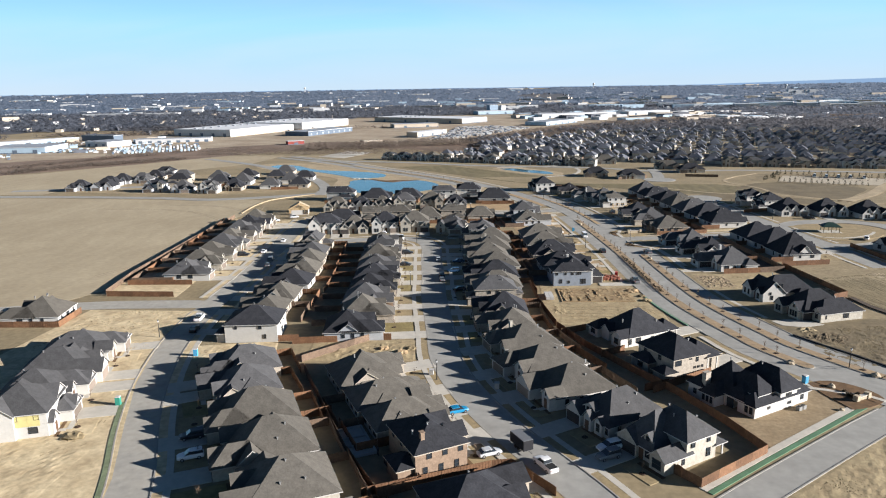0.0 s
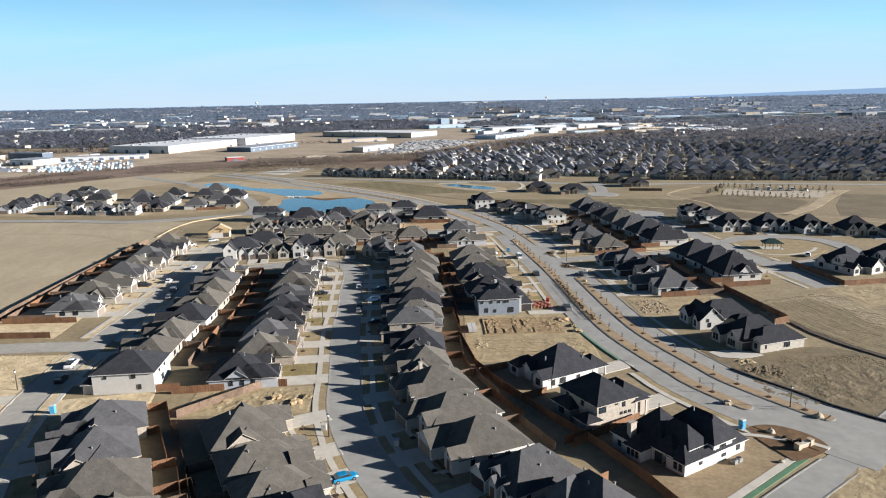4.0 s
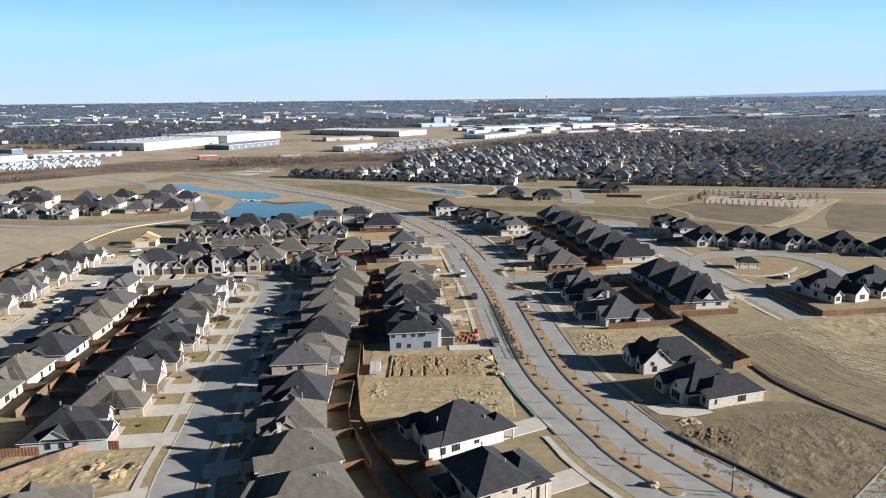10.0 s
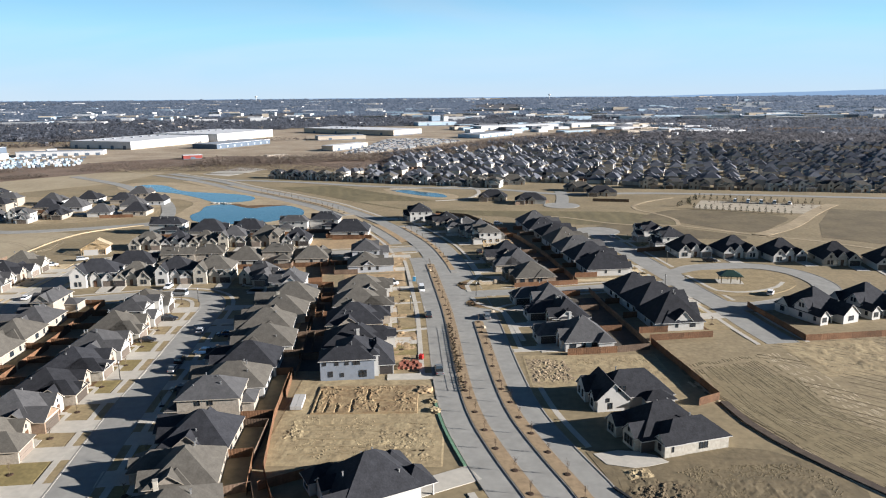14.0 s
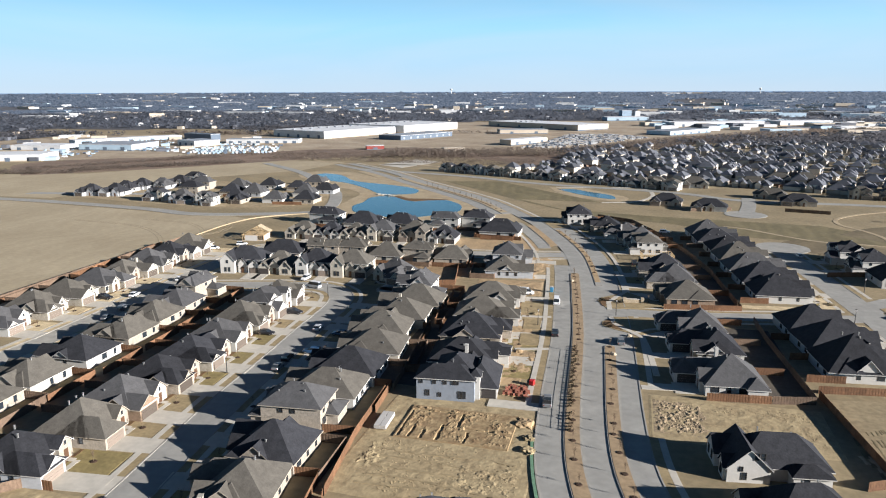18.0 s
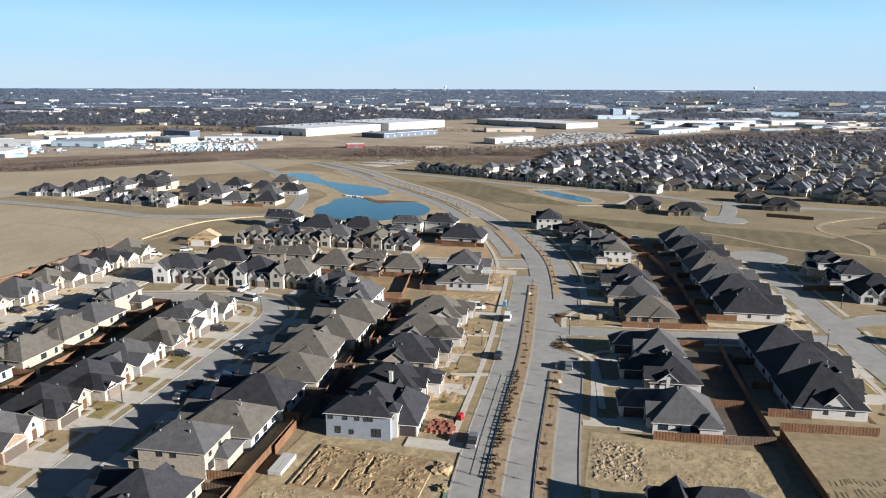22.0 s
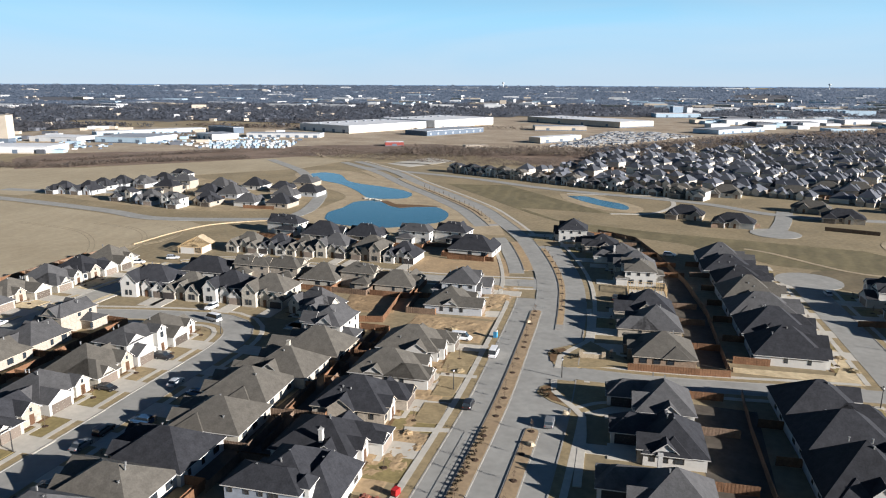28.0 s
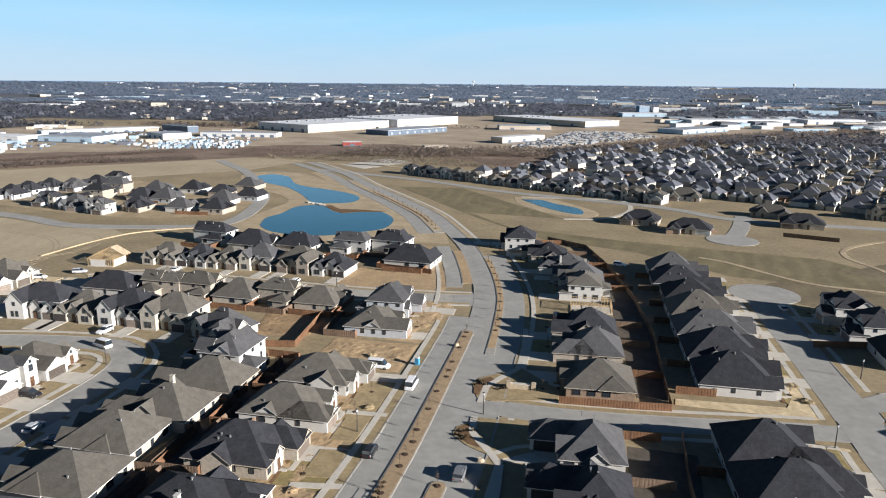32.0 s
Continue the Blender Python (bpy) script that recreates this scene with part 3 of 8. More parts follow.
        for i in range(len(top)):
            j = (i + 1) % len(top)
            bm.faces.new((low[i], low[j], top[j], top[i]))
        bm.faces.new(top)
        me = bpy.data.meshes.new("panel")
        bm.normal_update()
        bm.to_mesh(me)
        bm.free()
        me.materials.append(m)
        PANEL[key] = me
    return PANEL[key]


def fence_run(pts, m, label="", step=5.0):
    top = new("fence")
    for (ax, ay), (bx, by) in zip(pts, pts[1:]):
        L = math.hypot(bx - ax, by - ay)
        n = max(1, round(L / step))
        for i in range(n):
            ob = new("panel", panel_mesh(L / n, m))
            ob.parent = top
            ob.matrix_basis = pose(ax + (bx - ax) * i / n, ay + (by - ay) * i / n, 0, 0, 0, math.degrees(math.atan2(by - ay, bx - ax)))
    return tagged(top, label or ("red-brown cedar board fence round a back yard" if m is M_CEDAR else "weathered brown board fence round a back yard"), "fence", "yard fences")


def house(x, y, face, w=12.0, d=17.0, storeys=1, roof=0, wall=0, seed=0, flip=False, wing=None, jgar=False, group="", chimney=None, pitch=None, label="", drive=6.5, detail=2, lawn=None, accent=None, yard=0.0, lot=0.0, sidegables=(), wings=()):
    rng = random.Random(seed)
    top = new("house")
    RW = [ROOFS[roof], (M_TRIM, M_TRIM, M_TANTRIM, M_TRIM, M_TANTRIM, M_TRIM)[wall]]
    wm = WALLS[wall]
    eave = 2.95 if storeys == 1 else 5.45
    p = pitch or rng.choice((0.62, 0.68, 0.76))
    f = -1 if flip else 1
    wb, rb, gwb, grb, ewb, erb, xb, ub, sb = (bmesh.new() for _ in range(9))
    own = rng.uniform(2.2, 4.2)                       # how far the garage wing stands forward
    wing = own if wing is None else wing
    gw = rng.uniform(5.8, 6.6)                        # its width
    y0, y1 = -d / 2 + wing, d / 2
    gx0, gx1 = (w / 2 - gw, w / 2) if f > 0 else (-w / 2, -w / 2 + gw)
    ex0, ex1 = (-w / 2, w / 2 - gw) if f > 0 else (-w / 2 + gw, w / 2)
    back = rng.uniform(2.5, 4.0)                      # covered patio cut at the back
    # main body and its hip roof
    if storeys == 1:
        box(wb, -w / 2, w / 2, y0, y1, -0.2, eave)
        apex = hip(rb, -w / 2, w / 2, y0, y1, eave, p)
    else:
        box(wb, -w / 2, w / 2, y0, y1 - back, -0.2, eave)
        apex = hip(rb, -w / 2, w / 2, y0, y1 - back, eave, p * 0.85)
        box(wb, ex0 + 0.5, ex1 - 0.2, y1 - back - 0.1, y1, -0.2, 2.9)
        hip(xb, ex0 + 0.5, ex1 - 0.2, y1 - back - 3, y1, 2.9, 0.45)
    # garage wing
    ge = 2.95
    box(gwb, gx0, gx1, -d / 2, y0 + 0.1, -0.2, ge)
    style = rng.random()
    gy = -d / 2
    gback = y0 + gw / 2 + 0.5 if storeys == 1 else y0 + 0.2
    if style < 0.36:
        gable(grb, gwb, gx0, gx1, gy, gback, ge, p * 0.95)
    else:
        hip(grb, gx0, gx1, gy, gback + (gw / 2 if storeys == 1 else 1.2), ge, p)
        if style < 0.85:
            dg = rng.uniform(2.4, 3.6)
            dm = rng.uniform(gx0 + dg / 2 + 0.3, gx1 - dg / 2 - 0.3)
            box(gwb, dm - dg / 2, dm + dg / 2, gy - 0.12, gy + 0.5, 2.5, ge + 0.1)
            gable(grb, gwb, dm - dg / 2, dm + dg / 2, gy - 0.12, gy + 3.0, ge + 0.1, p * 1.2, oh=0.25)
    # entrance gable beside it
    ew = min(rng.uniform(3.2, 4.4), (ex1 - ex0) - 0.4)
    exm = rng.uniform(ex0 + ew / 2 + 0.1, ex1 - ew / 2 - 0.1)
    ef = y0 - rng.uniform(0.5, 1.6)
    eh = rng.uniform(3.0, 3.5) if storeys == 1 else rng.choice((3.2, 5.9))
    box(ewb, exm - ew / 2, exm + ew / 2, ef, y0 + 0.1, -0.2, eh)
    gable(erb, ewb, exm - ew / 2, exm + ew / 2, ef, y0 + ew / 2 * 1.2 + 0.6, eh, p * 1.25)
    if storeys == 2:
        uw = gw - 1.2
        um = (gx0 + gx1) / 2
        gable(ub, wb, um - uw / 2, um + uw / 2, y0 - 0.02, y0 + uw / 2 + 1.0, eave, p * 1.05)
    # cross gable or lower wing at one side and at the rear
    if storeys == 1 and rng.random() < 0.6:
        cw = rng.uniform(4.5, 6.0)
        cy = rng.uniform(y0 + cw / 2 + 1, y1 - cw / 2 - 1)
        hip(sb, ex0 - 0.25 if f > 0 else 0.0, 0.0 if f > 0 else ex1 + 0.25, cy - cw / 2, cy + cw / 2, eave + 0.05, p)
    plain = sidegables is None
    sidegables = list(sidegables or ())
    if detail and not sidegables and not plain:
        for s in (-1, 1):
            if rng.random() < 0.65:
                gwid = rng.uniform(4.2, 6.2)
                sidegables.append((s, rng.uniform(y0 + gwid / 2 + 0.6, y1 - back - gwid / 2 - 0.4), gwid, eave, rng.choice((0.0, 0.0, 0.7))))
    for s, yc, gwid, gz, out in sidegables:
        tb, tw = bmesh.new(), bmesh.new()
        gable(tb, tw, yc - gwid / 2, yc + gwid / 2, -(w / 2 + out), -(w / 2 + out) + gwid / 2 + w * 0.3 + out, gz, p * 1.1)
        if out > 0.05:
            box(tw, yc - gwid / 2, yc + gwid / 2, -(w / 2 + out), -(w / 2) + 0.1, -0.2, gz)
        elif gz > eave:
            box(tw, yc - gwid / 2, yc + gwid / 2, -(w / 2 + 0.03), -(w / 2) + 3.0, eave - 1, gz)
        turn = Matrix(((0, -s, 0, 0), (1 * s * s, 0, 0, 0), (0, 0, 1, 0), (0, 0, 0, 1)))
        for q in (tb, tw):
            q.transform(turn)
            if s < 0:
                bmesh.ops.reverse_faces(q, faces=q.faces[:])
        part("gable_roof", tb, RW, top)
        part("gable_wall", tw, wm, top)
    for nm, b, m in (("wall", wb, wm), ("roof", rb, RW), ("garage_wall", gwb, wm), ("garage_roof", grb, RW), ("porch_wall", ewb, WALLS[accent] if accent is not None else wm), ("porch_roof", erb, RW), ("rear_roof", xb, RW), ("upper_roof", ub, RW), ("side_roof", sb, RW)):
        if len(b.faces):
            part(nm, b, m, top)
        else:
            b.free()
    for ax, bx, ay, by, hh in wings:
        q, t = bmesh.new(), bmesh.new()
        box(q, ax, bx, ay, by, -0.2, hh)
        hip(t, ax, bx, ay, by, hh, p)
        part("wing_wall", q, wm, top)
        part("wing_roof", t, RW, top)
        window(top, min(ax, bx), (ay + by) / 2, 0.8, -90, 1.7, 1.6)
    # openings
    bm = bmesh.new()
    gdw = min(4.9, gw - 0.9)
    gm = (gx0 + gx1) / 2
    jx = gx1 + 0.02 if f < 0 else gx0 - 0.02
    for k in range(4):
        if jgar:                                      # side-entry garage
            box(bm, jx - 0.05, jx + 0.05, gy + 0.7, gy + 5.3, 0.02 + k * 0.56, 0.54 + k * 0.56)
        else:
            box(bm, gm - gdw / 2, gm + gdw / 2, gy - 0.06, gy + 0.05, 0.02 + k * 0.56, 0.54 + k * 0.56)
    part("garage_door", bm, M_DARKDOOR if jgar else M_GARAGE, top, "panelled garage door")
    if jgar:
        window(top, gm, gy, 0.9, 0, 1.7, 1.5)
    bm = bmesh.new()
    box(bm, exm - 0.55, exm + 0.55, ef - 0.06, ef + 0.05, 0.05, 2.3)
    part("front_door", bm, M_DOOR, top, "stained wooden front door")
    if detail:
        bm = bmesh.new()
        if jgar:
            box(bm, jx - 0.04, jx + 0.04, gy + 0.4, gy + 5.6, 2.32, 2.6)
        else:
            box(bm, gx0 - 0.02, gx1 + 0.02, gy - 0.035, gy - 0.005, 2.45, 2.75)
        part("lintel", bm, M_TRIM, top, "pale lintel over the garage door")
        for k in range(rng.randint(1, 3)):
            bm = bmesh.new()
            vx, vy = rng.uniform(-w * 0.33, w * 0.33), rng.uniform(0, y1 - 4)
            hw = (w if d - wing >= w else d) / 2 + 0.45
            vz = eave - 0.45 * p + (hw - 0.45 - abs(vx) + 0.45) * p * (1 if storeys == 1 else 0.85)
            vz = min(vz, apex - 0.3)
            box(bm, vx - 0.11, vx + 0.11, vy - 0.11, vy + 0.11, vz - 0.4, vz + 0.32)
            box(bm, vx - 0.16, vx + 0.16, vy - 0.16, vy + 0.16, vz + 0.33, vz + 0.42)
            part("roof_vent", bm, M_VENT, top, "grey metal roof vent")
        if chimney if chimney is not None else rng.random() < 0.06:
            bm = bmesh.new()
            cx, cy = rng.choice((-1, 1)) * (w / 2 - 2.2), rng.uniform(y0 + 3, y1 - 4)
            box(bm, cx - 0.42, cx + 0.42, cy - 0.36, cy + 0.36, 2, apex - 0.5)
            box(bm, cx - 0.5, cx + 0.5, cy - 0.44, cy + 0.44, apex - 0.5, apex - 0.4)
            part("chimney", bm, wm, top, "square chimney with a cap")
    if detail:
        window(top, exm, ef, eh - 0.35, 0, 0.55, 0.8, pane=False)
    if exm - ew / 2 - ex0 > 1.6:
        window(top, (ex0 + exm - ew / 2) / 2, y0, 0.8, 0, 1.2, 1.6, pane=detail > 1)
    if storeys == 2:
        window(top, gm, y0, 3.6, 0, 1.7, 1.4, pane=detail > 1)
        window(top, exm, ef if eh > 5 else y0, 3.7, 0, 1.1, 1.5, pane=detail > 1)
    n = 3 if detail > 1 else 2 if detail else 1
    for s in (-1, 1):
        for k in range(n if s > 0 or detail else 0):
            yy = y0 + (y1 - back - y0) * (k + 0.7) / (n + 0.3)
            window(top, s * w / 2, yy, 0.95, 90 * s, w=rng.choice((0.9, 0.9, 1.7)), h=1.4, pane=detail > 1)
            if storeys == 2 and (k < 2 or detail > 1):
                window(top, s * w / 2, yy - 0.8, 3.75, 90 * s, 1.0, 1.4, pane=detail > 1)
    yb = y1 if storeys == 1 else y1 - back
    for k in range(3 if detail > 1 else 2):
        window(top, -w / 2 + w * (k + 0.6) / 3.2, y1 if storeys == 1 or k else yb, 0.8, 180, rng.choice((0.9, 1.7)), 1.6, pane=detail > 1)
        if storeys == 2:
            window(top, -w / 2 + w * (k + 0.6) / 3.2, yb, 3.75, 180, 1.0, 1.4, pane=detail > 1)
    words = label or f"{'two' if storeys == 2 else 'one'}-storey {WALL_WORDS[wall]} house with {ROOF_WORDS[roof]} shingle roof"
    tagged(top, words, "house", group)
    top.matrix_basis = pose(x, y, 0, 0, 0, face + 90)
    if drive:
        m = top.matrix_basis
        for k in range(8, 34):                        # the driveway ends at the street's edge
            if on_road((m @ Vector((gm, gy - 0.4 * k, 0))).xy, -1, 0.0):
                drive = 0.4 * k - 0.2
                break
        bm = bmesh.new()
        if jgar:
            a, b = (gx1 + 0.1, gx1 + 6.0) if f < 0 else (gx0 - 6.0, gx0 - 0.1)
            box(bm, a, b, gy - 0.6, y0 - 0.05, -0.2, 0.125)
            c = (a + b) / 2
            box(bm, c - 1.8, c + 1.8, gy - drive, gy - 0.61, -0.2, 0.125)
        else:
            box(bm, gm - gdw / 2 - 0.3, gm + gdw / 2 + 0.3, gy - drive, gy - 0.02, -0.2, 0.125)
        bm.transform(m)
        tagged(link("driveway", bm, M_WALK), "pale concrete driveway up to the garage", "driveway", kind="structure")
        if detail and not jgar:
            bm = bmesh.new()
            lz = rng.uniform(0.085, 0.11)
            a, b = (-w / 2 - 0.9, gm - gdw / 2 - 0.35) if f > 0 else (gm + gdw / 2 + 0.35, w / 2 + 0.9)
            box(bm, a, b, gy - drive + 3.6, min(ef, y0) - 0.8, -0.2, lz)
            bm.transform(m)
            tagged(link("lawn", bm, lawn or rng.choice((M_LAWN, M_LAWN, M_SOD))), "dormant winter front lawn", "lawn", kind="structure")
            bm = bmesh.new()
            box(bm, a + 0.3, b - 0.2, min(ef, y0) - 0.78, min(ef, y0) - 0.05, -0.2, 0.13)
            bm.transform(m)
            tagged(link("flower_bed", bm, M_MULCH), "dark mulch bed along the front wall", "flower bed", kind="structure")
            bm = bmesh.new()                          # walk from the driveway to the front door
            k = gm - gdw / 2 - 0.3 if f > 0 else gm + gdw / 2 + 0.3
            yw = min(ef, y0) - 1.6
            box(bm, min(exm, k), max(exm, k), yw - 1.1, yw, -0.2, 0.137)
            box(bm, exm - 0.6, exm + 0.6, yw + 0.01, ef - 0.1, -0.2, 0.137)
            bm.transform(m)
            tagged(link("front_walk", bm, M_WALK), "narrow concrete walk to the front door", "path", kind="structure")
            YARD.append((m @ Vector(((a + b) / 2, (gy - drive + 3.6 + min(ef, y0)) / 2, 0))))
    if yard:
        far = d / 2 + abs(yard)
        fence_run([m_pt(top, -lot / 2, d / 2 - 3.5), m_pt(top, -lot / 2, far)] + ([m_pt(top, lot / 2, far)] if yard > 0 else []), M_CEDAR if rng.random() < 0.6 else M_CEDAR_OLD)
        fence_run([m_pt(top, -lot / 2, d / 2 - 3.5), m_pt(top, -w / 2 - 0.1, d / 2 - 3.5)], M_CEDAR)
    return top


# houses beside the field
house(-126.5, 189.5, 5.1, 12.3, 16.2, 1, 2, 0, 150, flip=True, group="houses beside the field", detail=1, yard=11, lot=14.3, lawn=M_SAND)
house(-127.8, 203.8, 5.9, 12.3, 16.2, 1, 1, 1, 151, flip=True, group="houses beside the field", detail=1, yard=11, lot=14.3, lawn=M_SAND)
house(-129.1, 218.1, 5.1, 12.3, 16.8, 1, 1, 1, 152, flip=True, group="houses beside the field", detail=1, accent=2, yard=11, lot=14.3, lawn=M_SAND)
house(-130.4, 232.4, 5.5, 12.9, 16.7, 1, 2, 1, 153, group="houses beside the field", detail=1, yard=11, lot=14.3, lawn=M_SAND)
house(-131.7, 246.7, 4.3, 12.7, 15.8, 1, 1, 1, 154, group="houses beside the field", detail=1, accent=2, yard=11, lot=14.3, lawn=M_SAND)
house(-133, 261, 5.1, 12.6, 17.0, 1, 2, 1, 155, flip=True, group="houses beside the field", detail=1, accent=1, yard=11, lot=14.3, lawn=M_SAND)
house(-134.3, 275.3, 4.5, 13.0, 17.0, 1, 0, 0, 156, group="houses beside the field", detail=1, accent=2, yard=11, lot=14.3, lawn=M_SAND)
house(-135.6, 289.6, 5.4, 12.9, 16.9, 1, 1, 1, 157, flip=True, group="houses beside the field", detail=1, yard=11, lot=14.3, lawn=M_SAND)
# houses on the west street
house(-85.8, 147, 184.6, 12.9, 14.2, 1, 1, 2, 201, flip=True, group="houses on the west street", detail=1, yard=5.6, lot=14.6, lawn=M_SAND)
house(-86.3, 161, 183.2, 12.3, 14.3, 1, 1, 1, 202, flip=True, group="houses on the west street", detail=1, yard=5.6, lot=14.6, lawn=M_SAND)
house(-86.6, 177, 183.1, 12.3, 15.2, 1, 0, 0, 203, group="houses on the west street", detail=1, accent=0, yard=5.6, lot=14.6, lawn=M_SAND)
house(-87.6, 193, 183.4, 12.9, 14.7, 1, 1, 2, 204, group="houses on the west street", detail=1, accent=2, yard=5.6, lot=14.6, lawn=M_SAND)
house(-89.2, 207, 184.3, 12.6, 14.2, 1, 1, 2, 205, flip=True, group="houses on the west street", detail=1, accent=0, yard=5.6, lot=14.6, lawn=M_SAND)
house(-91, 220, 183.9, 12.4, 14.0, 1, 2, 2, 206, group="houses on the west street", detail=1, accent=1, yard=5.6, lot=14.6, lawn=M_SAND)
house(-92.4, 233.5, 183.2, 12.3, 14.3, 2, 2, 2, 207, group="houses on the west street", detail=1, yard=5.6, lot=14.6, lawn=M_SAND)
house(-77, 104, 205.4, 12.2, 17.4, 1, 2, 2, 250, group="houses on the west street", yard=4.6, lot=13.8)
house(-73, 92, 208.0, 12.8, 16.7, 1, 2, 2, 251, flip=True, group="houses on the west street", yard=4.6, lot=13.8)
house(-65.5, 79, 204.6, 12.8, 17.7, 1, 1, 1, 252, group="houses on the west street", accent=2, yard=4.6, lot=13.8)
house(-59, 66.5, 205.0, 12.8, 18.5, 1, 1, 1, 253, group="houses on the west street", accent=2, yard=4.6, lot=13.8)
house(-52, 53.5, 205.3, 13.0, 18.1, 1, 1, 1, 254, group="houses on the west street", yard=4.6, lot=13.8)
house(-45, 40, 204.6, 12.2, 19.0, 1, 1, 2, 255, flip=True, group="houses on the west street", accent=1, yard=4.6, lot=13.8)
# new houses by the building plots
top = house(-112, 75.5, 16.9, 12.5, 18.9, 2, 2, 0, 300, group="new houses by the building plots", lawn=M_SAND)
bm = bmesh.new()
for k in range(5):
    box(bm, -6.31, -6.27, -5.2 + 2.2 * k, -3.02 + 2.2 * k, 2.5, 5.3)
part("sheathing", bm, mat("yellow_sheathing", (0.52, 0.46, 0.20), vary=0.12, scale=1.5, fine=10), top, "yellow wall sheathing boards")
house(-115.5, 88, 16.6, 12.9, 17.5, 1, 2, 0, 301, group="new houses by the building plots", lawn=M_SAND, accent=0)
house(-118.5, 100.5, 16.7, 12.3, 18.6, 1, 2, 0, 302, flip=True, group="new houses by the building plots", lawn=M_SAND, accent=0)
house(-121.5, 113.5, 16.2, 12.8, 18.9, 1, 2, 0, 303, group="new houses by the building plots", lawn=M_SAND, accent=1)
# house at the edge of the field
house(-153, 141, 190.0, 13.0, 17.0, 1, 1, 0, 7)
# houses on the middle street
house(-54.8, 132.3, 8.0, 12.7, 15.8, 1, 0, 3, 350, flip=True, group="houses on the middle street", drive=8, accent=2, yard=-8.5, lot=13.4, sidegables=((-1, 1.5, 5, 3.0, 0.0),))
house(-53.6, 146.3, 7.0, 12.3, 15.0, 1, 1, 2, 351, flip=True, group="houses on the middle street", drive=8, yard=-8.5, lot=13.4, sidegables=None)
house(-55.4, 158.5, 4.1, 12.7, 15.4, 1, 2, 4, 352, flip=True, group="houses on the middle street", drive=8, accent=0, yard=-8.5, lot=13.4)
house(-56.4, 171.5, 5.6, 12.6, 15.2, 1, 0, 2, 353, flip=True, group="houses on the middle street", drive=8, yard=-8.5, lot=13.4)
house(-57.3, 185, 4.9, 12.5, 15.5, 1, 0, 1, 354, flip=True, group="houses on the middle street", drive=8, accent=2, yard=-8.5, lot=13.4)
house(-59, 198.5, 4.3, 12.7, 14.9, 1, 2, 0, 355, flip=True, group="houses on the middle street", drive=8, accent=1, yard=-8.5, lot=13.4)
house(-60.6, 212, 4.3, 12.6, 15.1, 1, 1, 1, 356, flip=True, group="houses on the middle street", drive=8, accent=2, yard=-8.5, lot=13.4)
house(-62, 225, 4.1, 13.0, 15.4, 2, 2, 0, 357, flip=True, group="houses on the middle street", drive=8, accent=0, yard=-8.5, lot=13.4)
house(-63.2, 238, 5.8, 12.7, 14.7, 1, 1, 0, 358, flip=True, group="houses on the middle street", drive=8, yard=-8.5, lot=13.4)
house(-45, 100.7, 27.0, 13.6, 17.0, 1, 1, 2, 400, group="houses on the middle street", yard=4.6, lot=16)
house(-38.6, 88.5, 27.0, 10.6, 16.5, 1, 1, 1, 404, wing=2.0, group="houses on the middle street", yard=4.6, lot=13, sidegables=None)
house(-33.6, 79.4, 28.0, 9.6, 15.6, 1, 1, 1, 401, wing=2.2, group="houses on the middle street", yard=4.6, lot=12, sidegables=None)
house(-28.6, 66.6, 30.0, 12.5, 15.5, 2, 0, 4, 402, group="houses on the middle street", chimney=True, accent=2, yard=4.6, lot=16, sidegables=None)
house(-18, 51.5, 26.6, 12.7, 17.8, 1, 0, 2, 403, group="houses on the middle street", accent=2, yard=4.6, lot=16)
# houses across the middle street
house(-0.6, 95.3, 205.2, 12.7, 17.8, 1, 1, 0, 452, flip=True, wing=3, group="houses across the middle street", yard=5, lot=13.6, sidegables=None)
house(-5.6, 108, 207.0, 12.3, 18.8, 1, 1, 0, 453, flip=True, wing=3, group="houses across the middle street", accent=0, yard=5, lot=13.6, sidegables=None)
house(-9.4, 121.6, 201.0, 12.2, 16.8, 1, 1, 1, 454, flip=True, wing=2.5, group="houses across the middle street", chimney=True, accent=1, yard=5, lot=13.6, sidegables=None)
house(-13.5, 135.4, 191.0, 12.3, 15.5, 1, 1, 2, 500, flip=True, group="houses across the middle street", accent=0, yard=5, lot=13.6)
house(-15, 148.8, 184.0, 12.2, 15.5, 1, 0, 2, 501, flip=True, group="houses across the middle street", accent=1, yard=5, lot=13.6)
house(-17.2, 175.7, 186.5, 12.3, 17.8, 1, 1, 0, 503, flip=True, group="houses across the middle street", yard=5, lot=13.6, sidegables=None)
house(-18, 188, 186.0, 12.8, 18.4, 1, 0, 0, 504, flip=True, group="houses across the middle street", accent=1, yard=5, lot=13.6, sidegables=None)
house(-17, 202.2, 188.0, 12.8, 17.3, 1, 1, 1, 505, flip=True, group="houses across the middle street", accent=1, yard=5, lot=13.6, sidegables=None)
house(-20.2, 216, 187.5, 13.0, 16.7, 1, 1, 1, 506, flip=True, wing=2, group="houses across the middle street", accent=1, yard=5, lot=13.6, sidegables=None)
house(-20, 229, 186.0, 12.7, 18.4, 1, 1, 1, 507, group="houses across the middle street", chimney=True, yard=5, lot=13.6)
house(-20, 243, 185.5, 12.3, 18.9, 1, 1, 2, 508, group="houses across the middle street", accent=0, yard=5, lot=13.6)
house(-22, 256, 185.5, 12.5, 17.8, 2, 2, 0, 509, flip=True, group="houses across the middle street", accent=1, yard=5, lot=13.6)
# houses along the boulevard
house(9.5, 203, 7.1, 13.1, 18.9, 1, 0, 0, 601, group="houses along the boulevard", yard=5.5, lot=16)
house(6.5, 221, 7.6, 13.2, 18.2, 1, 0, 2, 602, group="houses along the boulevard", accent=0, yard=5.5, lot=16)
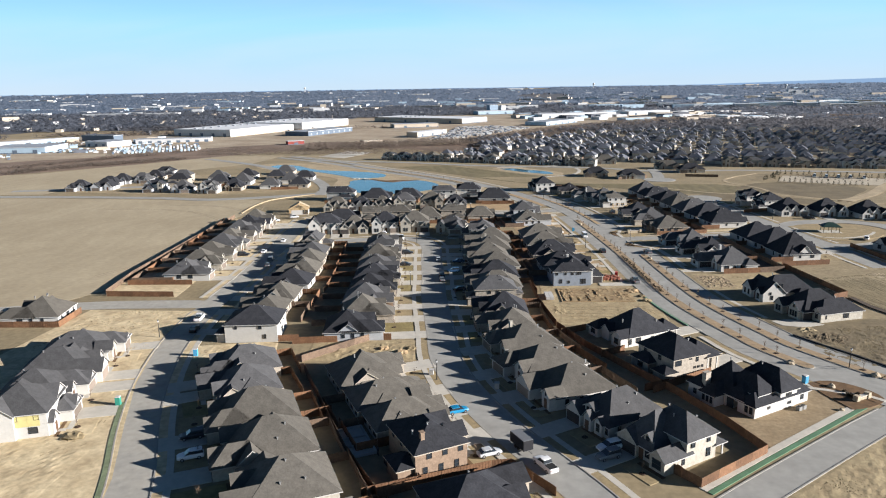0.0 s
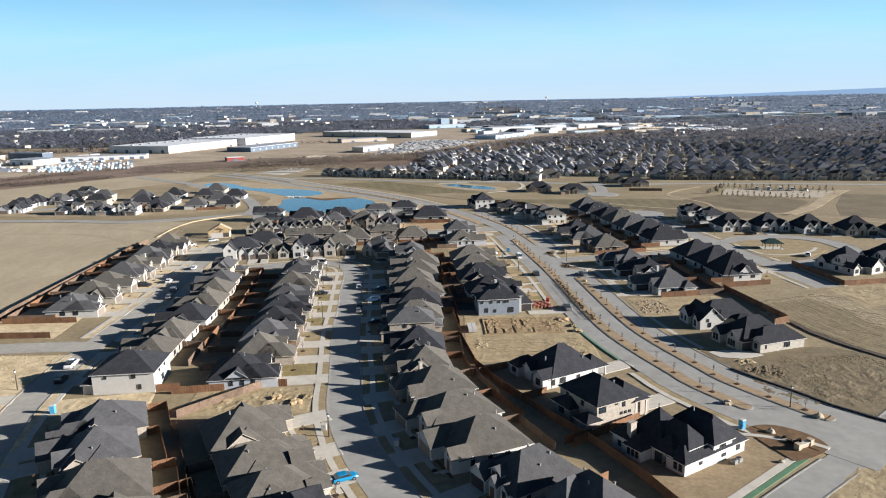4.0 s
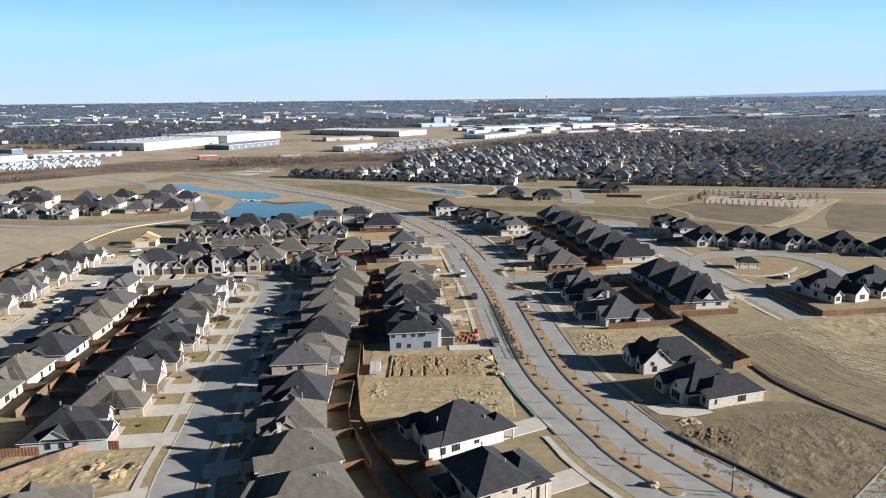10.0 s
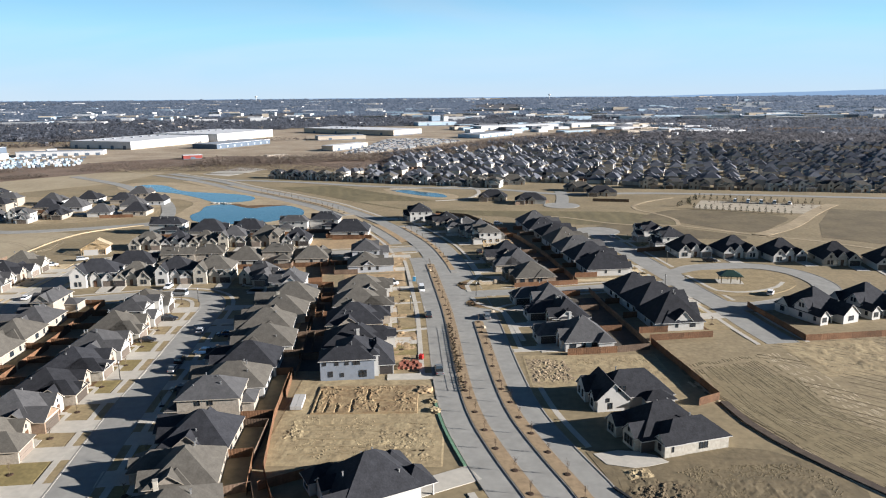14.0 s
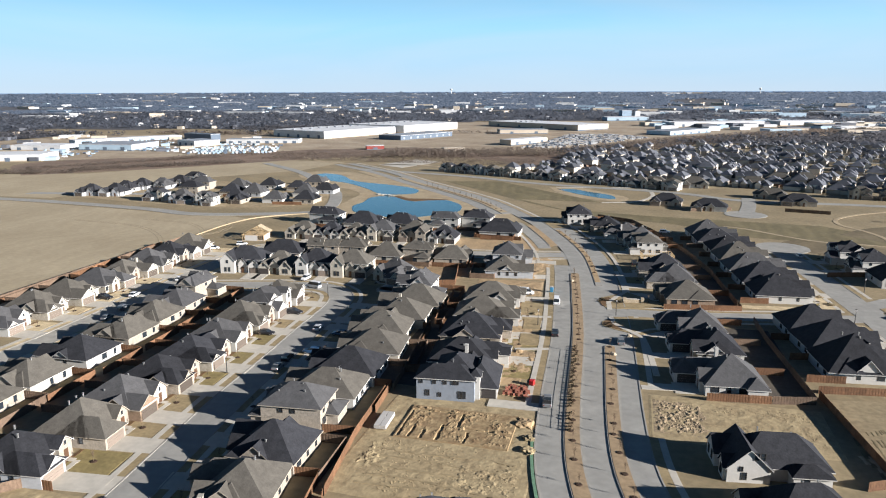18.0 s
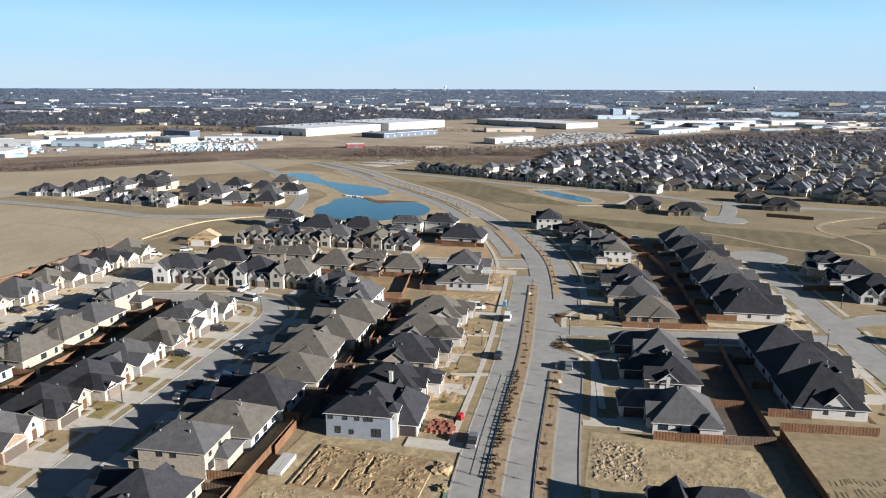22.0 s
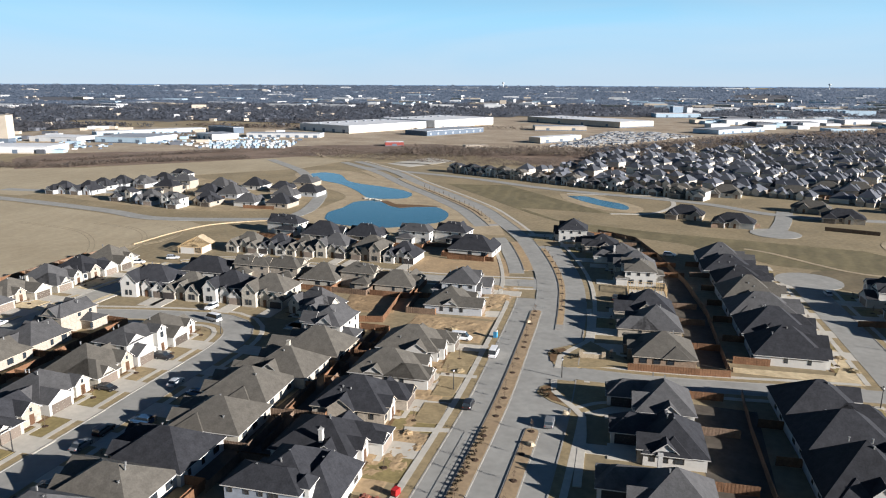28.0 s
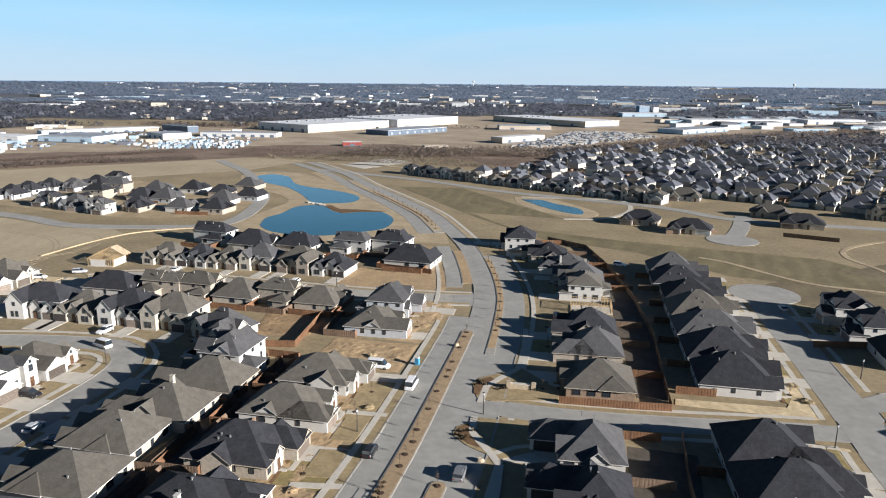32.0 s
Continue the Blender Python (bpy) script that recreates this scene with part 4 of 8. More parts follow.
house(5.5, 238.5, 7.6, 12.7, 18.6, 1, 1, 0, 603, flip=True, group="houses along the boulevard", yard=5.5, lot=16)
house(4, 255, 8.0, 13.2, 18.3, 1, 1, 0, 604, group="houses along the boulevard", yard=5.5, lot=16)
house(1, 291, 8.6, 13.1, 17.2, 1, 1, 3, 605, flip=True, group="houses along the boulevard", accent=1, yard=5.5, lot=16)
house(-2.5, 306, 8.5, 12.9, 18.0, 2, 2, 3, 606, group="houses along the boulevard", yard=5.5, lot=16)
# houses on the frontage lane
house(67, 206.6, 189.0, 12.8, 18.6, 1, 2, 0, 652, flip=True, wing=5.6, jgar=True, group="houses on the frontage lane", pitch=0.78, accent=0, yard=-8, lot=15, sidegables=None, wings=((3.0, 7.6, 5.0, 9.2, 2.9),))
house(65.2, 226.5, 189.1, 13.3, 16.6, 1, 0, 0, 653, flip=True, wing=5.6, jgar=True, group="houses on the frontage lane", accent=1, yard=-8, lot=15)
house(62.2, 242.5, 190.2, 12.7, 16.8, 1, 2, 0, 654, flip=True, wing=5.6, jgar=True, group="houses on the frontage lane", chimney=False, yard=-8, lot=15, sidegables=((1, 3.5, 4.0, 2.95, 0.4),))
house(61.4, 273.4, 190.0, 13.6, 16.5, 1, 1, 4, 655, flip=True, wing=2, group="houses on the frontage lane", yard=-8, lot=15, sidegables=None)
house(57, 292.5, 190.1, 13.2, 16.6, 1, 2, 2, 656, group="houses on the frontage lane", yard=-8, lot=15)
house(54, 307, 190.0, 13.3, 16.8, 1, 0, 2, 657, group="houses on the frontage lane", accent=0, yard=-8, lot=15)
house(49, 343, 190.4, 13.2, 16.1, 2, 1, 0, 658, group="houses on the frontage lane", accent=0, yard=-8, lot=15)
house(44.5, 357, 189.1, 13.0, 16.7, 1, 2, 1, 659, flip=True, group="houses on the frontage lane", accent=0, yard=-8, lot=15)
house(37, 371, 190.4, 13.2, 17.0, 1, 2, 0, 660, group="houses on the frontage lane", yard=-8, lot=15)
house(27, 386, 190.2, 13.4, 17.0, 1, 0, 2, 661, flip=True, group="houses on the frontage lane", yard=-8, lot=15)
house(14, 402, 190.2, 13.2, 17.2, 2, 0, 0, 662, flip=True, group="houses on the frontage lane", accent=0, yard=-8, lot=15)
# houses backing onto the frontage lane
house(99.6, 224.2, 8.0, 14.4, 17.0, 1, 0, 0, 700, group="houses backing onto the frontage lane", pitch=0.98, detail=1, yard=-5, lot=15.5)
house(99.5, 239, 10.5, 14.8, 20.6, 1, 0, 0, 701, group="houses backing onto the frontage lane", pitch=0.78, detail=1, accent=0, yard=-5, lot=15.5)
house(96.5, 253, 9.3, 14.2, 19.1, 1, 0, 0, 702, flip=True, group="houses backing onto the frontage lane", chimney=False, pitch=0.76, detail=1, accent=2, yard=-5, lot=15.5, sidegables=None)
house(92, 286.2, 8.0, 14.0, 18.6, 1, 0, 0, 703, wing=2.5, group="houses backing onto the frontage lane", chimney=False, pitch=0.8, detail=1, yard=-5, lot=15.5, sidegables=None)
house(90, 302, 9.3, 14.7, 20.1, 1, 0, 0, 704, group="houses backing onto the frontage lane", detail=1, accent=1, yard=-5, lot=15.5)
house(87.5, 318, 9.8, 14.3, 20.7, 1, 2, 0, 705, group="houses backing onto the frontage lane", detail=1, accent=1, yard=-5, lot=15.5)
house(85, 334, 10.8, 14.7, 20.3, 1, 1, 0, 706, group="houses backing onto the frontage lane", detail=1, accent=2, yard=-5, lot=15.5)
house(82.5, 350, 9.7, 14.6, 19.4, 1, 0, 1, 707, group="houses backing onto the frontage lane", detail=1, yard=-5, lot=15.5)
house(79, 366, 9.2, 14.5, 21.0, 1, 0, 0, 708, flip=True, group="houses backing onto the frontage lane", detail=1, accent=1, yard=-5, lot=15.5)
house(76, 381, 9.7, 14.5, 19.5, 1, 2, 0, 709, flip=True, group="houses backing onto the frontage lane", detail=1, yard=-5, lot=15.5)
# houses round the park
house(125, 347, 189.2, 12.3, 17.4, 2, 0, 0, 750, group="houses round the park", detail=1, accent=0)
house(129, 332, 189.6, 12.3, 17.5, 2, 0, 0, 751, group="houses round the park", detail=1, accent=1)
# houses facing the north bend
house(-37, 271, 262, 13, 14, 1, 2, 1, 904, group="houses facing the north bend", pitch=0.9, detail=1)
# houses on the north street
house(-93.6, 293.9, 96, 17, 13.4, 1, 0, 0, 950, group="houses on the north street", pitch=0.78, drive=5, detail=1, yard=4, lot=13.5)
house(-77, 296.6, 96, 13.2, 13.4, 2, 1, 2, 951, flip=True, group="houses on the north street", pitch=0.78, drive=5, detail=1, yard=4, lot=13.5)
house(-65.5, 299, 94, 12.2, 13.4, 2, 1, 2, 952, group="houses on the north street", pitch=0.78, drive=5, detail=1, yard=4, lot=13.5)
house(-50.9, 300.7, 95, 13.4, 13.4, 1, 1, 1, 953, flip=True, group="houses on the north street", pitch=0.78, drive=5, detail=1, yard=4, lot=13.5)
house(-38.1, 301.9, 93, 12.2, 13.4, 2, 1, 2, 954, group="houses on the north street", pitch=0.78, drive=5, detail=1, yard=4, lot=13.5)
house(-24.5, 304.1, 96, 13, 13.4, 1, 1, 2, 955, flip=True, group="houses on the north street", pitch=0.78, drive=5, detail=1, yard=4, lot=13.5)
# houses beside the pond
house(-109.9, 364.8, 90, 16.5, 14.2, 2, 0, 0, 1050, group="houses beside the pond", pitch=0.85, drive=0, detail=1, yard=6, lot=15)
house(-87.7, 361.7, 91, 17, 14.2, 1, 0, 0, 1051, flip=True, group="houses beside the pond", pitch=0.85, drive=0, detail=1, yard=6, lot=15)
house(-69, 367, 88, 16, 14.2, 1, 0, 1, 1052, group="houses beside the pond", pitch=0.85, drive=0, detail=1, yard=6, lot=15)
house(-47.8, 370.6, 92, 14, 14.2, 2, 2, 0, 1053, flip=True, group="houses beside the pond", pitch=0.85, drive=0, detail=1, yard=6, lot=15)
house(-33.1, 377, 90, 14.4, 14.2, 2, 0, 0, 1054, group="houses beside the pond", pitch=0.85, drive=0, detail=1, yard=6, lot=15)
house(-17.7, 360.5, 93, 18, 14.2, 1, 0, 0, 1055, flip=True, group="houses beside the pond", pitch=0.85, drive=0, detail=1, yard=6, lot=15)


def villa(x, y, ang, roof, wall, blocks, openings, label, group, doors=(), posts=(), chimneys=(), vents=(), drive=None, lawn=None, yard=(), pane=True):
    """A house of several roofed blocks. Its u axis points along ang, v to the left of it; each block is
    (shape, u0, u1, v0, v1, eave, pitch, own wall): h hipped, u or v gabled with the ridge along that axis, r a roof on posts."""
    top = new("house")
    RW = [ROOFS[roof], M_TANTRIM if wall in (2, 4) else M_TRIM]
    turn = Matrix(((0, 1, 0, 0), (-1, 0, 0, 0), (0, 0, 1, 0), (0, 0, 0, 1)))
    for k, (shape, u0, u1, v0, v1, eave, pitch, *own) in enumerate(blocks):
        g = 0.006 * k
        u0, u1, v0, v1, eave = u0 - g, u1 + g, v0 - g, v1 + g, eave + g
        wb, rb = bmesh.new(), bmesh.new()
        if shape in "hr":
            hip(rb, u0, u1, v0, v1, eave, pitch)
        elif shape == "v":
            gable(rb, wb, u0, u1, v0, v1, eave, pitch)
        else:
            gable(rb, wb, -v1, -v0, u0, u1, eave, pitch)
            for b in (wb, rb):
                b.transform(turn)
        if shape != "r":
            box(wb, u0, u1, v0, v1, -0.2, eave - 0.02)
            part("wall", wb, WALLS[own[0] if own else wall], top)
        else:
            wb.free()
        part("roof" if k == 0 else "wing_roof", rb, RW, top)
    for u, v, z, rz, w, h in openings:
        window(top, u, v, z, rz, w, h, pane)
    for u, v, rz, w, h, m, name in doors:
        bm = bmesh.new()
        n = 4 if w > 2 else 1
        for k in range(n):
            box(bm, -w / 2, w / 2, -0.07, 0.04, 0.03 + k * h / n, (k + 1) * h / n)
        part(name, bm, m, top).matrix_basis = pose(u, v, 0, 0, 0, rz)
    for u, v, h in posts:
        bm = bmesh.new()
        box(bm, u - 0.14, u + 0.14, v - 0.14, v + 0.14, -0.1, h)
        part("post", bm, M_TRIM, top)
    for u, v, a, b, h, m in chimneys:
        bm = bmesh.new()
        box(bm, u - a / 2, u + a / 2, v - b / 2, v + b / 2, 1, h)
        box(bm, u - a / 2 - 0.08, u + a / 2 + 0.08, v - b / 2 - 0.08, v + b / 2 + 0.08, h, h + 0.12)
        part("chimney", bm, m, top, "square chimney with a cap")
    for u, v, z in vents:
        bm = bmesh.new()
        box(bm, u - 0.1, u + 0.1, v - 0.1, v + 0.1, z - 0.6, z + 0.3)
        box(bm, u - 0.15, u + 0.15, v - 0.15, v + 0.15, z + 0.3, z + 0.38)
        part("roof_vent", bm, M_VENT, top, "grey metal roof vent")
    tagged(top, label, "house", group)
    m = top.matrix_basis = pose(x, y, 0, 0, 0, ang)
    if drive:
        u, v0, v1, sign = drive
        n = next((k for k in range(6, 40) if on_road((m @ Vector((u + sign * 0.4 * k, (v0 + v1) / 2, 0))).xy, -1, 0.0)), 20)
        bm = bmesh.new()
        box(bm, min(u, u + sign * 0.4 * n), max(u, u + sign * 0.4 * n), v0, v1, -0.2, 0.125)
        bm.transform(m)
        tagged(link("driveway", bm, M_WALK), "pale concrete driveway up to the garage", "driveway", kind="structure")
    if lawn:
        u0, u1, v0, v1 = lawn
        for name, b, z, mt, words, cat in (("lawn", (u0, u1, v0, v1), 0.1, M_LAWN, "dormant winter front lawn", "lawn"), ("flower_bed", (u1 + 0.01, u1 + 0.9, v0 + 0.3, v1 - 0.3), 0.13, M_MULCH, "dark mulch bed along the front wall", "flower bed")):
            bm = bmesh.new()
            box(bm, *b, -0.2, z)
            bm.transform(m)
            tagged(link(name, bm, mt), words, cat, kind="structure")
        YARD.append(m @ Vector(((u0 + u1) / 2, (v0 + v1) / 2, 0)))
    for pts in yard:
        fence_run([m_pt(top, *q) for q in pts], M_CEDAR)
    return top


AV = "houses along the boulevard"
# white corner house with steep stepped gables
villa(39.5, 95, 32.5, 0, 0, (("h", -8.0, 1.5, -1.0, 8.6, 3.1, 1.05), ("h", 0.2, 8.6, -6.4, 6.5, 2.95, 0.95), ("h", -0.6, 4.6, -6.5, 3.0, 4.5, 1.1), ("h", -8.2, -0.4, -6.5, -2.4, 2.9, 0.8), ("h", -5.6, -0.7, -5.0, 3.0, 4.4, 1.1), ("h", -11.0, -4.0, 1.2, 4.8, 2.9, 1.0), ("h", -10.6, -5.0, 5.0, 8.4, 3.6, 0.9), ("r", -8.1, -3.0, -3.6, 1.0, 3.2, 0.9)),
      [(-11.02, v, 0.7, -90, 0.7, 1.7) for v in (1.95, 2.95, 3.95)] + [(-8.24, v, 0.7, -90, 0.8, 1.7) for v in (-5.6, -4.5)] + [(u, -6.54, 2.7, 0, 0.75, 1.5) for u in (1.5, 2.4)] + [(-10.66, 6.6, 1.0, -90, 0.9, 1.2), (2.4, -6.54, 0.9, 0, 1.1, 0.6), (-4.0, -6.54, 1.2, 0, 0.8, 0.6), (6.6, -6.44, 0.9, 0, 0.9, 1.5)],
      "one-storey white painted brick corner house with steep charcoal gables", AV, doors=((-8.02, -0.4, -90, 1.6, 2.3, M_GLASS, "glass_door"),), posts=((-8.0, -3.4, 3.1), (-8.0, 0.8, 3.1)), chimneys=((-9.4, 4.9, 1.5, 1.0, 6.2, WALLS[2]),), vents=((3.0, 1.0, 7.2), (6.8, -1.0, 5.0), (-2.0, 5.0, 7.6)), yard=([(-16.8, 12.6), (-11.2, 12.9), (2.0, 13.4)],))
# tan two-storey house behind it
villa(26.7, 113.1, 28, 0, 2, (("h", -6.7, 3.2, -7.6, 4.6, 5.45, 0.72), ("h", 0.6, 8.0, -6.6, 3.4, 4.3, 0.62), ("h", -9.6, -6.2, -8.2, -4.2, 2.6, 0.6), ("h", -8.8, -4.0, -1.6, 4.4, 2.8, 0.6), ("r", 3.2, 6.6, -7.6, -6.0, 4.3, 0.4)),
      [(-5.3, -7.64, 3.4, 0, 1.7, 1.5), (0.2, -7.64, 3.6, 0, 0.7, 1.4), (-1.8, -7.64, 4.4, 0, 0.7, 0.5), (-0.4, -7.64, 2.0, 0, 0.6, 0.6), (0.7, -7.64, 2.0, 0, 0.6, 0.6), (1.8, -7.64, 2.0, 0, 0.6, 0.6), (-6.74, -3.0, 3.5, -90, 1.0, 1.4), (-6.74, 2.0, 3.5, -90, 1.0, 1.4), (-8.84, 1.2, 0.7, -90, 1.7, 1.6), (8.04, 1.0, 0.8, 90, 1.7, 1.6)],
      "two-storey tan brick house with charcoal shingle roof", AV, doors=((8.03, -3.2, 90, 4.8, 2.3, M_DARKDOOR, "garage_door"),), posts=((6.4, -7.4, 4.2), (3.6, -7.4, 4.2)), vents=((-1.0, 1.0, 8.4), (0.5, -4.0, 7.6), (5.0, 0.0, 6.0)), drive=(8.1, -5.8, -0.6, 1), yard=([(-16.0, -9.2), (-9.4, -9.4)],))
# white house with the open garage porch
villa(20.4, 133, 29, 0, 0, (("h", -6.2, 7.4, -6.8, 5.0, 2.95, 0.86), ("u", -8.8, -3.0, -6.7, -3.0, 2.9, 0.8), ("h", -9.0, -3.0, 2.8, 6.6, 2.9, 0.8), ("h", 3.0, 8.6, -1.0, 5.2, 2.95, 0.8), ("r", 5.0, 10.0, -6.7, -1.0, 2.9, 0.8), ("u", -7.8, -2.0, -0.6, 2.4, 3.0, 0.8)),
      [(-5.8, -6.84, 0.7, 0, 0.8, 1.7), (-3.6, -6.84, 0.8, 0, 0.7, 1.5), (-2.7, -6.84, 0.8, 0, 0.7, 1.5), (1.4, -6.84, 1.2, 0, 0.9, 0.7), (-8.86, -4.9, 0.8, -90, 1.6, 1.6), (-9.06, 4.6, 0.8, -90, 1.6, 1.6), (8.66, 2.0, 0.8, 90, 1.7, 1.6)],
      "one-storey white brick house with broad charcoal roof and garage porch", AV, doors=((7.44, -3.8, 90, 4.6, 2.3, M_DARKDOOR, "garage_door"), (8.64, -0.2, 90, 1.1, 2.3, M_DOOR, "front_door")), posts=((9.8, -6.5, 2.8), (9.8, -1.3, 2.8)), vents=((2.0, 1.4, 6.6), (4.4, -4.6, 5.0), (0.5, 3.0, 5.4), (-4.6, -2.0, 5.6)), drive=(7.5, -6.4, -1.2, 1), yard=([(-16.4, -8.8), (-9.0, -8.6)], [(-16.4, 8.8), (-8.0, 9.0)]))
AC = "houses across the middle street"
# cream two-storey house at the corner
villa(13.8, 70.6, 34, 2, 1, (("h", 0.4, 8.0, -6.2, 4.4, 5.4, 0.82), ("h", -3.8, 6.0, -2.7, 5.6, 3.1, 1.18), ("u", -5.0, 2.0, -6.25, -2.8, 2.9, 0.88), ("u", -4.4, 1.0, 1.0, 5.8, 2.9, 0.78), ("u", -3.2, 1.0, -1.5, 0.4, 4.4, 1.0), ("r", 8.0, 10.2, -6.2, -2.6, 2.7, 0.35)),
      [(1.9, -6.29, 3.6, 0, 0.9, 1.4), (5.9, -6.29, 3.7, 0, 0.8, 1.4), (6.0, -6.29, 0.9, 0, 0.9, 1.6), (-0.4, -6.29, 0.9, 0, 0.7, 1.4), (-5.06, -4.5, 0.7, -90, 2.0, 1.8), (-3.26, -0.55, 3.6, -90, 0.8, 1.0), (8.06, 0.0, 3.5, 90, 1.1, 1.4), (8.06, 1.5, 0.8, 90, 1.7, 1.6), (-3.87, -1.2, 0.8, -90, 1.0, 1.6)],
      "two-storey cream brick house with slate grey gabled roof", AC, doors=((-4.44, 3.4, -90, 4.2, 2.2, M_DARKDOOR, "garage_door"), (-3.86, 0.3, -90, 1.0, 2.2, M_DOOR, "front_door")), posts=((10.0, -6.0, 2.6), (10.0, -2.8, 2.6)), vents=((4.6, 2.0, 7.6), (2.6, -1.0, 7.4), (-2.0, 3.0, 4.0), (6.2, -3.0, 7.0)), drive=(-4.5, 0.9, 5.9, -1), lawn=(-9.0, -5.9, -7.0, -0.4), yard=([(-2.2, -6.5), (-2.4, -8.4)],))
# white one-storey house with a front gable over the garage
villa(7.2, 82, 33.5, 2, 0, (("h", -5.0, 9.2, -4.8, 5.4, 2.95, 0.85), ("u", -6.2, 1.0, 2.2, 6.4, 2.9, 0.9), ("u", -6.0, 0.0, -0.8, 1.3, 3.1, 1.2), ("u", -4.6, 1.0, -0.2, 2.6, 4.3, 0.65), ("u", -5.6, -1.0, -3.4, -1.4, 2.9, 1.0)),
      [(-4.66, 0.6, 4.3 - 0.9, -90, 0.7, 0.8), (-4.66, 1.7, 4.3 - 0.9, -90, 0.7, 0.8), (-5.66, -2.4, 0.8, -90, 0.9, 1.7), (-5.06, -4.2, 0.8, -90, 0.7, 1.6), (-2.4, -4.84, 0.9, 0, 0.8, 1.5), (2.5, -4.84, 0.9, 0, 0.8, 1.5), (6.0, -4.84, 0.9, 0, 0.8, 1.5), (9.26, 1.0, 0.8, 90, 1.7, 1.6)],
      "one-storey white brick house with slate grey roof and dormer", AC, doors=((-6.26, 4.3, -90, 3.6, 2.2, M_DARKDOOR, "garage_door"), (-6.06, 0.3, -90, 1.0, 2.2, M_DOOR, "front_door")), vents=((2.0, -2.5, 4.9), (5.0, -1.5, 5.8), (3.0, 2.0, 6.4)), drive=(-6.3, 2.0, 6.5, -1), lawn=(-10.0, -6.6, -5.2, 1.6), yard=([(7.0, -6.6), (14.2, -6.5)],))
FL = "houses on the frontage lane"
# pale house with a side-entry garage and stepped front gables
villa(79, 155, 18, 0, 1, (("h", -10.2, 4.6, -5.6, 5.4, 2.95, 0.82), ("h", -7.0, 6.8, -8.5, -1.0, 2.9, 0.75), ("u", -11.3, -4.0, -4.6, -0.6, 3.1, 0.95), ("u", -11.8, -5.0, 1.4, 4.7, 2.9, 1.05), ("u", -7.3, -3.0, -8.6, -5.4, 2.85, 0.8)),
      [(-11.36, v, 0.7, -90, 0.75, 1.7) for v in (-3.6, -2.6, -1.6)] + [(-11.86, v, 0.7, -90, 0.8, 1.7) for v in (2.5, 3.6)] + [(-11.36, -2.6, 3.3, -90, 0.6, 0.9), (0.7, -8.54, 0.8, 0, 0.8, 1.6), (1.7, -8.54, 0.8, 0, 0.8, 1.6), (6.86, -4.0, 0.8, 90, 1.7, 1.6), (-7.36, -7.0, 0.9, -90, 1.0, 1.5), (-5.6, -8.6, 1.0, 0, 0.5, 1.4)],
      "one-storey pale stone house with charcoal roof and side-entry garage", FL, doors=((-9.0, -5.63, 0, 2.8, 2.3, M_DARKDOOR, "garage_door"), (-10.26, 0.4, -90, 1.1, 2.3, M_DOOR, "front_door")), vents=((-3.0, 1.0, 6.6), (0.0, 2.0, 6.2), (1.0, -4.0, 5.6)))
# pale house with a broad gable to the south
villa(73.5, 170, 9.7, 0, 0, (("v", -8.5, -1.3, -4.8, 5.0, 2.95, 0.95), ("h", -6.4, 9.0, -3.6, 6.0, 2.9, 0.85), ("u", -9.4, -3.0, 0.4, 5.7, 2.9, 0.9), ("u", -9.0, -4.0, -4.2, -1.4, 2.9, 1.1), ("h", 2.0, 8.2, -6.2, -2.0, 2.8, 0.5)),
      [(-3.8, -4.84, 4.4, 0, 0.8, 1.4), (-2.8, -4.84, 4.4, 0, 0.8, 1.4), (-6.2, -4.84, 2.2, 0, 0.6, 0.9), (-5.6, -4.84, 0.6, 0, 0.8, 1.4), (-9.46, 2.0, 0.7, -90, 0.8, 1.7), (-9.46, 4.2, 0.7, -90, 0.8, 1.7), (-9.06, -2.8, 0.7, -90, 1.2, 1.7), (9.06, 1.0, 0.8, 90, 1.7, 1.6), (4.0, -6.24, 0.8, 0, 1.2, 1.5)],
      "white painted house with charcoal roof and a south gable", FL, doors=((-8.56, -0.4, -90, 1.1, 2.3, M_DOOR, "front_door"),), vents=((-2.0, 2.0, 7.0), (4.0, 2.6, 6.0)))

# unfinished two-storey house beside the dug plot
villa(10.5, 187, 8, 0, 5, (("h", -8.1, 4.7, -6.2, 0.8, 5.4, 0.55), ("h", -4.4, 4.6, -3.6, 7.2, 5.45, 0.62), ("h", 1.6, 9.4, -3.6, 9.0, 2.95, 0.95, 0), ("h", 3.7, 5.7, -4.6, -1.8, 5.9, 0.9, 0), ("h", -7.6, -3.0, 0.4, 6.0, 2.9, 0.6)),
      [(u, -6.24, 3.85, 0, 0.75, 1.0) for u in (-7.0, -4.1, -1.7, 0.1, 0.95)] + [(-5.6, -6.24, 1.0, 0, 0.9, 1.4), (-2.9, -6.24, 0.9, 0, 0.7, 1.0), (1.6, -6.24, 0.7, 0, 0.75, 1.7), (2.5, -6.24, 0.7, 0, 0.75, 1.7), (4.7, -4.64, 3.9, 0, 0.7, 1.4), (-8.14, -3.0, 3.6, -90, 1.0, 1.3), (9.44, 6.0, 0.8, 90, 1.6, 1.6)],
      "unfinished two-storey blue-grey sheathed house with charcoal roof", AV, doors=((7.6, -3.64, 0, 3.2, 2.4, M_DARKDOOR, "garage_door"),), vents=((0.0, 1.0, 7.9), (-0.6, -1.0, 7.4), (-4.0, -2.8, 7.0), (5.0, 3.0, 6.2)), yard=([(-14.4, 8.6), (-8.0, 8.8)],))
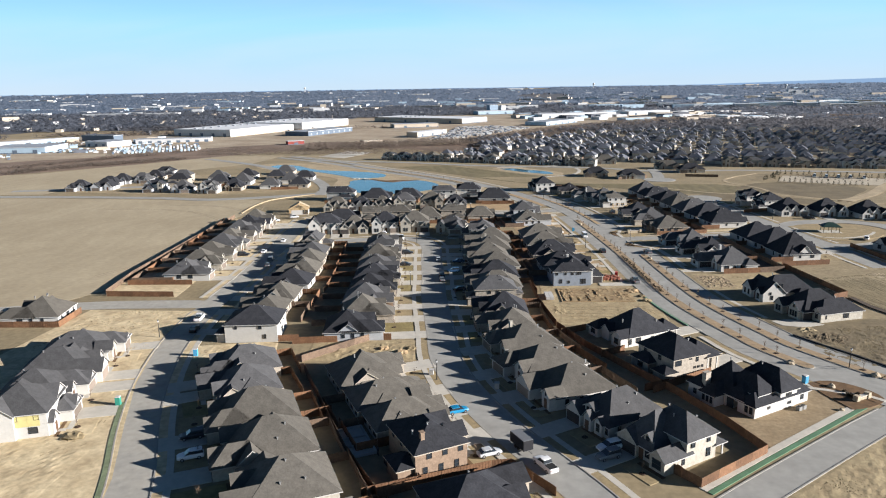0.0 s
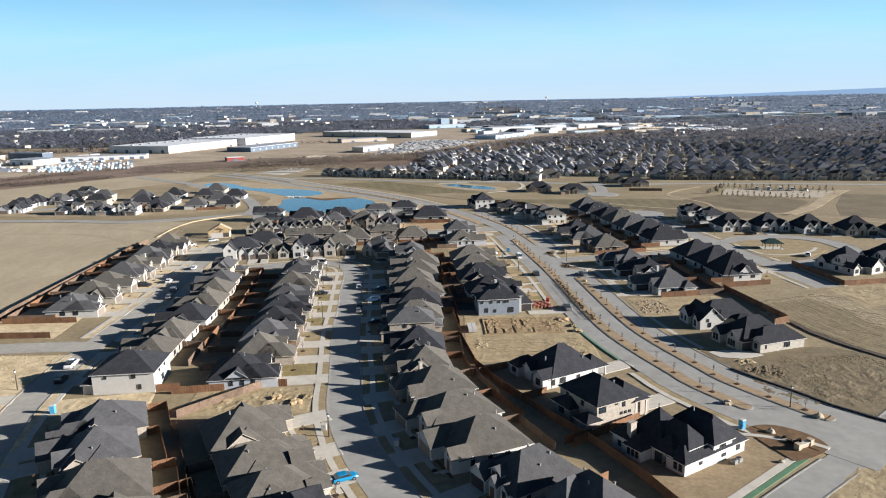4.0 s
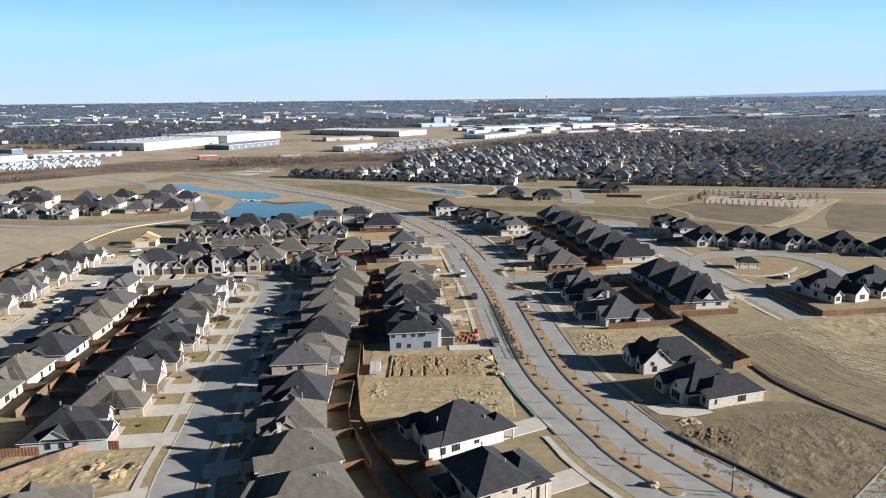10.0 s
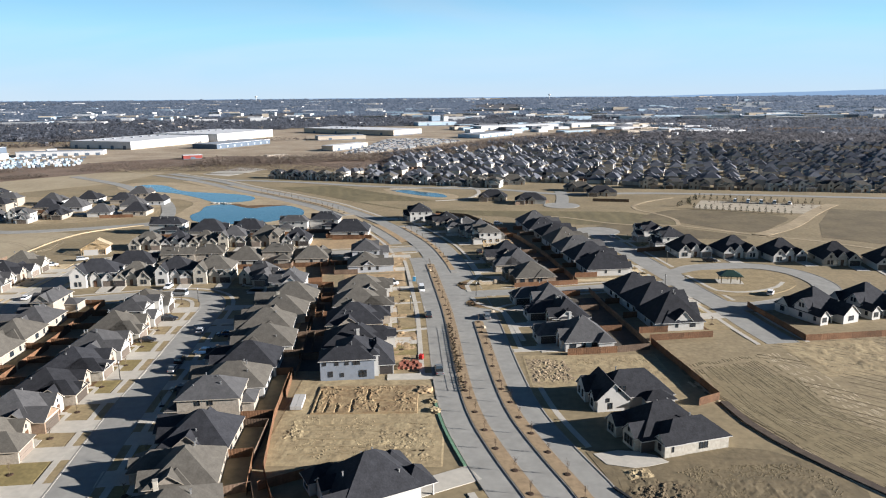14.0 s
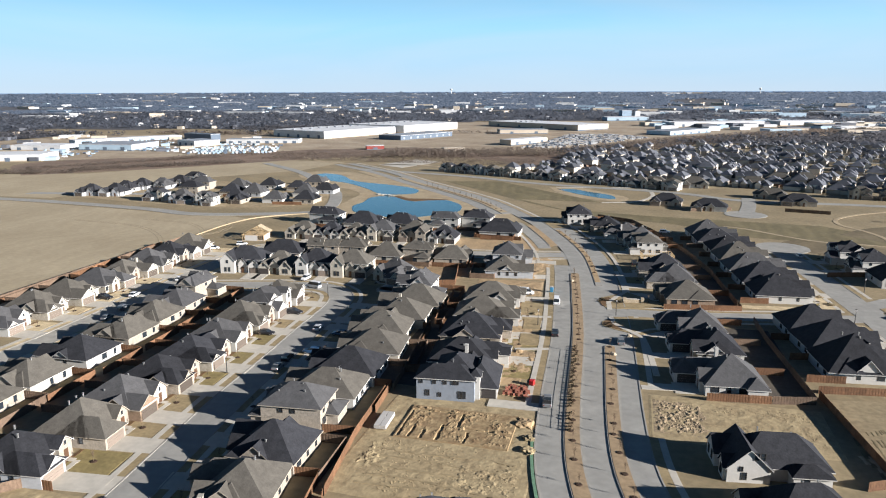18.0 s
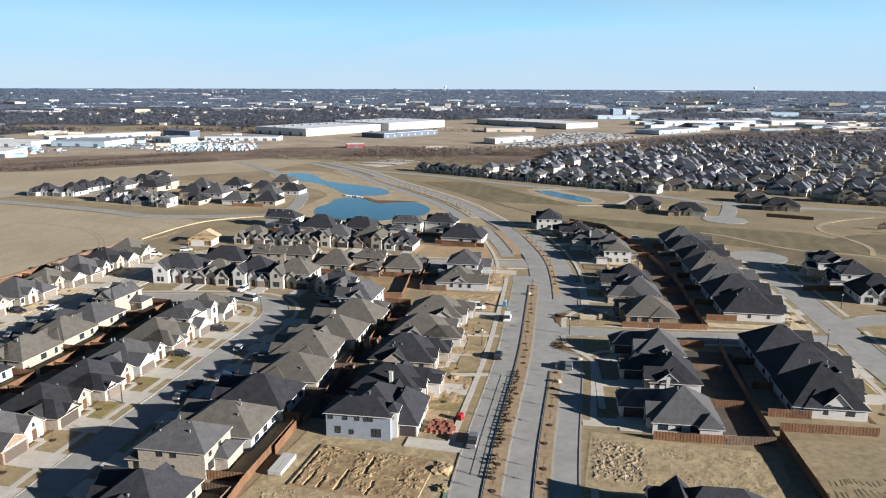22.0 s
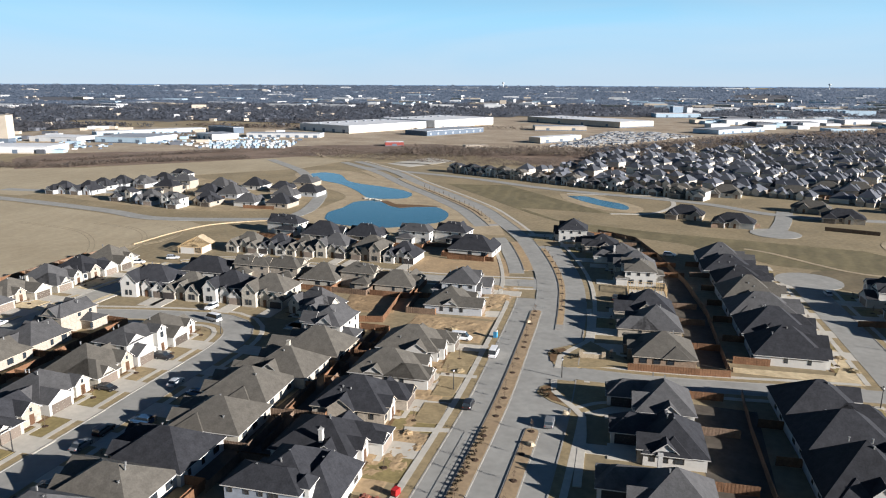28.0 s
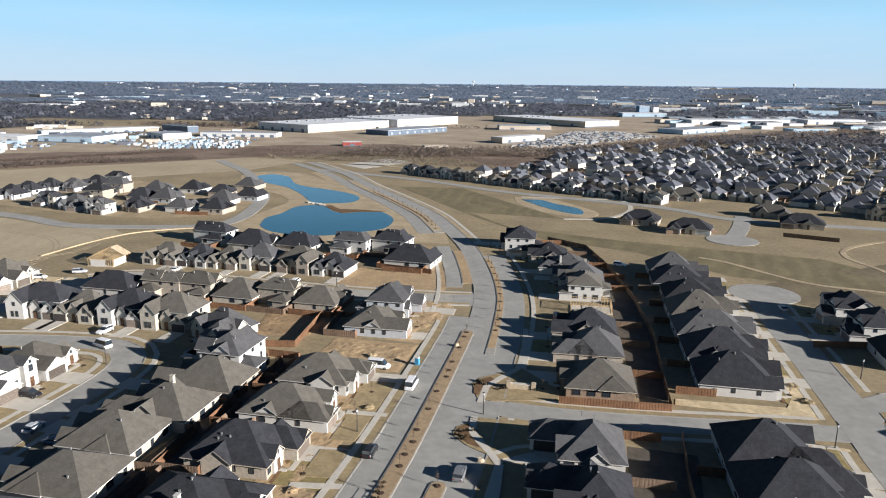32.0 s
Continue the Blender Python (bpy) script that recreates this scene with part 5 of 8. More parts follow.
# olive-tan two-storey house on the middle street
villa(-16.8, 163, 7, 2, 2, (("h", -6.0, 6.6, -4.4, 5.2, 5.4, 0.64), ("h", -8.4, -2.4, -4.0, 1.4, 2.8, 0.55), ("u", -7.6, -1.0, 1.6, 5.4, 3.0, 0.8), ("h", 5.0, 9.0, -1.0, 5.0, 2.8, 0.5)),
      [(-1.7, -4.44, 3.7, 0, 0.9, 1.3), (0.9, -4.44, 3.7, 0, 0.9, 1.3), (0.4, -4.44, 1.0, 0, 0.9, 1.2), (6.64, -3.0, 1.0, 90, 0.8, 1.6), (6.64, -2.0, 1.0, 90, 0.8, 1.6), (6.64, 1.0, 3.6, 90, 0.9, 1.4), (6.64, -2.5, 3.6, 90, 0.9, 1.4), (-6.04, 0.0, 3.7, -90, 1.0, 1.4), (-7.66, 3.5, 0.8, -90, 1.2, 1.6)],
      "two-storey olive-tan brick house with slate grey roof", AC, doors=((-8.44, -1.4, -90, 4.4, 2.2, M_GARAGE, "garage_door"),), vents=((-1.0, 1.5, 8.2), (1.6, 0.0, 8.0), (2.6, -1.6, 7.3), (-3.0, -1.8, 7.0)), drive=(-8.5, -3.9, 1.1, -1), lawn=(-14.2, -9.4, 1.6, 6.6), yard=([(6.8, -4.2), (13.6, -4.0)],))
# white two-storey house at the corner of the west street
villa(-82.5, 131, 6, 0, 0, (("h", -6.6, 7.4, -7.0, 5.4, 5.3, 0.55), ("h", -8.6, -2.0, -2.0, 5.6, 2.9, 0.7), ("h", -9.0, -4.0, -6.4, -2.6, 2.8, 0.6)),
      [(-3.6, -7.04, 3.8, 0, 0.7, 1.1), (2.8, -7.04, 3.7, 0, 1.0, 1.3), (4.0, -7.04, 1.0, 0, 0.8, 1.2), (7.44, -3.0, 3.6, 90, 0.9, 1.4), (7.44, 1.0, 3.6, 90, 0.9, 1.4), (7.44, -1.0, 0.9, 90, 1.6, 1.5)],
      "two-storey white brick corner house with charcoal hipped roof", "houses on the west street", doors=((-8.64, 2.0, -90, 4.4, 2.2, M_GARAGE, "garage_door"),), vents=((-0.5, 2.0, 8.0), (2.6, 0.0, 7.8)), drive=(-8.7, -0.4, 4.4, -1), yard=([(7.5, -6.8), (13.0, -6.6)],))
PK = "houses round the park"
for px, py, pa, words in ((146, 232, 23, "white brick house with charcoal roof and stepped rear gables"), (164.5, 237, 19, "white brick house with charcoal roof beside the small park"), (183, 240, 15, "white brick house with charcoal roof beside the pale field")):
    villa(px, py, pa, 0, 0, (("h", -8.5, 6.0, -5.2, 8.6, 3.0, 0.84), ("v", -8.4, -5.4, -8.0, 2.0, 2.9, 1.0), ("v", -1.2, 4.8, -9.6, 3.0, 2.95, 0.92), ("u", -8.7, -1.0, -3.6, 1.2, 4.0, 1.05), ("u", -8.8, -1.0, 3.4, 7.6, 3.0, 1.1), ("r", -5.2, -1.3, -7.4, -4.0, 2.8, 0.5)),
          [(-6.9, -8.05, 0.8, 0, 1.5, 1.5), (1.8, -9.64, 0.8, 0, 2.0, 1.5), (-8.76, -1.8, 3.9, -90, 0.7, 1.3), (-8.76, -0.7, 3.9, -90, 0.7, 1.3), (-8.76, -1.2, 0.8, -90, 1.2, 1.5), (-8.46, -6.0, 0.9, -90, 0.9, 1.4), (-8.86, 5.4, 0.8, -90, 1.6, 1.6), (-3.3, -5.25, 0.2, 0, 2.2, 2.1), (6.04, 0.0, 0.8, 90, 1.6, 1.5)],
          words, PK, posts=((-3.2, -7.2, 2.7),), vents=((-2.0, 2.0, 8.0), (2.0, 3.0, 7.6), (1.6, -5.0, 5.4)))


def gabled(px, py, ang, roof, wall, k, group, two=False, w=7.1, d=8.4):
    """A house whose front, turned to -v, shows three steep gables over a garage and a door."""
    f = -1 if k % 3 == 1 else 1

    def mirror(a, b):
        return (a, b) if f > 0 else (-b, -a)
    e, z = (5.2, 2.3) if two else (2.95, 0.0)
    q = w / 7.1
    villa(px, py, ang, roof, wall, (("h", -w, w, -4.2, d, e, 0.72 if two else 0.86), ("v", *mirror(-7.0 * q, -2.0 * q), -6.8, 3.0, e, 1.1), ("v", *mirror(-1.2, 2.2), -5.4, 2.0, 3.5, 1.25), ("v", *mirror(2.6 * q, 7.2 * q), -6.2, 3.0, 2.9, 0.95)),
          [(f * -5.2 * q, -6.84, 0.7, 0, 0.9, 1.7), (f * -3.9 * q, -6.84, 0.7, 0, 0.9, 1.7), (f * -4.5 * q, -6.84, 3.2 + z * 0.3, 0, 0.9, 1.2), (f * 4.9 * q, -6.24, 3.0, 0, 0.7, 0.9), (-w - 0.04, 2.0, 0.9 + z, -90, 1.0, 1.4), (w + 0.04, 2.0, 0.9 + z, 90, 1.0, 1.4)],
          f"{'two' if two else 'one'}-storey {WALL_WORDS[wall]} house with {ROOF_WORDS[roof]} roof and front gables", group,
          doors=((f * 4.9 * q, -6.24, 0, 3.7, 2.2, M_DARKDOOR if k % 2 else M_GARAGE, "garage_door"), (f * 0.5, -5.44, 0, 1.1, 2.3, M_DOOR, "front_door")), vents=((-2.0, 3.0, e + 3.6), (3.0, 2.0, e + 3.2)), pane=False)
    bm = bmesh.new()
    a, b = mirror(2.4 * q, 7.4 * q)
    box(bm, a, b, -14, -6.3, -0.2, 0.125)
    bm.transform(pose(px, py, 0, 0, 0, ang))
    tagged(link("driveway", bm, M_WALK), "pale concrete driveway up to the garage", "driveway", kind="structure")


for k, (px, py) in enumerate(((133, 315), (151, 313), (168, 307), (186, 300), (203, 292), (220, 283))):
    gabled(px, py, 5 - 3.2 * k * (k > 2), 0, 1 if k == 3 else 0, k, PK)
for k, (px, py, ang, w, roof, wall, two) in enumerate(((-96.5, 269, 12, 7.6, 0, 0, True), (-82.9, 271, 9, 6.4, 1, 1, False), (-68.6, 273, 8, 6.2, 0, 0, True), (-54.7, 274.6, 6, 6.6, 1, 1, True))):
    gabled(px, py, ang, roof, wall, k, "houses facing the north bend", two, w, 6.6)
for k, (px, py, ang, w, roof, wall, two) in enumerate(((-104.6, 330, 5, 6.8, 1, 1, False), (-91.5, 332, 5, 6.1, 0, 0, False), (-79.6, 333.2, 4, 5.8, 1, 1, False), (-67.4, 336, 6, 5.9, 2, 1, True), (-52.2, 337.4, 3, 6.3, 1, 2, True), (-39.1, 338.8, 4, 6.0, 0, 0, False))):
    gabled(px, py, ang, roof, wall, k, "houses on the north street", two, w, 6.2)

SEED = [1050]


def row(spots, face, roofs=(0, 1, 2), walls=(0, 1, 2, 1), special=None, group="", w=(12.2, 13.0), d=(17, 19), turn=None, drive=6.5, detail=2, two=0.0, yard=0.0, lot=14.0, pitch=None):
    rng = random.Random(SEED[0])
    SEED[0] += 50
    for i, (x, y) in enumerate(spots):
        a = turn(i, x, y) if turn else face
        o = dict(w=rng.uniform(*w), d=rng.uniform(*d), roof=rng.choice(roofs), wall=rng.choice(walls), storeys=2 if rng.random() < two else 1, flip=rng.random() < 0.5, accent=rng.choice((None, None, 1, 2, 0)), pitch=pitch)
        o.update((special or {}).get(i, {}))
        house(x, y, a + rng.uniform(-1, 1), seed=SEED[0] + i, group=group, drive=drive, detail=detail, **{**dict(yard=yard, lot=lot), **o})


# ---------------------------------------------------------------- ground details
def bumpy(name, x0, y0, x1, y1, rot, m, amp, size, label, nx=40, ny=40, seed=0, edge=3.0, base=0.06, trenches=()):
    """A patch of disturbed soil with real heaps and ruts; rot turns it round its first corner."""
    bm = bmesh.new()
    c, s = math.cos(radians(rot)), math.sin(radians(rot))
    v = []
    for j in range(ny + 1):
        for i in range(nx + 1):
            u, t = (x1 - x0) * i / nx, (y1 - y0) * j / ny
            h = noise.fractal((u / size + seed, t / size, seed * 1.7), 0.9, 2.0, 5)
            h = amp * max(0, h + 0.15) + amp * 0.4 * max(0, noise.noise((u / size * 3, t / size * 3, seed)))
            for tx0, ty0, tx1, ty1 in trenches:
                if tx0 <= u <= tx1 and ty0 <= t <= ty1:
                    # clods thrown up beside straight narrow slots, thinning out towards the rim
                    wob = 0.25 * noise.noise((u * 0.5, t * 0.5, 9))
                    fill = max(0, min(1, 0.45 + 1.6 * noise.noise((u * 0.22, t * 0.3, 5)) + 0.25 * t / ty1))
                    clod = max(0, noise.fractal((u * 0.95, t * 0.8, 7), 0.8, 2.0, 4) + 0.12)
                    h += 0.26 * fill * clod
                    for su, a, b in ((0.7, 0.5, 12.5), (3.1, 0.5, 5), (5.4, 0.5, 4), (8.6, 0.5, 7), (14.2, 0.5, 5), (11.6, 6.5, 12.5)):
                        if a <= t <= b and abs(u - su + wob) < 0.34:
                            h = -0.26
                    for st, a, b in ((12.3, 0.7, 9), (6.2, 13, 19)):
                        if a <= u <= b and abs(t - st + wob) < 0.3:
                            h = -0.26
            e = min(u, x1 - x0 - u, t, y1 - y0 - t)
            h *= min(1, max(0, e / edge))
            v.append(bm.verts.new((x0 + u * c - t * s, y0 + u * s + t * c, base + h if e > 0.01 else 0.004)))
    for j in range(ny):
        for i in range(nx):
            k = j * (nx + 1) + i
            bm.faces.new((v[k], v[k + 1], v[k + nx + 2], v[k + nx + 1]))
    return tagged(link(name, bm, m), label, "soil", kind="structure")


bumpy("dirt_lot", -1.5, 141, 33.5, 181, 0, M_DIRT, 0.09, 2.6, "bare dirt building plot with trenches", 90, 100, 1)
bumpy("dirt_lot", 4.5, 162, 27.5, 176.5, 2, mat("dug_brown_soil", (0.325, 0.243, 0.132), vary=0.4, scale=1.8, fine=12, second=(0.225, 0.152, 0.08)), 0.06, 2.6, "dug foundation trenches in tan soil", 160, 110, 21, edge=1.2, base=0.3, trenches=((0.5, 0.4, 22.5, 14.1),))
bumpy("dirt_lot", -64, 111.5, -36, 126, 3, M_DIRT, 0.22, 2.2, "bare dirt plot with heaps of soil", 60, 40, 2)
bumpy("dirt_lot", 53, 176, 88, 197, 2, M_DIRT, 0.09, 2.6, "sandy empty plot between two houses", 70, 50, 3)
bumpy("rubble", 53.6, 178.6, 64.6, 194.6, 2, mat("broken_rubble", (0.35, 0.27, 0.17), vary=0.45, scale=1.2, fine=20), 0.26, 0.9, "heap of broken rock and soil", 80, 95, 4, edge=2.0)
bumpy("dirt_lot", -30, 274, -14, 293, 20, M_CLAY, 0.2, 6, "orange clay building plot behind a fence", 40, 40, 5)
bumpy("dirt_lot", -6, 263, 17, 281, 6, M_SOIL, 0.3, 5, "sandy plot with builders' leftovers", 40, 40, 6)
bumpy("dirt_lot", -12, 312, 13, 318, 6, M_SOIL, 0.5, 4, "rough soil beside the north street", 40, 20, 7)
bumpy("dirt_lot", 64, 112, 100, 139, 0, mat("weedy_soil", (0.205, 0.160, 0.092), vary=0.4, scale=4, fine=10, second=(0.135, 0.108, 0.064)), 0.2, 2.6, "rough weedy plot beside the lane", 60, 50, 8)
bumpy("rubble", 64, 131, 76, 140, -20, mat("weedy_heap", (0.17, 0.128, 0.074), vary=0.45, scale=2, fine=14), 0.4, 1.1, "spread soil heaps in the weeds", 80, 60, 9)
bumpy("dirt_lot", 148, 178, 260, 232, -20, M_DIRT, 0.2, 6, "churned pale soil on the graded field", 90, 60, 11)
bumpy("dirt_lot", -140, 68, -102, 74, 0, M_SAND, 0.3, 4, "sandy strip beside the new houses", 40, 14, 12)
bumpy("dirt_lot", -150, 20, -92, 68, 0, M_SAND, 0.14, 3, "sandy empty plot beside the street", 60, 50, 13)
bumpy("dirt_lot", -140, 116, -107, 150, 0, M_SAND, 0.12, 3, "sandy building plots with tracks", 50, 50, 14)
bumpy("dirt_lot", -94, 112, -72, 121, 12, M_SAND, 0.2, 2.5, "sandy plot beside the white house", 40, 20, 15)
bumpy("dirt_lot", 49.8, 22.5, 129.8, 60.5, 41, M_DIRT, 0.16, 3, "churned soil beyond the concrete road", 60, 50, 16)
bumpy("dirt_lot", 14, 192, 24, 262, 6, M_SOIL, 0.15, 3, "unfinished sandy front yards", 24, 120, 17)
bumpy("dirt_lot", 19.5, 199.5, 27, 214.5, 7, M_SOIL, 0.16, 2.2, "dug-up orange clay yard with a trench", 30, 50, 27, edge=1.0)
bumpy("dirt_lot", 5, 284, 17, 310, 4, M_SOIL, 0.3, 4, "unfinished sandy front yard", 20, 30, 18)
patch("scrub", [(-440, 480), (-360, 560), (-300, 640), (-225, 720), (-130, 720), (-40, 650), (10, 640), (60, 720), (0, 800), (-120, 770), (-260, 860), (-380, 800), (-420, 690), (-520, 560)], 0.035, mat("brown_scrub", (0.235, 0.168, 0.120), vary=0.35, scale=30, fine=4), "brown winter scrub and brush", "scrub", 12)
patch("grass_strip", [(-30, 470), (0, 440), (50, 430), (130, 425), (150, 405), (150, 380), (95, 385), (60, 410), (20, 420), (-20, 455), (-100, 540), (-60, 550), (20, 470)], 0.025, mat("olive_winter_grass", (0.195, 0.162, 0.085), vary=0.25, scale=14, fine=5, ruts=0.12, rutscale=0.03), "dry olive grass of the open green", "grass", 0)
M_DULL = mat("dull_meadow", (0.185, 0.147, 0.086), vary=0.3, scale=14, fine=5)
patch("meadow", [(134, 404), (150, 424), (168, 432), (195, 420), (214, 404), (198, 380), (180, 362), (164, 374), (153, 388)], 0.03, M_DULL, "dull brown meadow", "grass", 6)
patch("meadow", [(100, 365), (112, 385), (142, 378), (172, 352), (160, 346), (130, 352)], 0.028, M_DULL, "dull brown meadow beside the footpath", "grass", 6)
patch("yards", [(-312, 401), (-250, 392), (-186, 392), (-150, 412), (-146, 436), (-160, 470), (-182, 506), (-212, 492), (-262, 494), (-290, 492)], 0.05, mat("bare_tan_yards", (0.36, 0.285, 0.175), vary=0.3, scale=8, fine=6, second=(0.265, 0.205, 0.118)), "bare tan yards between the houses across the field", "yard", 3)
patch("field", [(252, 433), (278, 424), (360, 400), (330, 310), (227, 333), (206, 350), (222, 385)], 0.032, M_DULL, "dull brown field beyond the park houses", "field")


patch("works_ground", [(-560, 560), (-440, 640), (-330, 770), (-230, 830), (-100, 800), (20, 900), (140, 1110), (420, 1270), (420, 1540), (-60, 1620), (-330, 1490), (-520, 1250), (-560, 1010), (-800, 900), (-800, 640)], 0.045, mat("pale_works_ground", (0.40, 0.33, 0.235), vary=0.3, scale=38, fine=3, second=(0.275, 0.212, 0.145)), "pale bare ground of the industrial area", "ground")


def furrows(name, a, b, n, wd, h, m, label, seed, drop=0.25):
    """Ruts and ridges of soil that run between two lines, broken here and there."""
    rng = random.Random(seed)
    A, B = curve(a, 1.5), curve(b, 1.5)
    bm = bmesh.new()
    for k in range(n):
        s = (k + rng.uniform(0.1, 0.9)) / n
        run = []
        for i in range(90):
            p = A[int(i / 89 * (len(A) - 1))].lerp(B[int(i / 89 * (len(B) - 1))], s)
            p = p + Vector((noise.noise((p.x * 0.09, p.y * 0.09, k * 0.3 + seed)), noise.noise((p.x * 0.09, p.y * 0.09, 9 + k * 0.3 + seed)))) * 1.3
            if noise.noise((p.x * 0.06, p.y * 0.06, k * 1.7 + seed)) > drop:
                run = []
                continue
            if run and (p - run[-1][0]).length > 0.05:
                d = (p - run[-1][0]).normalized()
                q = Vector((-d.y, d.x)) * wd * rng.uniform(0.35, 0.65)
                z = h * (0.6 + 0.5 * noise.noise((p.x * 0.5, p.y * 0.5, k)))
                v = [bm.verts.new((p.x - q.x, p.y - q.y, 0.0)), bm.verts.new((p.x, p.y, 0.05 + max(0.02, z))), bm.verts.new((p.x + q.x, p.y + q.y, 0.0))]
                if run[-1][1]:
                    for j in (0, 1):
                        bm.faces.new((run[-1][1][j], run[-1][1][j + 1], v[j + 1], v[j]))
                run.append((p, v))
            else:
                run.append((p, None))
    return tagged(link(name, bm, m), label, "soil", kind="structure")


def tufts(name, ring, n, r, h, m, label, seed):
    """Scattered low weeds and clods inside a ring of points."""
    rng = random.Random(seed)
    xs, ys = [p[0] for p in ring], [p[1] for p in ring]
    V, F = [], []
    while n:
        x, y = rng.uniform(min(xs), max(xs)), rng.uniform(min(ys), max(ys))
        if not within(x, y, ring) or noise.noise((x * 0.13, y * 0.13, seed)) + rng.uniform(-0.3, 0.3) < 0:
            continue
        n -= 1
        q, b = r * rng.uniform(0.5, 1.5), len(V)
        a0 = rng.uniform(0, 6.28)
        for k in range(4):
            V.append((x + q * rng.uniform(0.6, 1.2) * math.cos(a0 + k * 1.571), y + q * rng.uniform(0.6, 1.2) * math.sin(a0 + k * 1.571), 0.0))
        V.append((x + rng.uniform(-0.3, 0.3) * q, y + rng.uniform(-0.3, 0.3) * q, 0.1 + h * rng.uniform(0.4, 1.3)))
        F += [(b + k, b + (k + 1) % 4, b + 4) for k in range(4)]
    me = bpy.data.meshes.new(name)
    me.from_pydata(V, [], F)
    me.materials.append(m)
    return tagged(new(name, me), label, "weeds", kind="stuff")


def within(x, y, ring):
    hit = False
    for (ax, ay), (bx, by) in zip(ring, ring[1:] + ring[:1]):
        if (ay > y) != (by > y) and x < ax + (y - ay) * (bx - ax) / (by - ay):
            hit = not hit
    return hit


# graded field east of the fences: furrows, a pale wheel track, hollows
M_OLIVE = mat("olive_furrowed_soil", (0.245, 0.198, 0.112), vary=0.3, scale=6, fine=9, second=(0.20, 0.158, 0.088))
M_PALE = mat("pale_sandy_track", (0.47, 0.385, 0.255), vary=0.25, scale=3, fine=9, second=(0.38, 0.31, 0.20))
TRACKW = [(91.0, 192), (93.0, 170), (99, 152), (107, 136), (117, 119), (131, 100)]
TRACKE = [(113, 199), (117, 180), (118.5, 166), (124, 150), (135, 132), (152, 112)]
patch("furrowed_soil", [(96, 186), (95.5, 168), (101, 152), (109, 136), (119, 119), (133, 101), (150, 112), (134, 131), (122.5, 150), (116.5, 166), (114, 182), (104, 190)], 0.055, M_OLIVE, "olive-brown furrowed soil of the graded field", "soil", 3)
furrows("furrow", TRACKW, TRACKE, 34, 1.1, 0.045, mat("dark_furrow_soil", (0.195, 0.156, 0.086), vary=0.35, scale=3, fine=9), "low ridges of furrowed soil", 3)
furrows("wheel_track", [(q[0] + 1.0, q[1]) for q in TRACKE], [(q[0] + 8.5, q[1] + 2) for q in TRACKE], 7, 1.2, 0.03, M_PALE, "pale wheel tracks in sandy soil", 5)
furrows("wheel_track", [(89.5, 188), (92, 168), (98, 151), (106, 135), (116, 118)], [(92, 188), (94, 169), (100, 152.5), (108, 137), (118, 120)], 3, 0.9, 0.01, M_PALE, "pale wheel tracks along the bare strip", 6)
bumpy("dirt_lot", 124, 183, 152, 207, 6, M_DIRT, 0.35, 8, "dug hollows and heaps of pale soil", 60, 50, 31, edge=4)
patch("yard", [(30, 82), (35.5, 73.5), (50, 85.5), (59, 92.5), (52.5, 101), (44, 104), (27, 100)], 0.05, mat("worn_brown_yard", (0.235, 0.172, 0.098), vary=0.3, scale=3, fine=12, second=(0.30, 0.228, 0.135)), "worn brown yard of the corner house", "yard", 3)
for k, (a, b) in enumerate((([(-139, 121), (-124, 119), (-109, 124)], [(-139, 126), (-124, 125), (-109, 129)]), ([(-138, 134), (-122, 131), (-108, 137)], [(-138, 140), (-122, 138), (-108, 142)]), ([(-128, 145), (-116, 118)], [(-122, 146), (-111, 120)]), ([(-104, 60), (-97, 74), (-101, 90)], [(-100, 59), (-94, 72), (-98, 88)]))):
    furrows("wheel_track", a, b, 5, 0.9, 0.07, M_DIRT if k % 2 else M_SAND, "wheel ruts in pale sandy soil", 11 + k)
tufts("clods", [(-140, 117), (-108, 117), (-107, 150), (-138, 150)], 900, 0.22, 0.18, M_DIRT, "scattered clods and scraps on the sandy plots", 15)
tufts("clods", [(2, 143), (32, 143), (31, 161), (4, 161)], 700, 0.18, 0.12, M_DIRT, "scattered clods on the dirt plot", 16)
tufts("clods", [(64, 178), (86, 182), (84, 196), (66, 194)], 600, 0.18, 0.10, M_DIRT, "scattered clods on the sandy plot", 17)
# weeds and ruts on the corner plot, with the dark silt barrier beside the lane
M_WEED = mat("brown_weeds", (0.20, 0.156, 0.086), vary=0.4, scale=2, fine=12, second=(0.25, 0.198, 0.112))
tufts("weeds", [(65, 134), (74, 120), (84, 107), (100, 112), (108, 128), (99, 143), (80, 142)], 4200, 0.26, 0.05, M_WEED, "low brown winter weeds on the rough plot", 1)
tufts("weeds", [(37, 60), (47, 68), (62, 80), (72, 88), (86, 78), (60, 50)], 2200, 0.24, 0.04, M_WEED, "scattered brown weeds beyond the concrete road", 2)
furrows("furrow", [(40, 62), (48, 69.5), (60, 79), (74, 90), (92, 105)], [(50, 52), (60, 60), (72, 69), (86, 80), (104, 95)], 15, 1.0, 0.06, M_DIRT, "churned ruts of dry soil beside the road", 7)
furrows("furrow", [(80, 117), (90, 124), (102, 131.5)], [(82, 115.5), (92, 122.5), (104, 130)], 3, 0.9, 0.06, M_WEED, "dark rut across the weedy plot", 8, drop=0.6)
bm = bmesh.new()
ribbon(bm, curve([(63.2, 134.2), (68, 126.4), (72.6, 119.8), (76.6, 113), (81.8, 107.1), (88, 101)]), -0.25, 0.25, -0.2, 0.45)
tagged(link("silt_barrier", bm, mat("black_silt_cloth", (0.03, 0.03, 0.032), vary=0.3, scale=1, fine=20)), "low black silt barrier beside the frontage lane", "barrier", kind="structure")
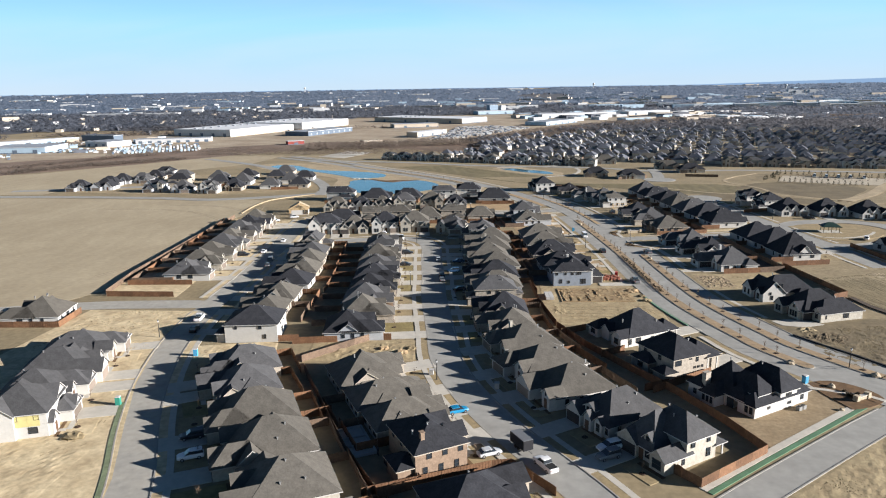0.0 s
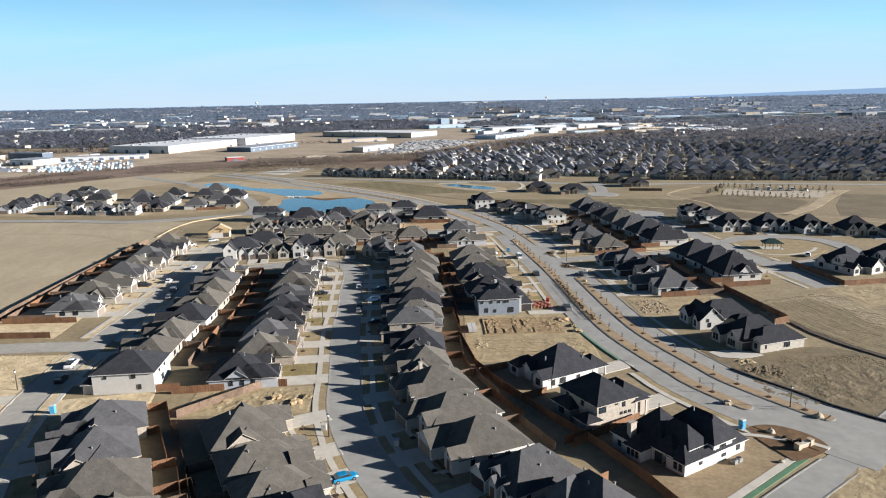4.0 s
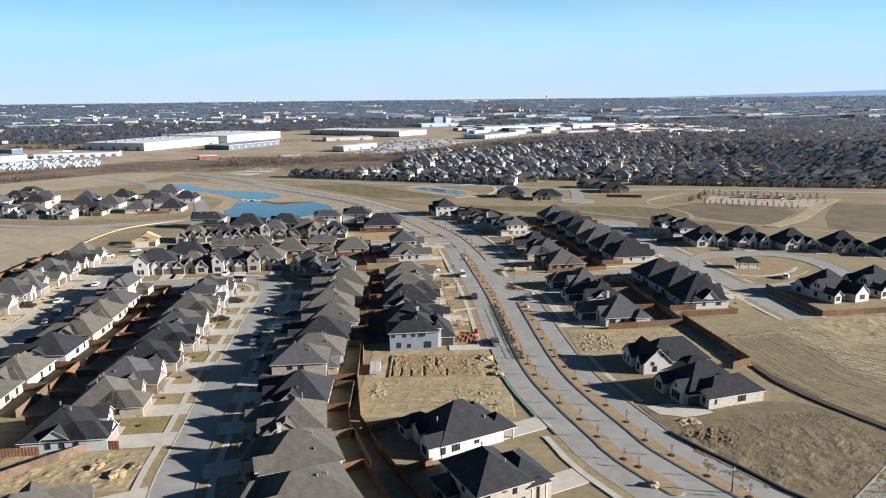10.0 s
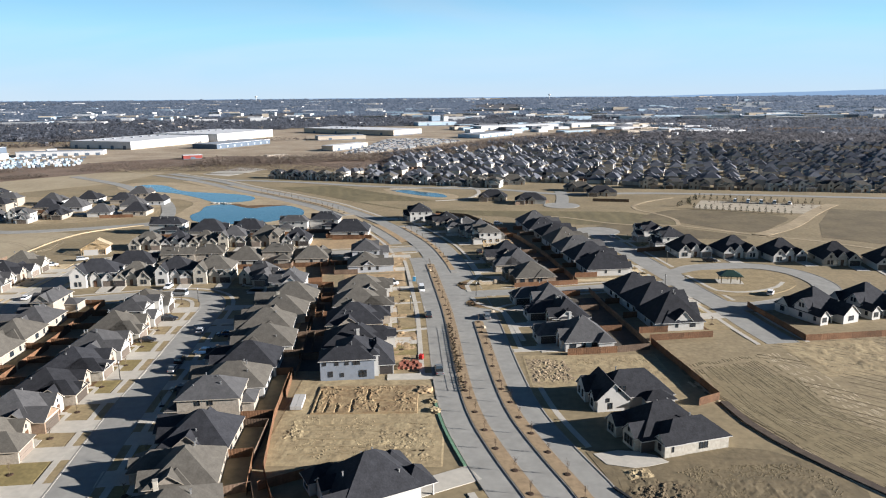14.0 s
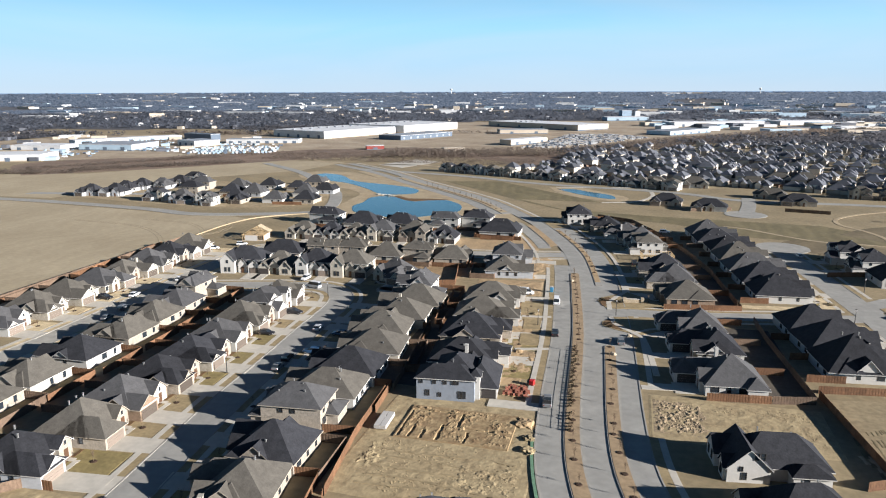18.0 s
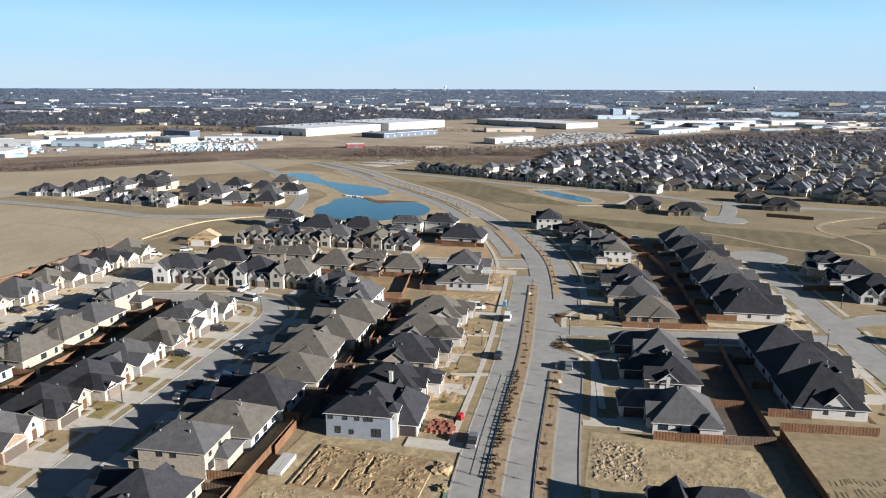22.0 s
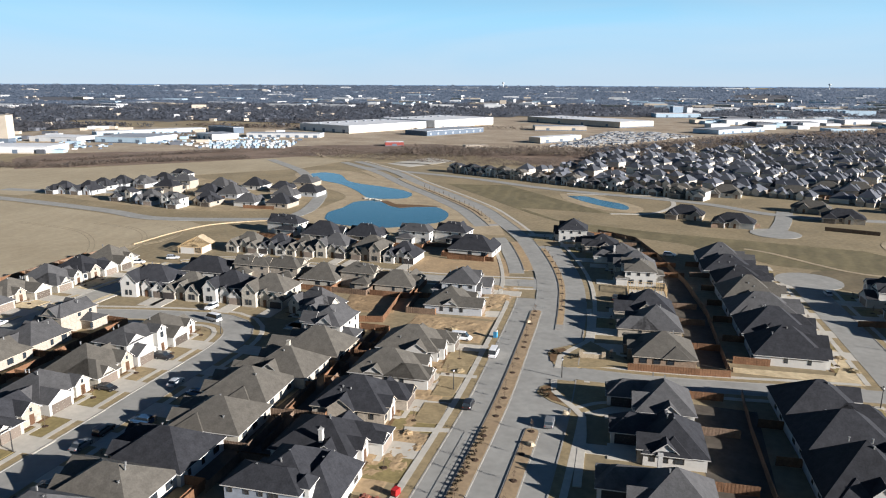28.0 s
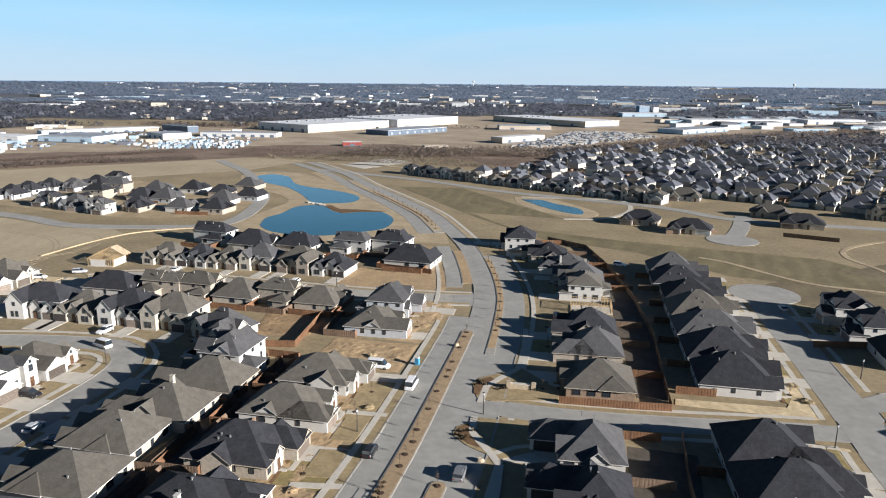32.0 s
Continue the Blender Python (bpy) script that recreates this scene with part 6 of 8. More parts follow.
# concrete court before the side-entry garage and a heap of gravel
patch("driveway", [(66.6, 147.4), (70.5, 147.0), (73.3, 145.6), (75.2, 143.2), (71, 141.6), (68.2, 141), (63.6, 142.2), (61.8, 146)], 0.128, M_WALK, "pale concrete court before a side-entry garage", "driveway")
bumpy("rubble", 66.4, 136.6, 71.6, 140.6, 10, M_DIRT, 0.5, 2.0, "low heap of tan gravel", 24, 20, 33, edge=1.4)


def path(pts, wd, label, m=M_WALK, name="path", z=0.1):
    bm = bmesh.new()
    ribbon(bm, curve(pts), -wd / 2, wd / 2, -0.2, z)
    tagged(link(name, bm, m), label, name, kind="structure")


path([(-420, 378), (-319, 380), (-234, 374), (-192, 367), (-150, 380), (-128, 392)], 8, "concrete street along the field", M_ROAD, "road", 0.13)
path([(-129, 384), (-133, 418), (-157, 470), (-187, 506), (-230, 560), (-300, 620)], 8, "concrete street beside the ponds", M_ROAD, "road", 0.14)
path([(-350, 405), (-300, 415), (-262, 425), (-240, 415), (-215, 412), (-180, 425), (-150, 430)], 8, "concrete street among the far houses", M_ROAD, "road", 0.15)
path([(-155.4, 318), (-156.7, 342.6), (-153.6, 363.4), (-140.5, 379), (-132, 385)], 0.9, "low tan stone edge round the field corner", M_BANK, "garden_wall", 0.45)
path([(175, 481), (156, 466), (142, 448), (140, 431), (148, 415), (152, 398), (149, 382)], 2.2, "pale winding footpath across the green", M_BANK)
path([(84, 410), (94, 406), (120, 385), (148, 380), (180, 354), (200, 341), (219, 323), (260, 300)], 2.2, "pale footpath to the park", M_BANK)
path([(177, 353), (205, 379), (230, 412), (251, 438), (262, 450)], 7, "pale gravel track", M_BANK)
path([(-16, 530), (10, 534), (40, 540), (49, 510), (40, 480), (20, 470)], 2.6, "pale footpath round the small pond")
path([(-200, 600), (-100, 575), (-30, 545), (60, 525), (105, 500), (180, 500), (330, 470)], 8, "concrete street before the far houses", M_ROAD, "road", 0.12)
path([(-300, 690), (-240, 640), (-150, 640), (-60, 600)], 5, "pale dirt track through the scrub", M_BANK)
for cx, cy, r in ((104, 366, 11), (98, 449, 11)):
    patch("road", [(cx + r * math.cos(a * math.pi / 12), cy + r * math.sin(a * math.pi / 12)) for a in range(24)], 0.145, M_ROAD, "round concrete turning head", "road")
path([(98, 449), (103, 480), (106, 512)], 8, "short concrete street", M_ROAD, "road", 0.135)
patch("park_island", [(119.5, 281.5), (121.6, 266), (123.4, 254.2), (127, 251.8), (139.8, 253.6), (150, 260), (156, 268.2), (158, 280), (150, 287), (146.5, 288), (129.3, 287.2)], 0.16, M_LAWN, "dry grass island of the small park", "park", 3)
path([(120.9, 279), (122.6, 268), (124.8, 258.4), (130, 256.4), (138, 257.6), (147, 263), (152, 269.5)], 1.4, "pale concrete walk round the small park", z=0.2)
patch("gravel_lot", [(174, 437), (189, 468), (254, 447), (233, 414)], 0.09, mat("gravel", (0.46, 0.40, 0.30), vary=0.25, scale=5, fine=9), "pale gravel lot with rows of young trees", "lot")
patch("slab", [(-193, 635), (-164, 618), (-145, 675), (-176, 692)], 0.1, M_WALK, "pale concrete pad in the scrub", "slab")
patch("corner_lawn", [(35.2, 265.2), (36, 269), (39, 272.5), (43.6, 278), (55, 268), (55, 263.5), (41.6, 258.2), (38.4, 258.6)], 0.196, M_LAWN, "dry grass corner with planting beds", "lawn")
patch("flower_bed", [(35.8, 265), (36.4, 268), (38.2, 270.4), (39.4, 269), (37.8, 265.5), (38.2, 260), (37, 260.5)], 0.235, M_MULCH, "dark mulch bed at the street corner", "flower bed")
path([(39.6, 257), (38.7, 264.9), (40.6, 270.9), (43, 277.2), (40.9, 293), (38.5, 305)], 1.5, "curved concrete sidewalk at the corner", z=0.222)
patch("corner_lawn", [(38.4, 241.5), (38.4, 244.8), (40.2, 247.6), (41, 250), (56, 252.4), (57, 243), (49.5, 235.6), (42.5, 238.4)], 0.196, M_LAWN, "dry grass corner with planting beds", "lawn")
patch("flower_bed", [(38.8, 242), (38.9, 244.8), (40.4, 246.9), (41.4, 243), (45, 238.6), (42.6, 239)], 0.235, M_MULCH, "dark mulch bed at the street corner", "flower bed")
path([(40.4, 250), (41.7, 244), (47.2, 237.6), (50.1, 233.8), (51.6, 226), (54, 208)], 1.5, "curved concrete sidewalk at the corner", z=0.222)
path([(47.9, 237.4), (51.6, 241.2), (57, 244.3)], 1.2, "concrete front walk", z=0.216)


# ---------------------------------------------------------------- fences on the long lines
for pts, m in (([(-146, 166), (-149.5, 190), (-151, 220), (-152.5, 250), (-153.5, 280), (-154, 305)], M_CEDAR_OLD), ([(-145, 164.5), (-122, 164.5)], M_CEDAR), ([(-145, 178), (-122, 179)], M_CEDAR), ([(-160, 133.2), (-142, 133.9), (-143.4, 147.5)], M_CEDAR),
               ([(78, 199.4), (87, 201.6), (85, 217), (82, 240.5), (80.6, 257)], M_CEDAR_OLD), ([(64.5, 197.2), (77.9, 199.4)], M_CEDAR), ([(77.6, 271.8), (72, 312), (64, 345), (52, 380), (40, 408), (22, 418)], M_CEDAR_OLD), ([(55.5, 262.2), (71.6, 265.2), (78.4, 266.8), (77.7, 271.6)], M_CEDAR),
               ([(88.3, 206), (91.2, 188), (94, 170.4), (88.6, 167.4)], M_CEDAR), ([(88.6, 208.3), (98.6, 210.1), (107, 211.6)], M_CEDAR), ([(1, 139.5), (-2.5, 160), (-4.5, 182)], M_CEDAR), ([(13.5, 66), (18.6, 59.5), (33.7, 71.5), (29.5, 83), (23.5, 96), (15, 110), (7, 124.5), (1, 139)], M_CEDAR),
               ([(-64, 111), (-49.5, 127), (-49, 127.5)], M_CEDAR_OLD), ([(-63, 127), (-44, 127.3)], M_CEDAR), ([(-60, 78), (-50, 84)], M_CEDAR), ([(-62, 106), (-55.5, 92.3), (-46, 72.5), (-38.6, 57.3), (-32, 44)], M_CEDAR_OLD), ([(-38, 53.7), (-16.5, 63.6), (-13, 64.3), (-5.8, 55.6)], M_CEDAR), ([(127.7, 240), (131, 208.4), (153.7, 212.2), (176, 216)], M_CEDAR), ([(-26.6, 266.7), (-14.2, 270.6), (-19.8, 295.2)], M_CEDAR), ([(112, 318.5), (127, 323.5)], M_CEDAR), ([(-6, 349), (-28, 350), (-28, 362)], M_CEDAR), ([(120, 466), (142, 462)], M_CEDAR_OLD), ([(70, 452), (92, 462)], M_CEDAR_OLD), ([(-168, 408), (-150, 411)], M_CEDAR), ([(-215, 427), (-196, 428)], M_CEDAR)):
    fence_run(pts, m)

# ---------------------------------------------------------------- far houses of this estate
row([(-303, 409), (-287, 413), (-293, 429), (-291, 443), (-279, 449), (-277, 465), (-276, 483), (-246, 404), (-226, 401), (-206, 398), (-194, 410)], 275, detail=0, two=0.15, pitch=0.88, drive=0, group="houses across the field", w=(13, 14), d=(13, 15), roofs=(0, 0, 2), walls=(0, 2, 3, 2))
row([(-242, 432), (-250, 456), (-214, 438), (-198, 439), (-171, 419), (-152, 422), (-165, 446), (-159, 462), (-184, 497), (-225, 462), (-206, 472), (-182, 468)], 95, detail=0, two=0.12, pitch=0.88, drive=0, group="houses across the field", w=(13, 14), d=(13, 15), roofs=(0, 0, 2), walls=(0, 2, 3, 2))
row([(57, 473), (80, 460), (119, 516), (131, 493), (49, 554), (76, 557), (105, 598), (115, 570), (136, 604), (153, 600)], 265, detail=0, two=0.1, drive=0, group="houses beyond the green", w=(17, 20), d=(14, 16), roofs=(0, 1, 1), walls=(2, 2, 0))
row([(-116 + 13.6 * i, 604 - 4.9 * i) for i in range(14)], 252, detail=0, two=0.6, drive=0, group="first row of the far estate", w=(11, 12), d=(13, 15), walls=(0, 1, 2, 0))
row([(172 + 17 * i, 532 - 3.2 * i) for i in range(10)], 262, detail=0, two=0.7, drive=0, group="first row of the far estate", w=(12, 14), d=(13, 15), walls=(0, 2, 2, 1))

fb = bmesh.new()
ribbon(fb, curve([(94.5, 169), (96, 159), (98.5, 152), (103.2, 143), (108.5, 134.3), (120, 118), (135, 100)]), -0.9, 0.9, -0.2, 0.35)
tagged(link("silt_berm", fb, mat("dark_silt_berm", (0.10, 0.075, 0.055), vary=0.3, scale=2, fine=12)), "dark low silt berm along the graded field", "berm", kind="structure")

# walks and lawns of the unfinished front yards along the boulevard
for pts in ([(18.2, 215.4), (26.8, 218)], [(14.9, 242.9), (23.4, 244.4)], [(19, 182.2), (30, 183)], [(11.5, 262), (20, 263.5)]):
    path(pts, 1.6 if pts[0][1] != 182.2 else 3.6, "pale concrete walk up to the house", z=0.19)
for pts in ([(18.6, 218.4), (17.4, 227.6), (22.4, 229), (23.7, 219.6)], [(13.9, 246), (11.9, 258), (18.9, 259.4), (20.2, 247.4)], [(17.2, 231.5), (16, 240.5), (21, 241.5), (22, 232.4)]):
    patch("lawn", pts, 0.2, M_LAWN, "new tan sod rectangle in a front yard", "lawn")

# tyre tracks swung across the graded field
M_TRACK = mat("packed_track_soil", (0.225, 0.178, 0.105), vary=0.3, scale=1, fine=9)
M_BERM = mat("loose_track_soil", (0.335, 0.272, 0.168), vary=0.25, scale=2, fine=9)
rt = random.Random(31)
for k in range(15):
    r = 62 + k * 5.2 + rt.uniform(-1.2, 1.2)
    a0, a1 = rt.uniform(18, 30), rt.uniform(52, 66)
    pts = [(72 + r * math.cos(radians(a)), 112 + r * math.sin(radians(a)) * 0.95) for a in (a0, a0 * 0.66 + a1 * 0.34, a0 * 0.33 + a1 * 0.67, a1)]
    for off in (0.0, 1.9):
        bm = bmesh.new()
        ribbon(bm, curve(pts), off - 0.2, off + 0.2, -0.1, 0.075)
        tagged(link("tyre_track", bm, M_TRACK if off else M_BERM), "curved tyre track in graded soil", "track", kind="structure")
M_FIELDTRACK = mat("packed_field_track", (0.325, 0.268, 0.177), vary=0.25, scale=2, fine=9)
for k in (0, 3, 7):
    r = 26 + 9 * k + rt.uniform(-2, 2)
    pts = [(-176 - 8 * k + r * math.cos(radians(a)), 330 - 12 * k + r * math.sin(radians(a))) for a in (-40, -5, 30, 65, 100)]
    for off in (0.0, 2.0):
        bm = bmesh.new()
        ribbon(bm, curve(pts), off - 0.22, off + 0.22, -0.1, 0.05)
        tagged(link("tyre_track", bm, M_FIELDTRACK), "faint curved tyre track in the ploughed field", "track", kind="structure")
bumpy("dirt_lot", 20, 141.5, 33, 157, 6, M_DIRT, 0.2, 1.8, "churned clods of soil along the kerb", 80, 90, 33, edge=2.5)
bumpy("dirt_lot", 0.5, 150, 6, 160, 0, M_DIRT, 0.25, 1.3, "scattered clods on the dirt plot", 40, 70, 34, edge=2.0)
# green netting sock that keeps the soil off the street
bm = bmesh.new()
ribbon(bm, [q for q in BL if 141 < q.y < 172], -6.3, -5.75, -0.1, 0.26)
tagged(link("silt_sock", bm, mat("green_netting", (0.17, 0.30, 0.19), vary=0.3, scale=1.5, fine=20)), "low green netting silt sock beside the kerb", "silt sock")
M_LOTTRACK = mat("packed_dirt_track", (0.35, 0.276, 0.158), vary=0.3, scale=1.5, fine=9)
for k in range(5):
    y = 145 + k * 3.1
    bm = bmesh.new()
    ribbon(bm, curve([(2 + rt.uniform(0, 3), y), (12, y + rt.uniform(-1, 1)), (24, y + rt.uniform(-1.5, 1.5)), (30, y + rt.uniform(-2, 2))]), -0.3, 0.3, -0.1, 0.13)
    tagged(link("tyre_track", bm, M_LOTTRACK), "tyre track across the dirt plot", "track", kind="structure")

path([(52, 100.6), (56.1, 99.6), (59.6, 98), (64.4, 96.2), (66.2, 94.4)], 1.2, "pale curved walk through the entrance bed", z=0.24)

# ---------------------------------------------------------------- distance
# roof colour lightened and blued to carry the distance haze
M_FARROOF = mat("hazed_far_shingle", (0.098, 0.104, 0.120), vary=0.2, scale=12, fine=3, island=0.35)
M_FARWALL = mat("far_house_wall", (0.50, 0.45, 0.375), vary=0.2, scale=12, fine=3, island=0.45)
# bluish greys: distance haze is put into both tree colours, more in the second
M_BARE = mat("hazed_bare_trees", (0.140, 0.138, 0.150), vary=0.25, scale=40, fine=4, island=0.25, soft_normal=True)
M_MIDWOOD = mat("hazed_far_trees", (0.150, 0.165, 0.200), vary=0.3, scale=60, fine=3, island=0.2, soft_normal=True)
M_BRUSH = mat("winter_brush", (0.255, 0.205, 0.165), vary=0.3, scale=20, fine=5, island=0.2, soft_normal=True)
M_WHITE = mat("white_metal_cladding", (0.52, 0.525, 0.525), vary=0.10, scale=15, fine=4)
M_GREYROOF = mat("grey_membrane_roof", (0.27, 0.295, 0.33), vary=0.15, scale=20, fine=3)
M_WHITEROOF = mat("white_membrane_roof", (0.60, 0.61, 0.62), vary=0.12, scale=25, fine=3)
M_TANW = mat("tan_panel_wall", (0.46, 0.40, 0.32), vary=0.12, scale=10, fine=4)
M_DARKW = mat("dark_panel_wall", (0.11, 0.14, 0.18), vary=0.15, scale=10, fine=4)
M_PALEBLUE = mat("pale_blue_cladding", (0.36, 0.46, 0.54), vary=0.12, scale=10, fine=4)
rng = random.Random(5)


def soup(name, verts, polys, mats, mi, label, category, kind="stuff"):
    me = bpy.data.meshes.new(name)
    me.from_pydata(verts, [], polys)
    for m in mats:
        me.materials.append(m)
    if mi:
        me.polygons.foreach_set("material_index", mi)
    return tagged(new(name, me), label, category, kind=kind)


def inside(x, y, pg):
    c = False
    for i in range(len(pg)):
        (ax, ay), (bx, by) = pg[i], pg[i - 1]
        if (ay > y) != (by > y) and x < (bx - ax) * (y - ay) / (by - ay) + ax:
            c = not c
    return c


# estate houses behind the first row: hipped main roofs, gabled fronts and lower garages
ESTATE = [(-70, 610), (33, 575), (110, 548), (330, 520), (520, 450), (900, 560), (900, 850), (582, 940), (313, 990), (114, 965), (0, 857), (-38, 745)]
V, F, MI = [], [], []


def far_house(x, y, a, w, d, h, r, gabled=False):
    """Half width w, half depth d, eaves at h, roof rising r above them."""
    k = len(V)
    c, s = math.cos(a), math.sin(a)
    for z in (0, h):
        for u, t in ((-w, -d), (w, -d), (w, d), (-w, d)):
            V.append((x + u * c - t * s, y + u * s + t * c, z))
    o = 0.5
    for u, t in ((-w - o, -d - o), (w + o, -d - o), (w + o, d + o), (-w - o, d + o)):
        V.append((x + u * c - t * s, y + u * s + t * c, h - 0.3))
    q = -o if gabled else w * rng.uniform(0.85, 1.0)
    for t in (-d + q, d - w * 0.9):
        V.append((x - t * s, y + t * c, h + r))
    F.extend([(k, k + 1, k + 5, k + 4), (k + 1, k + 2, k + 6, k + 5), (k + 2, k + 3, k + 7, k + 6), (k + 3, k, k + 4, k + 7), (k + 8, k + 9, k + 12), (k + 9, k + 10, k + 13, k + 12), (k + 10, k + 11, k + 13), (k + 11, k + 8, k + 12, k + 13)])
    MI.extend([1, 1, 1, 1, 1 if gabled else 0, 0, 0, 0])


def far_fence(ax, ay, bx, by):
    """A thin board fence between two yards."""
    k = len(V)
    L = math.hypot(bx - ax, by - ay)
    nx, ny = -(by - ay) / L * 0.05, (bx - ax) / L * 0.05
    for z in (0, 1.8):
        V.extend([(ax + nx, ay + ny, z), (bx + nx, by + ny, z), (bx - nx, by - ny, z), (ax - nx, ay - ny, z)])
    F.extend([(k, k + 1, k + 5, k + 4), (k + 2, k + 3, k + 7, k + 6), (k + 4, k + 5, k + 6, k + 7)])
    MI.extend([2] * 3)


for jj in range(-2, 13):
    for ii in range(-18, 75):
        for back in (0, 24):
            bend = 14 * math.sin(ii * 0.16 + jj)
            u, t = ii * 14.6 + rng.uniform(-2.4, 2.4), jj * 49 + back + rng.uniform(-3, 3) + bend
            x, y = -20 + u * 0.955 + t * 0.30, 598 - u * 0.30 + t * 0.955
            if inside(x, y, ESTATE) and rng.random() < 0.97 - max(0, y - 700) / 900:
                a = radians(-17 + (180 if back else 0) + rng.choice((0, 0, 0, 90)) + rng.uniform(-7, 7))
                h = rng.choice((2.9, 3.0, 5.3))
                w, d = rng.uniform(3.9, 5.2), rng.uniform(4.8, 6.4)
                c, s = math.cos(a), math.sin(a)
                far_house(x, y, a, w, d, h, w * rng.uniform(0.62, 0.8))
                for g, gw in ((-2.7, 2.3), (2.6, 2.4)):
                    if rng.random() < 0.85:
                        far_house(x + g * c + (d - 0.6) * s, y + g * s - (d - 0.6) * c, a, gw * rng.uniform(0.75, 1.0), 2.9, rng.choice((2.9, 2.9, h)), gw * rng.uniform(0.75, 1.05), rng.random() < 0.7)
                if y < 760 and x < 160:
                    px, py = x + 7.2 * c - (d + 0.5) * s, y + 7.2 * s + (d + 0.5) * c
                    far_fence(px, py, px - 5.0 * s, py + 5.0 * c)
                    if not back:
                        continue
                    far_fence(px - 5.0 * s, py + 5.0 * c, px - 5.0 * s - 14 * c, py + 5.0 * c - 14 * s)
soup("far_estate_houses", V, F, [M_FARROOF, M_FARWALL, M_CEDAR_OLD], MI, "crowded far houses with haze-tinted blue-grey roofs", "houses")
for jj in range(-1, 7):
    pts = []
    for ii in range(-12, 60, 3):
        u, t = ii * 14.6, jj * 49 - 12.5 + 14 * math.sin(ii * 0.16 + jj)
        x, y = -20 + u * 0.955 + t * 0.30, 598 - u * 0.30 + t * 0.955
        if inside(x, y, ESTATE):
            pts.append((x, y))
    if len(pts) > 3:
        path(pts, 8, "pale concrete street among the far estate houses", M_ROAD, "road", 0.12 + 0.004 * jj)


def crown(V, F, x, y, r, h, z=0.0, n=10):
    """A leafless tree or bush: a loose rounded cloud of small twig sprays over its foot."""
    k = len(V)
    ran = rng.random
    for i in range(n):
        a, q, v = 6.2832 * ran(), r * math.sqrt(ran()), ran()
        q *= 1 - 0.45 * v
        cx, cy, cz = x + q * math.cos(a), y + q * math.sin(a), z + h * (0.25 + 0.68 * v)
        s = r * (0.28 + 0.3 * ran())
        for _ in range(3):
            V.append((cx + s * (2 * ran() - 1), cy + s * (2 * ran() - 1), cz + s * (1.3 * ran() - 0.65)))
        F.append((k, k + 1, k + 2))
        k += 3


OPEN = [[(-560, 540), (-400, 690), (-270, 800), (-100, 760), (20, 880), (140, 1100), (420, 1260), (420, 1560), (-60, 1640), (-330, 1500), (-520, 1260), (-560, 1010), (-640, 930), (-800, 900), (-800, 640)], ESTATE,
        [(-800, 380), (-440, 470), (-300, 600), (-60, 590), (30, 640), (-50, 790), (-260, 880), (-800, 820)],
        [(600, 1800), (1120, 1760), (1150, 2080), (640, 2150)], [(-1000, 930), (-640, 930), (-540, 1080), (-700, 1110), (-960, 1050)]]
V, F = [], []
VM, FM = [], []
VF, FF = [], []
made = 0
while made < 78000:
    a, r = radians(rng.uniform(26, 154)), 640 + 3950 * rng.random() ** 1.15
    x, y = r * math.cos(a), 60 + r * math.sin(a)
    if y < 620 and x > -560 and x < 560 or y < 560 and -800 < x < 900:
        continue
    if any(inside(x, y, pg) for pg in OPEN) or (r > 1500 and noise.noise((x / 420, y / 420, 3)) > 0.34):
        continue
    made += 1
    g = 1 + r / 2600
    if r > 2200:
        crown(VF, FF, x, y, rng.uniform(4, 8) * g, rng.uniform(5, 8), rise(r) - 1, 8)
    elif r > 1250:
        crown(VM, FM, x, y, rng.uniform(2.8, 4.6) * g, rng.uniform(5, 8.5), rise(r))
    else:
        crown(V, F, x, y, rng.uniform(2.8, 4.6) * g, rng.uniform(5, 8.5), rise(r))
# blued colour and faint blue emission stand in for haze before these woods
FARHAZE = mat("haze_glow_woods", (0.135, 0.150, 0.180), vary=0.3, scale=70, fine=2, island=0.15, soft_normal=True)
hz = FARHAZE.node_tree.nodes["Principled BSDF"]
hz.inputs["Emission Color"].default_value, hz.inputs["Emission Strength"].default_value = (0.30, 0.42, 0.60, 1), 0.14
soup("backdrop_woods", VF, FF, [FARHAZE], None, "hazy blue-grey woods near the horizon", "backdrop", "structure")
VL, FL = [], []
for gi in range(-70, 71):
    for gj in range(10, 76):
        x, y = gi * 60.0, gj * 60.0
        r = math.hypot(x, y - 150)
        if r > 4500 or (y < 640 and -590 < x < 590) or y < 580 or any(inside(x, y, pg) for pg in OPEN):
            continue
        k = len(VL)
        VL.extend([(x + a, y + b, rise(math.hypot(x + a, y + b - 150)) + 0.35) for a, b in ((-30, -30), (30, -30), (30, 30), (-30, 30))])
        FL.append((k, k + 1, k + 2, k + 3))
# litter toned like the trees above, with distance haze in its blue-grey
soup("woodland_floor", VL, FL, [mat("hazed_leaf_litter", (0.112, 0.112, 0.120), vary=0.3, scale=40, fine=3)], None, "haze-tinted grey leaf litter and undergrowth under the woods", "ground", "structure")
soup("far_woods", V, F, [M_BARE], None, "haze-tinted grey bare winter woods behind the estate", "woods")
soup("far_woods", VM, FM, [M_MIDWOOD], None, "haze-tinted blue-grey bare winter woods reaching towards the horizon", "woods")
V, F = [], []


def belt(pts, half, n, r, h):
    ln = curve(pts, 3)
    nn = sides(ln)
    for _ in range(n):
        k = rng.randrange(len(ln))
        q = ln[k] + nn[k] * rng.uniform(-half, half)
        crown(V, F, q.x, q.y, rng.uniform(*r), rng.uniform(*h), 0.0, 9)


belt([(-640, 430), (-440, 502), (-416, 537), (-378, 578), (-350, 600), (-330, 625)], 13, 3600, (0.9, 1.9), (1.2, 3.0))
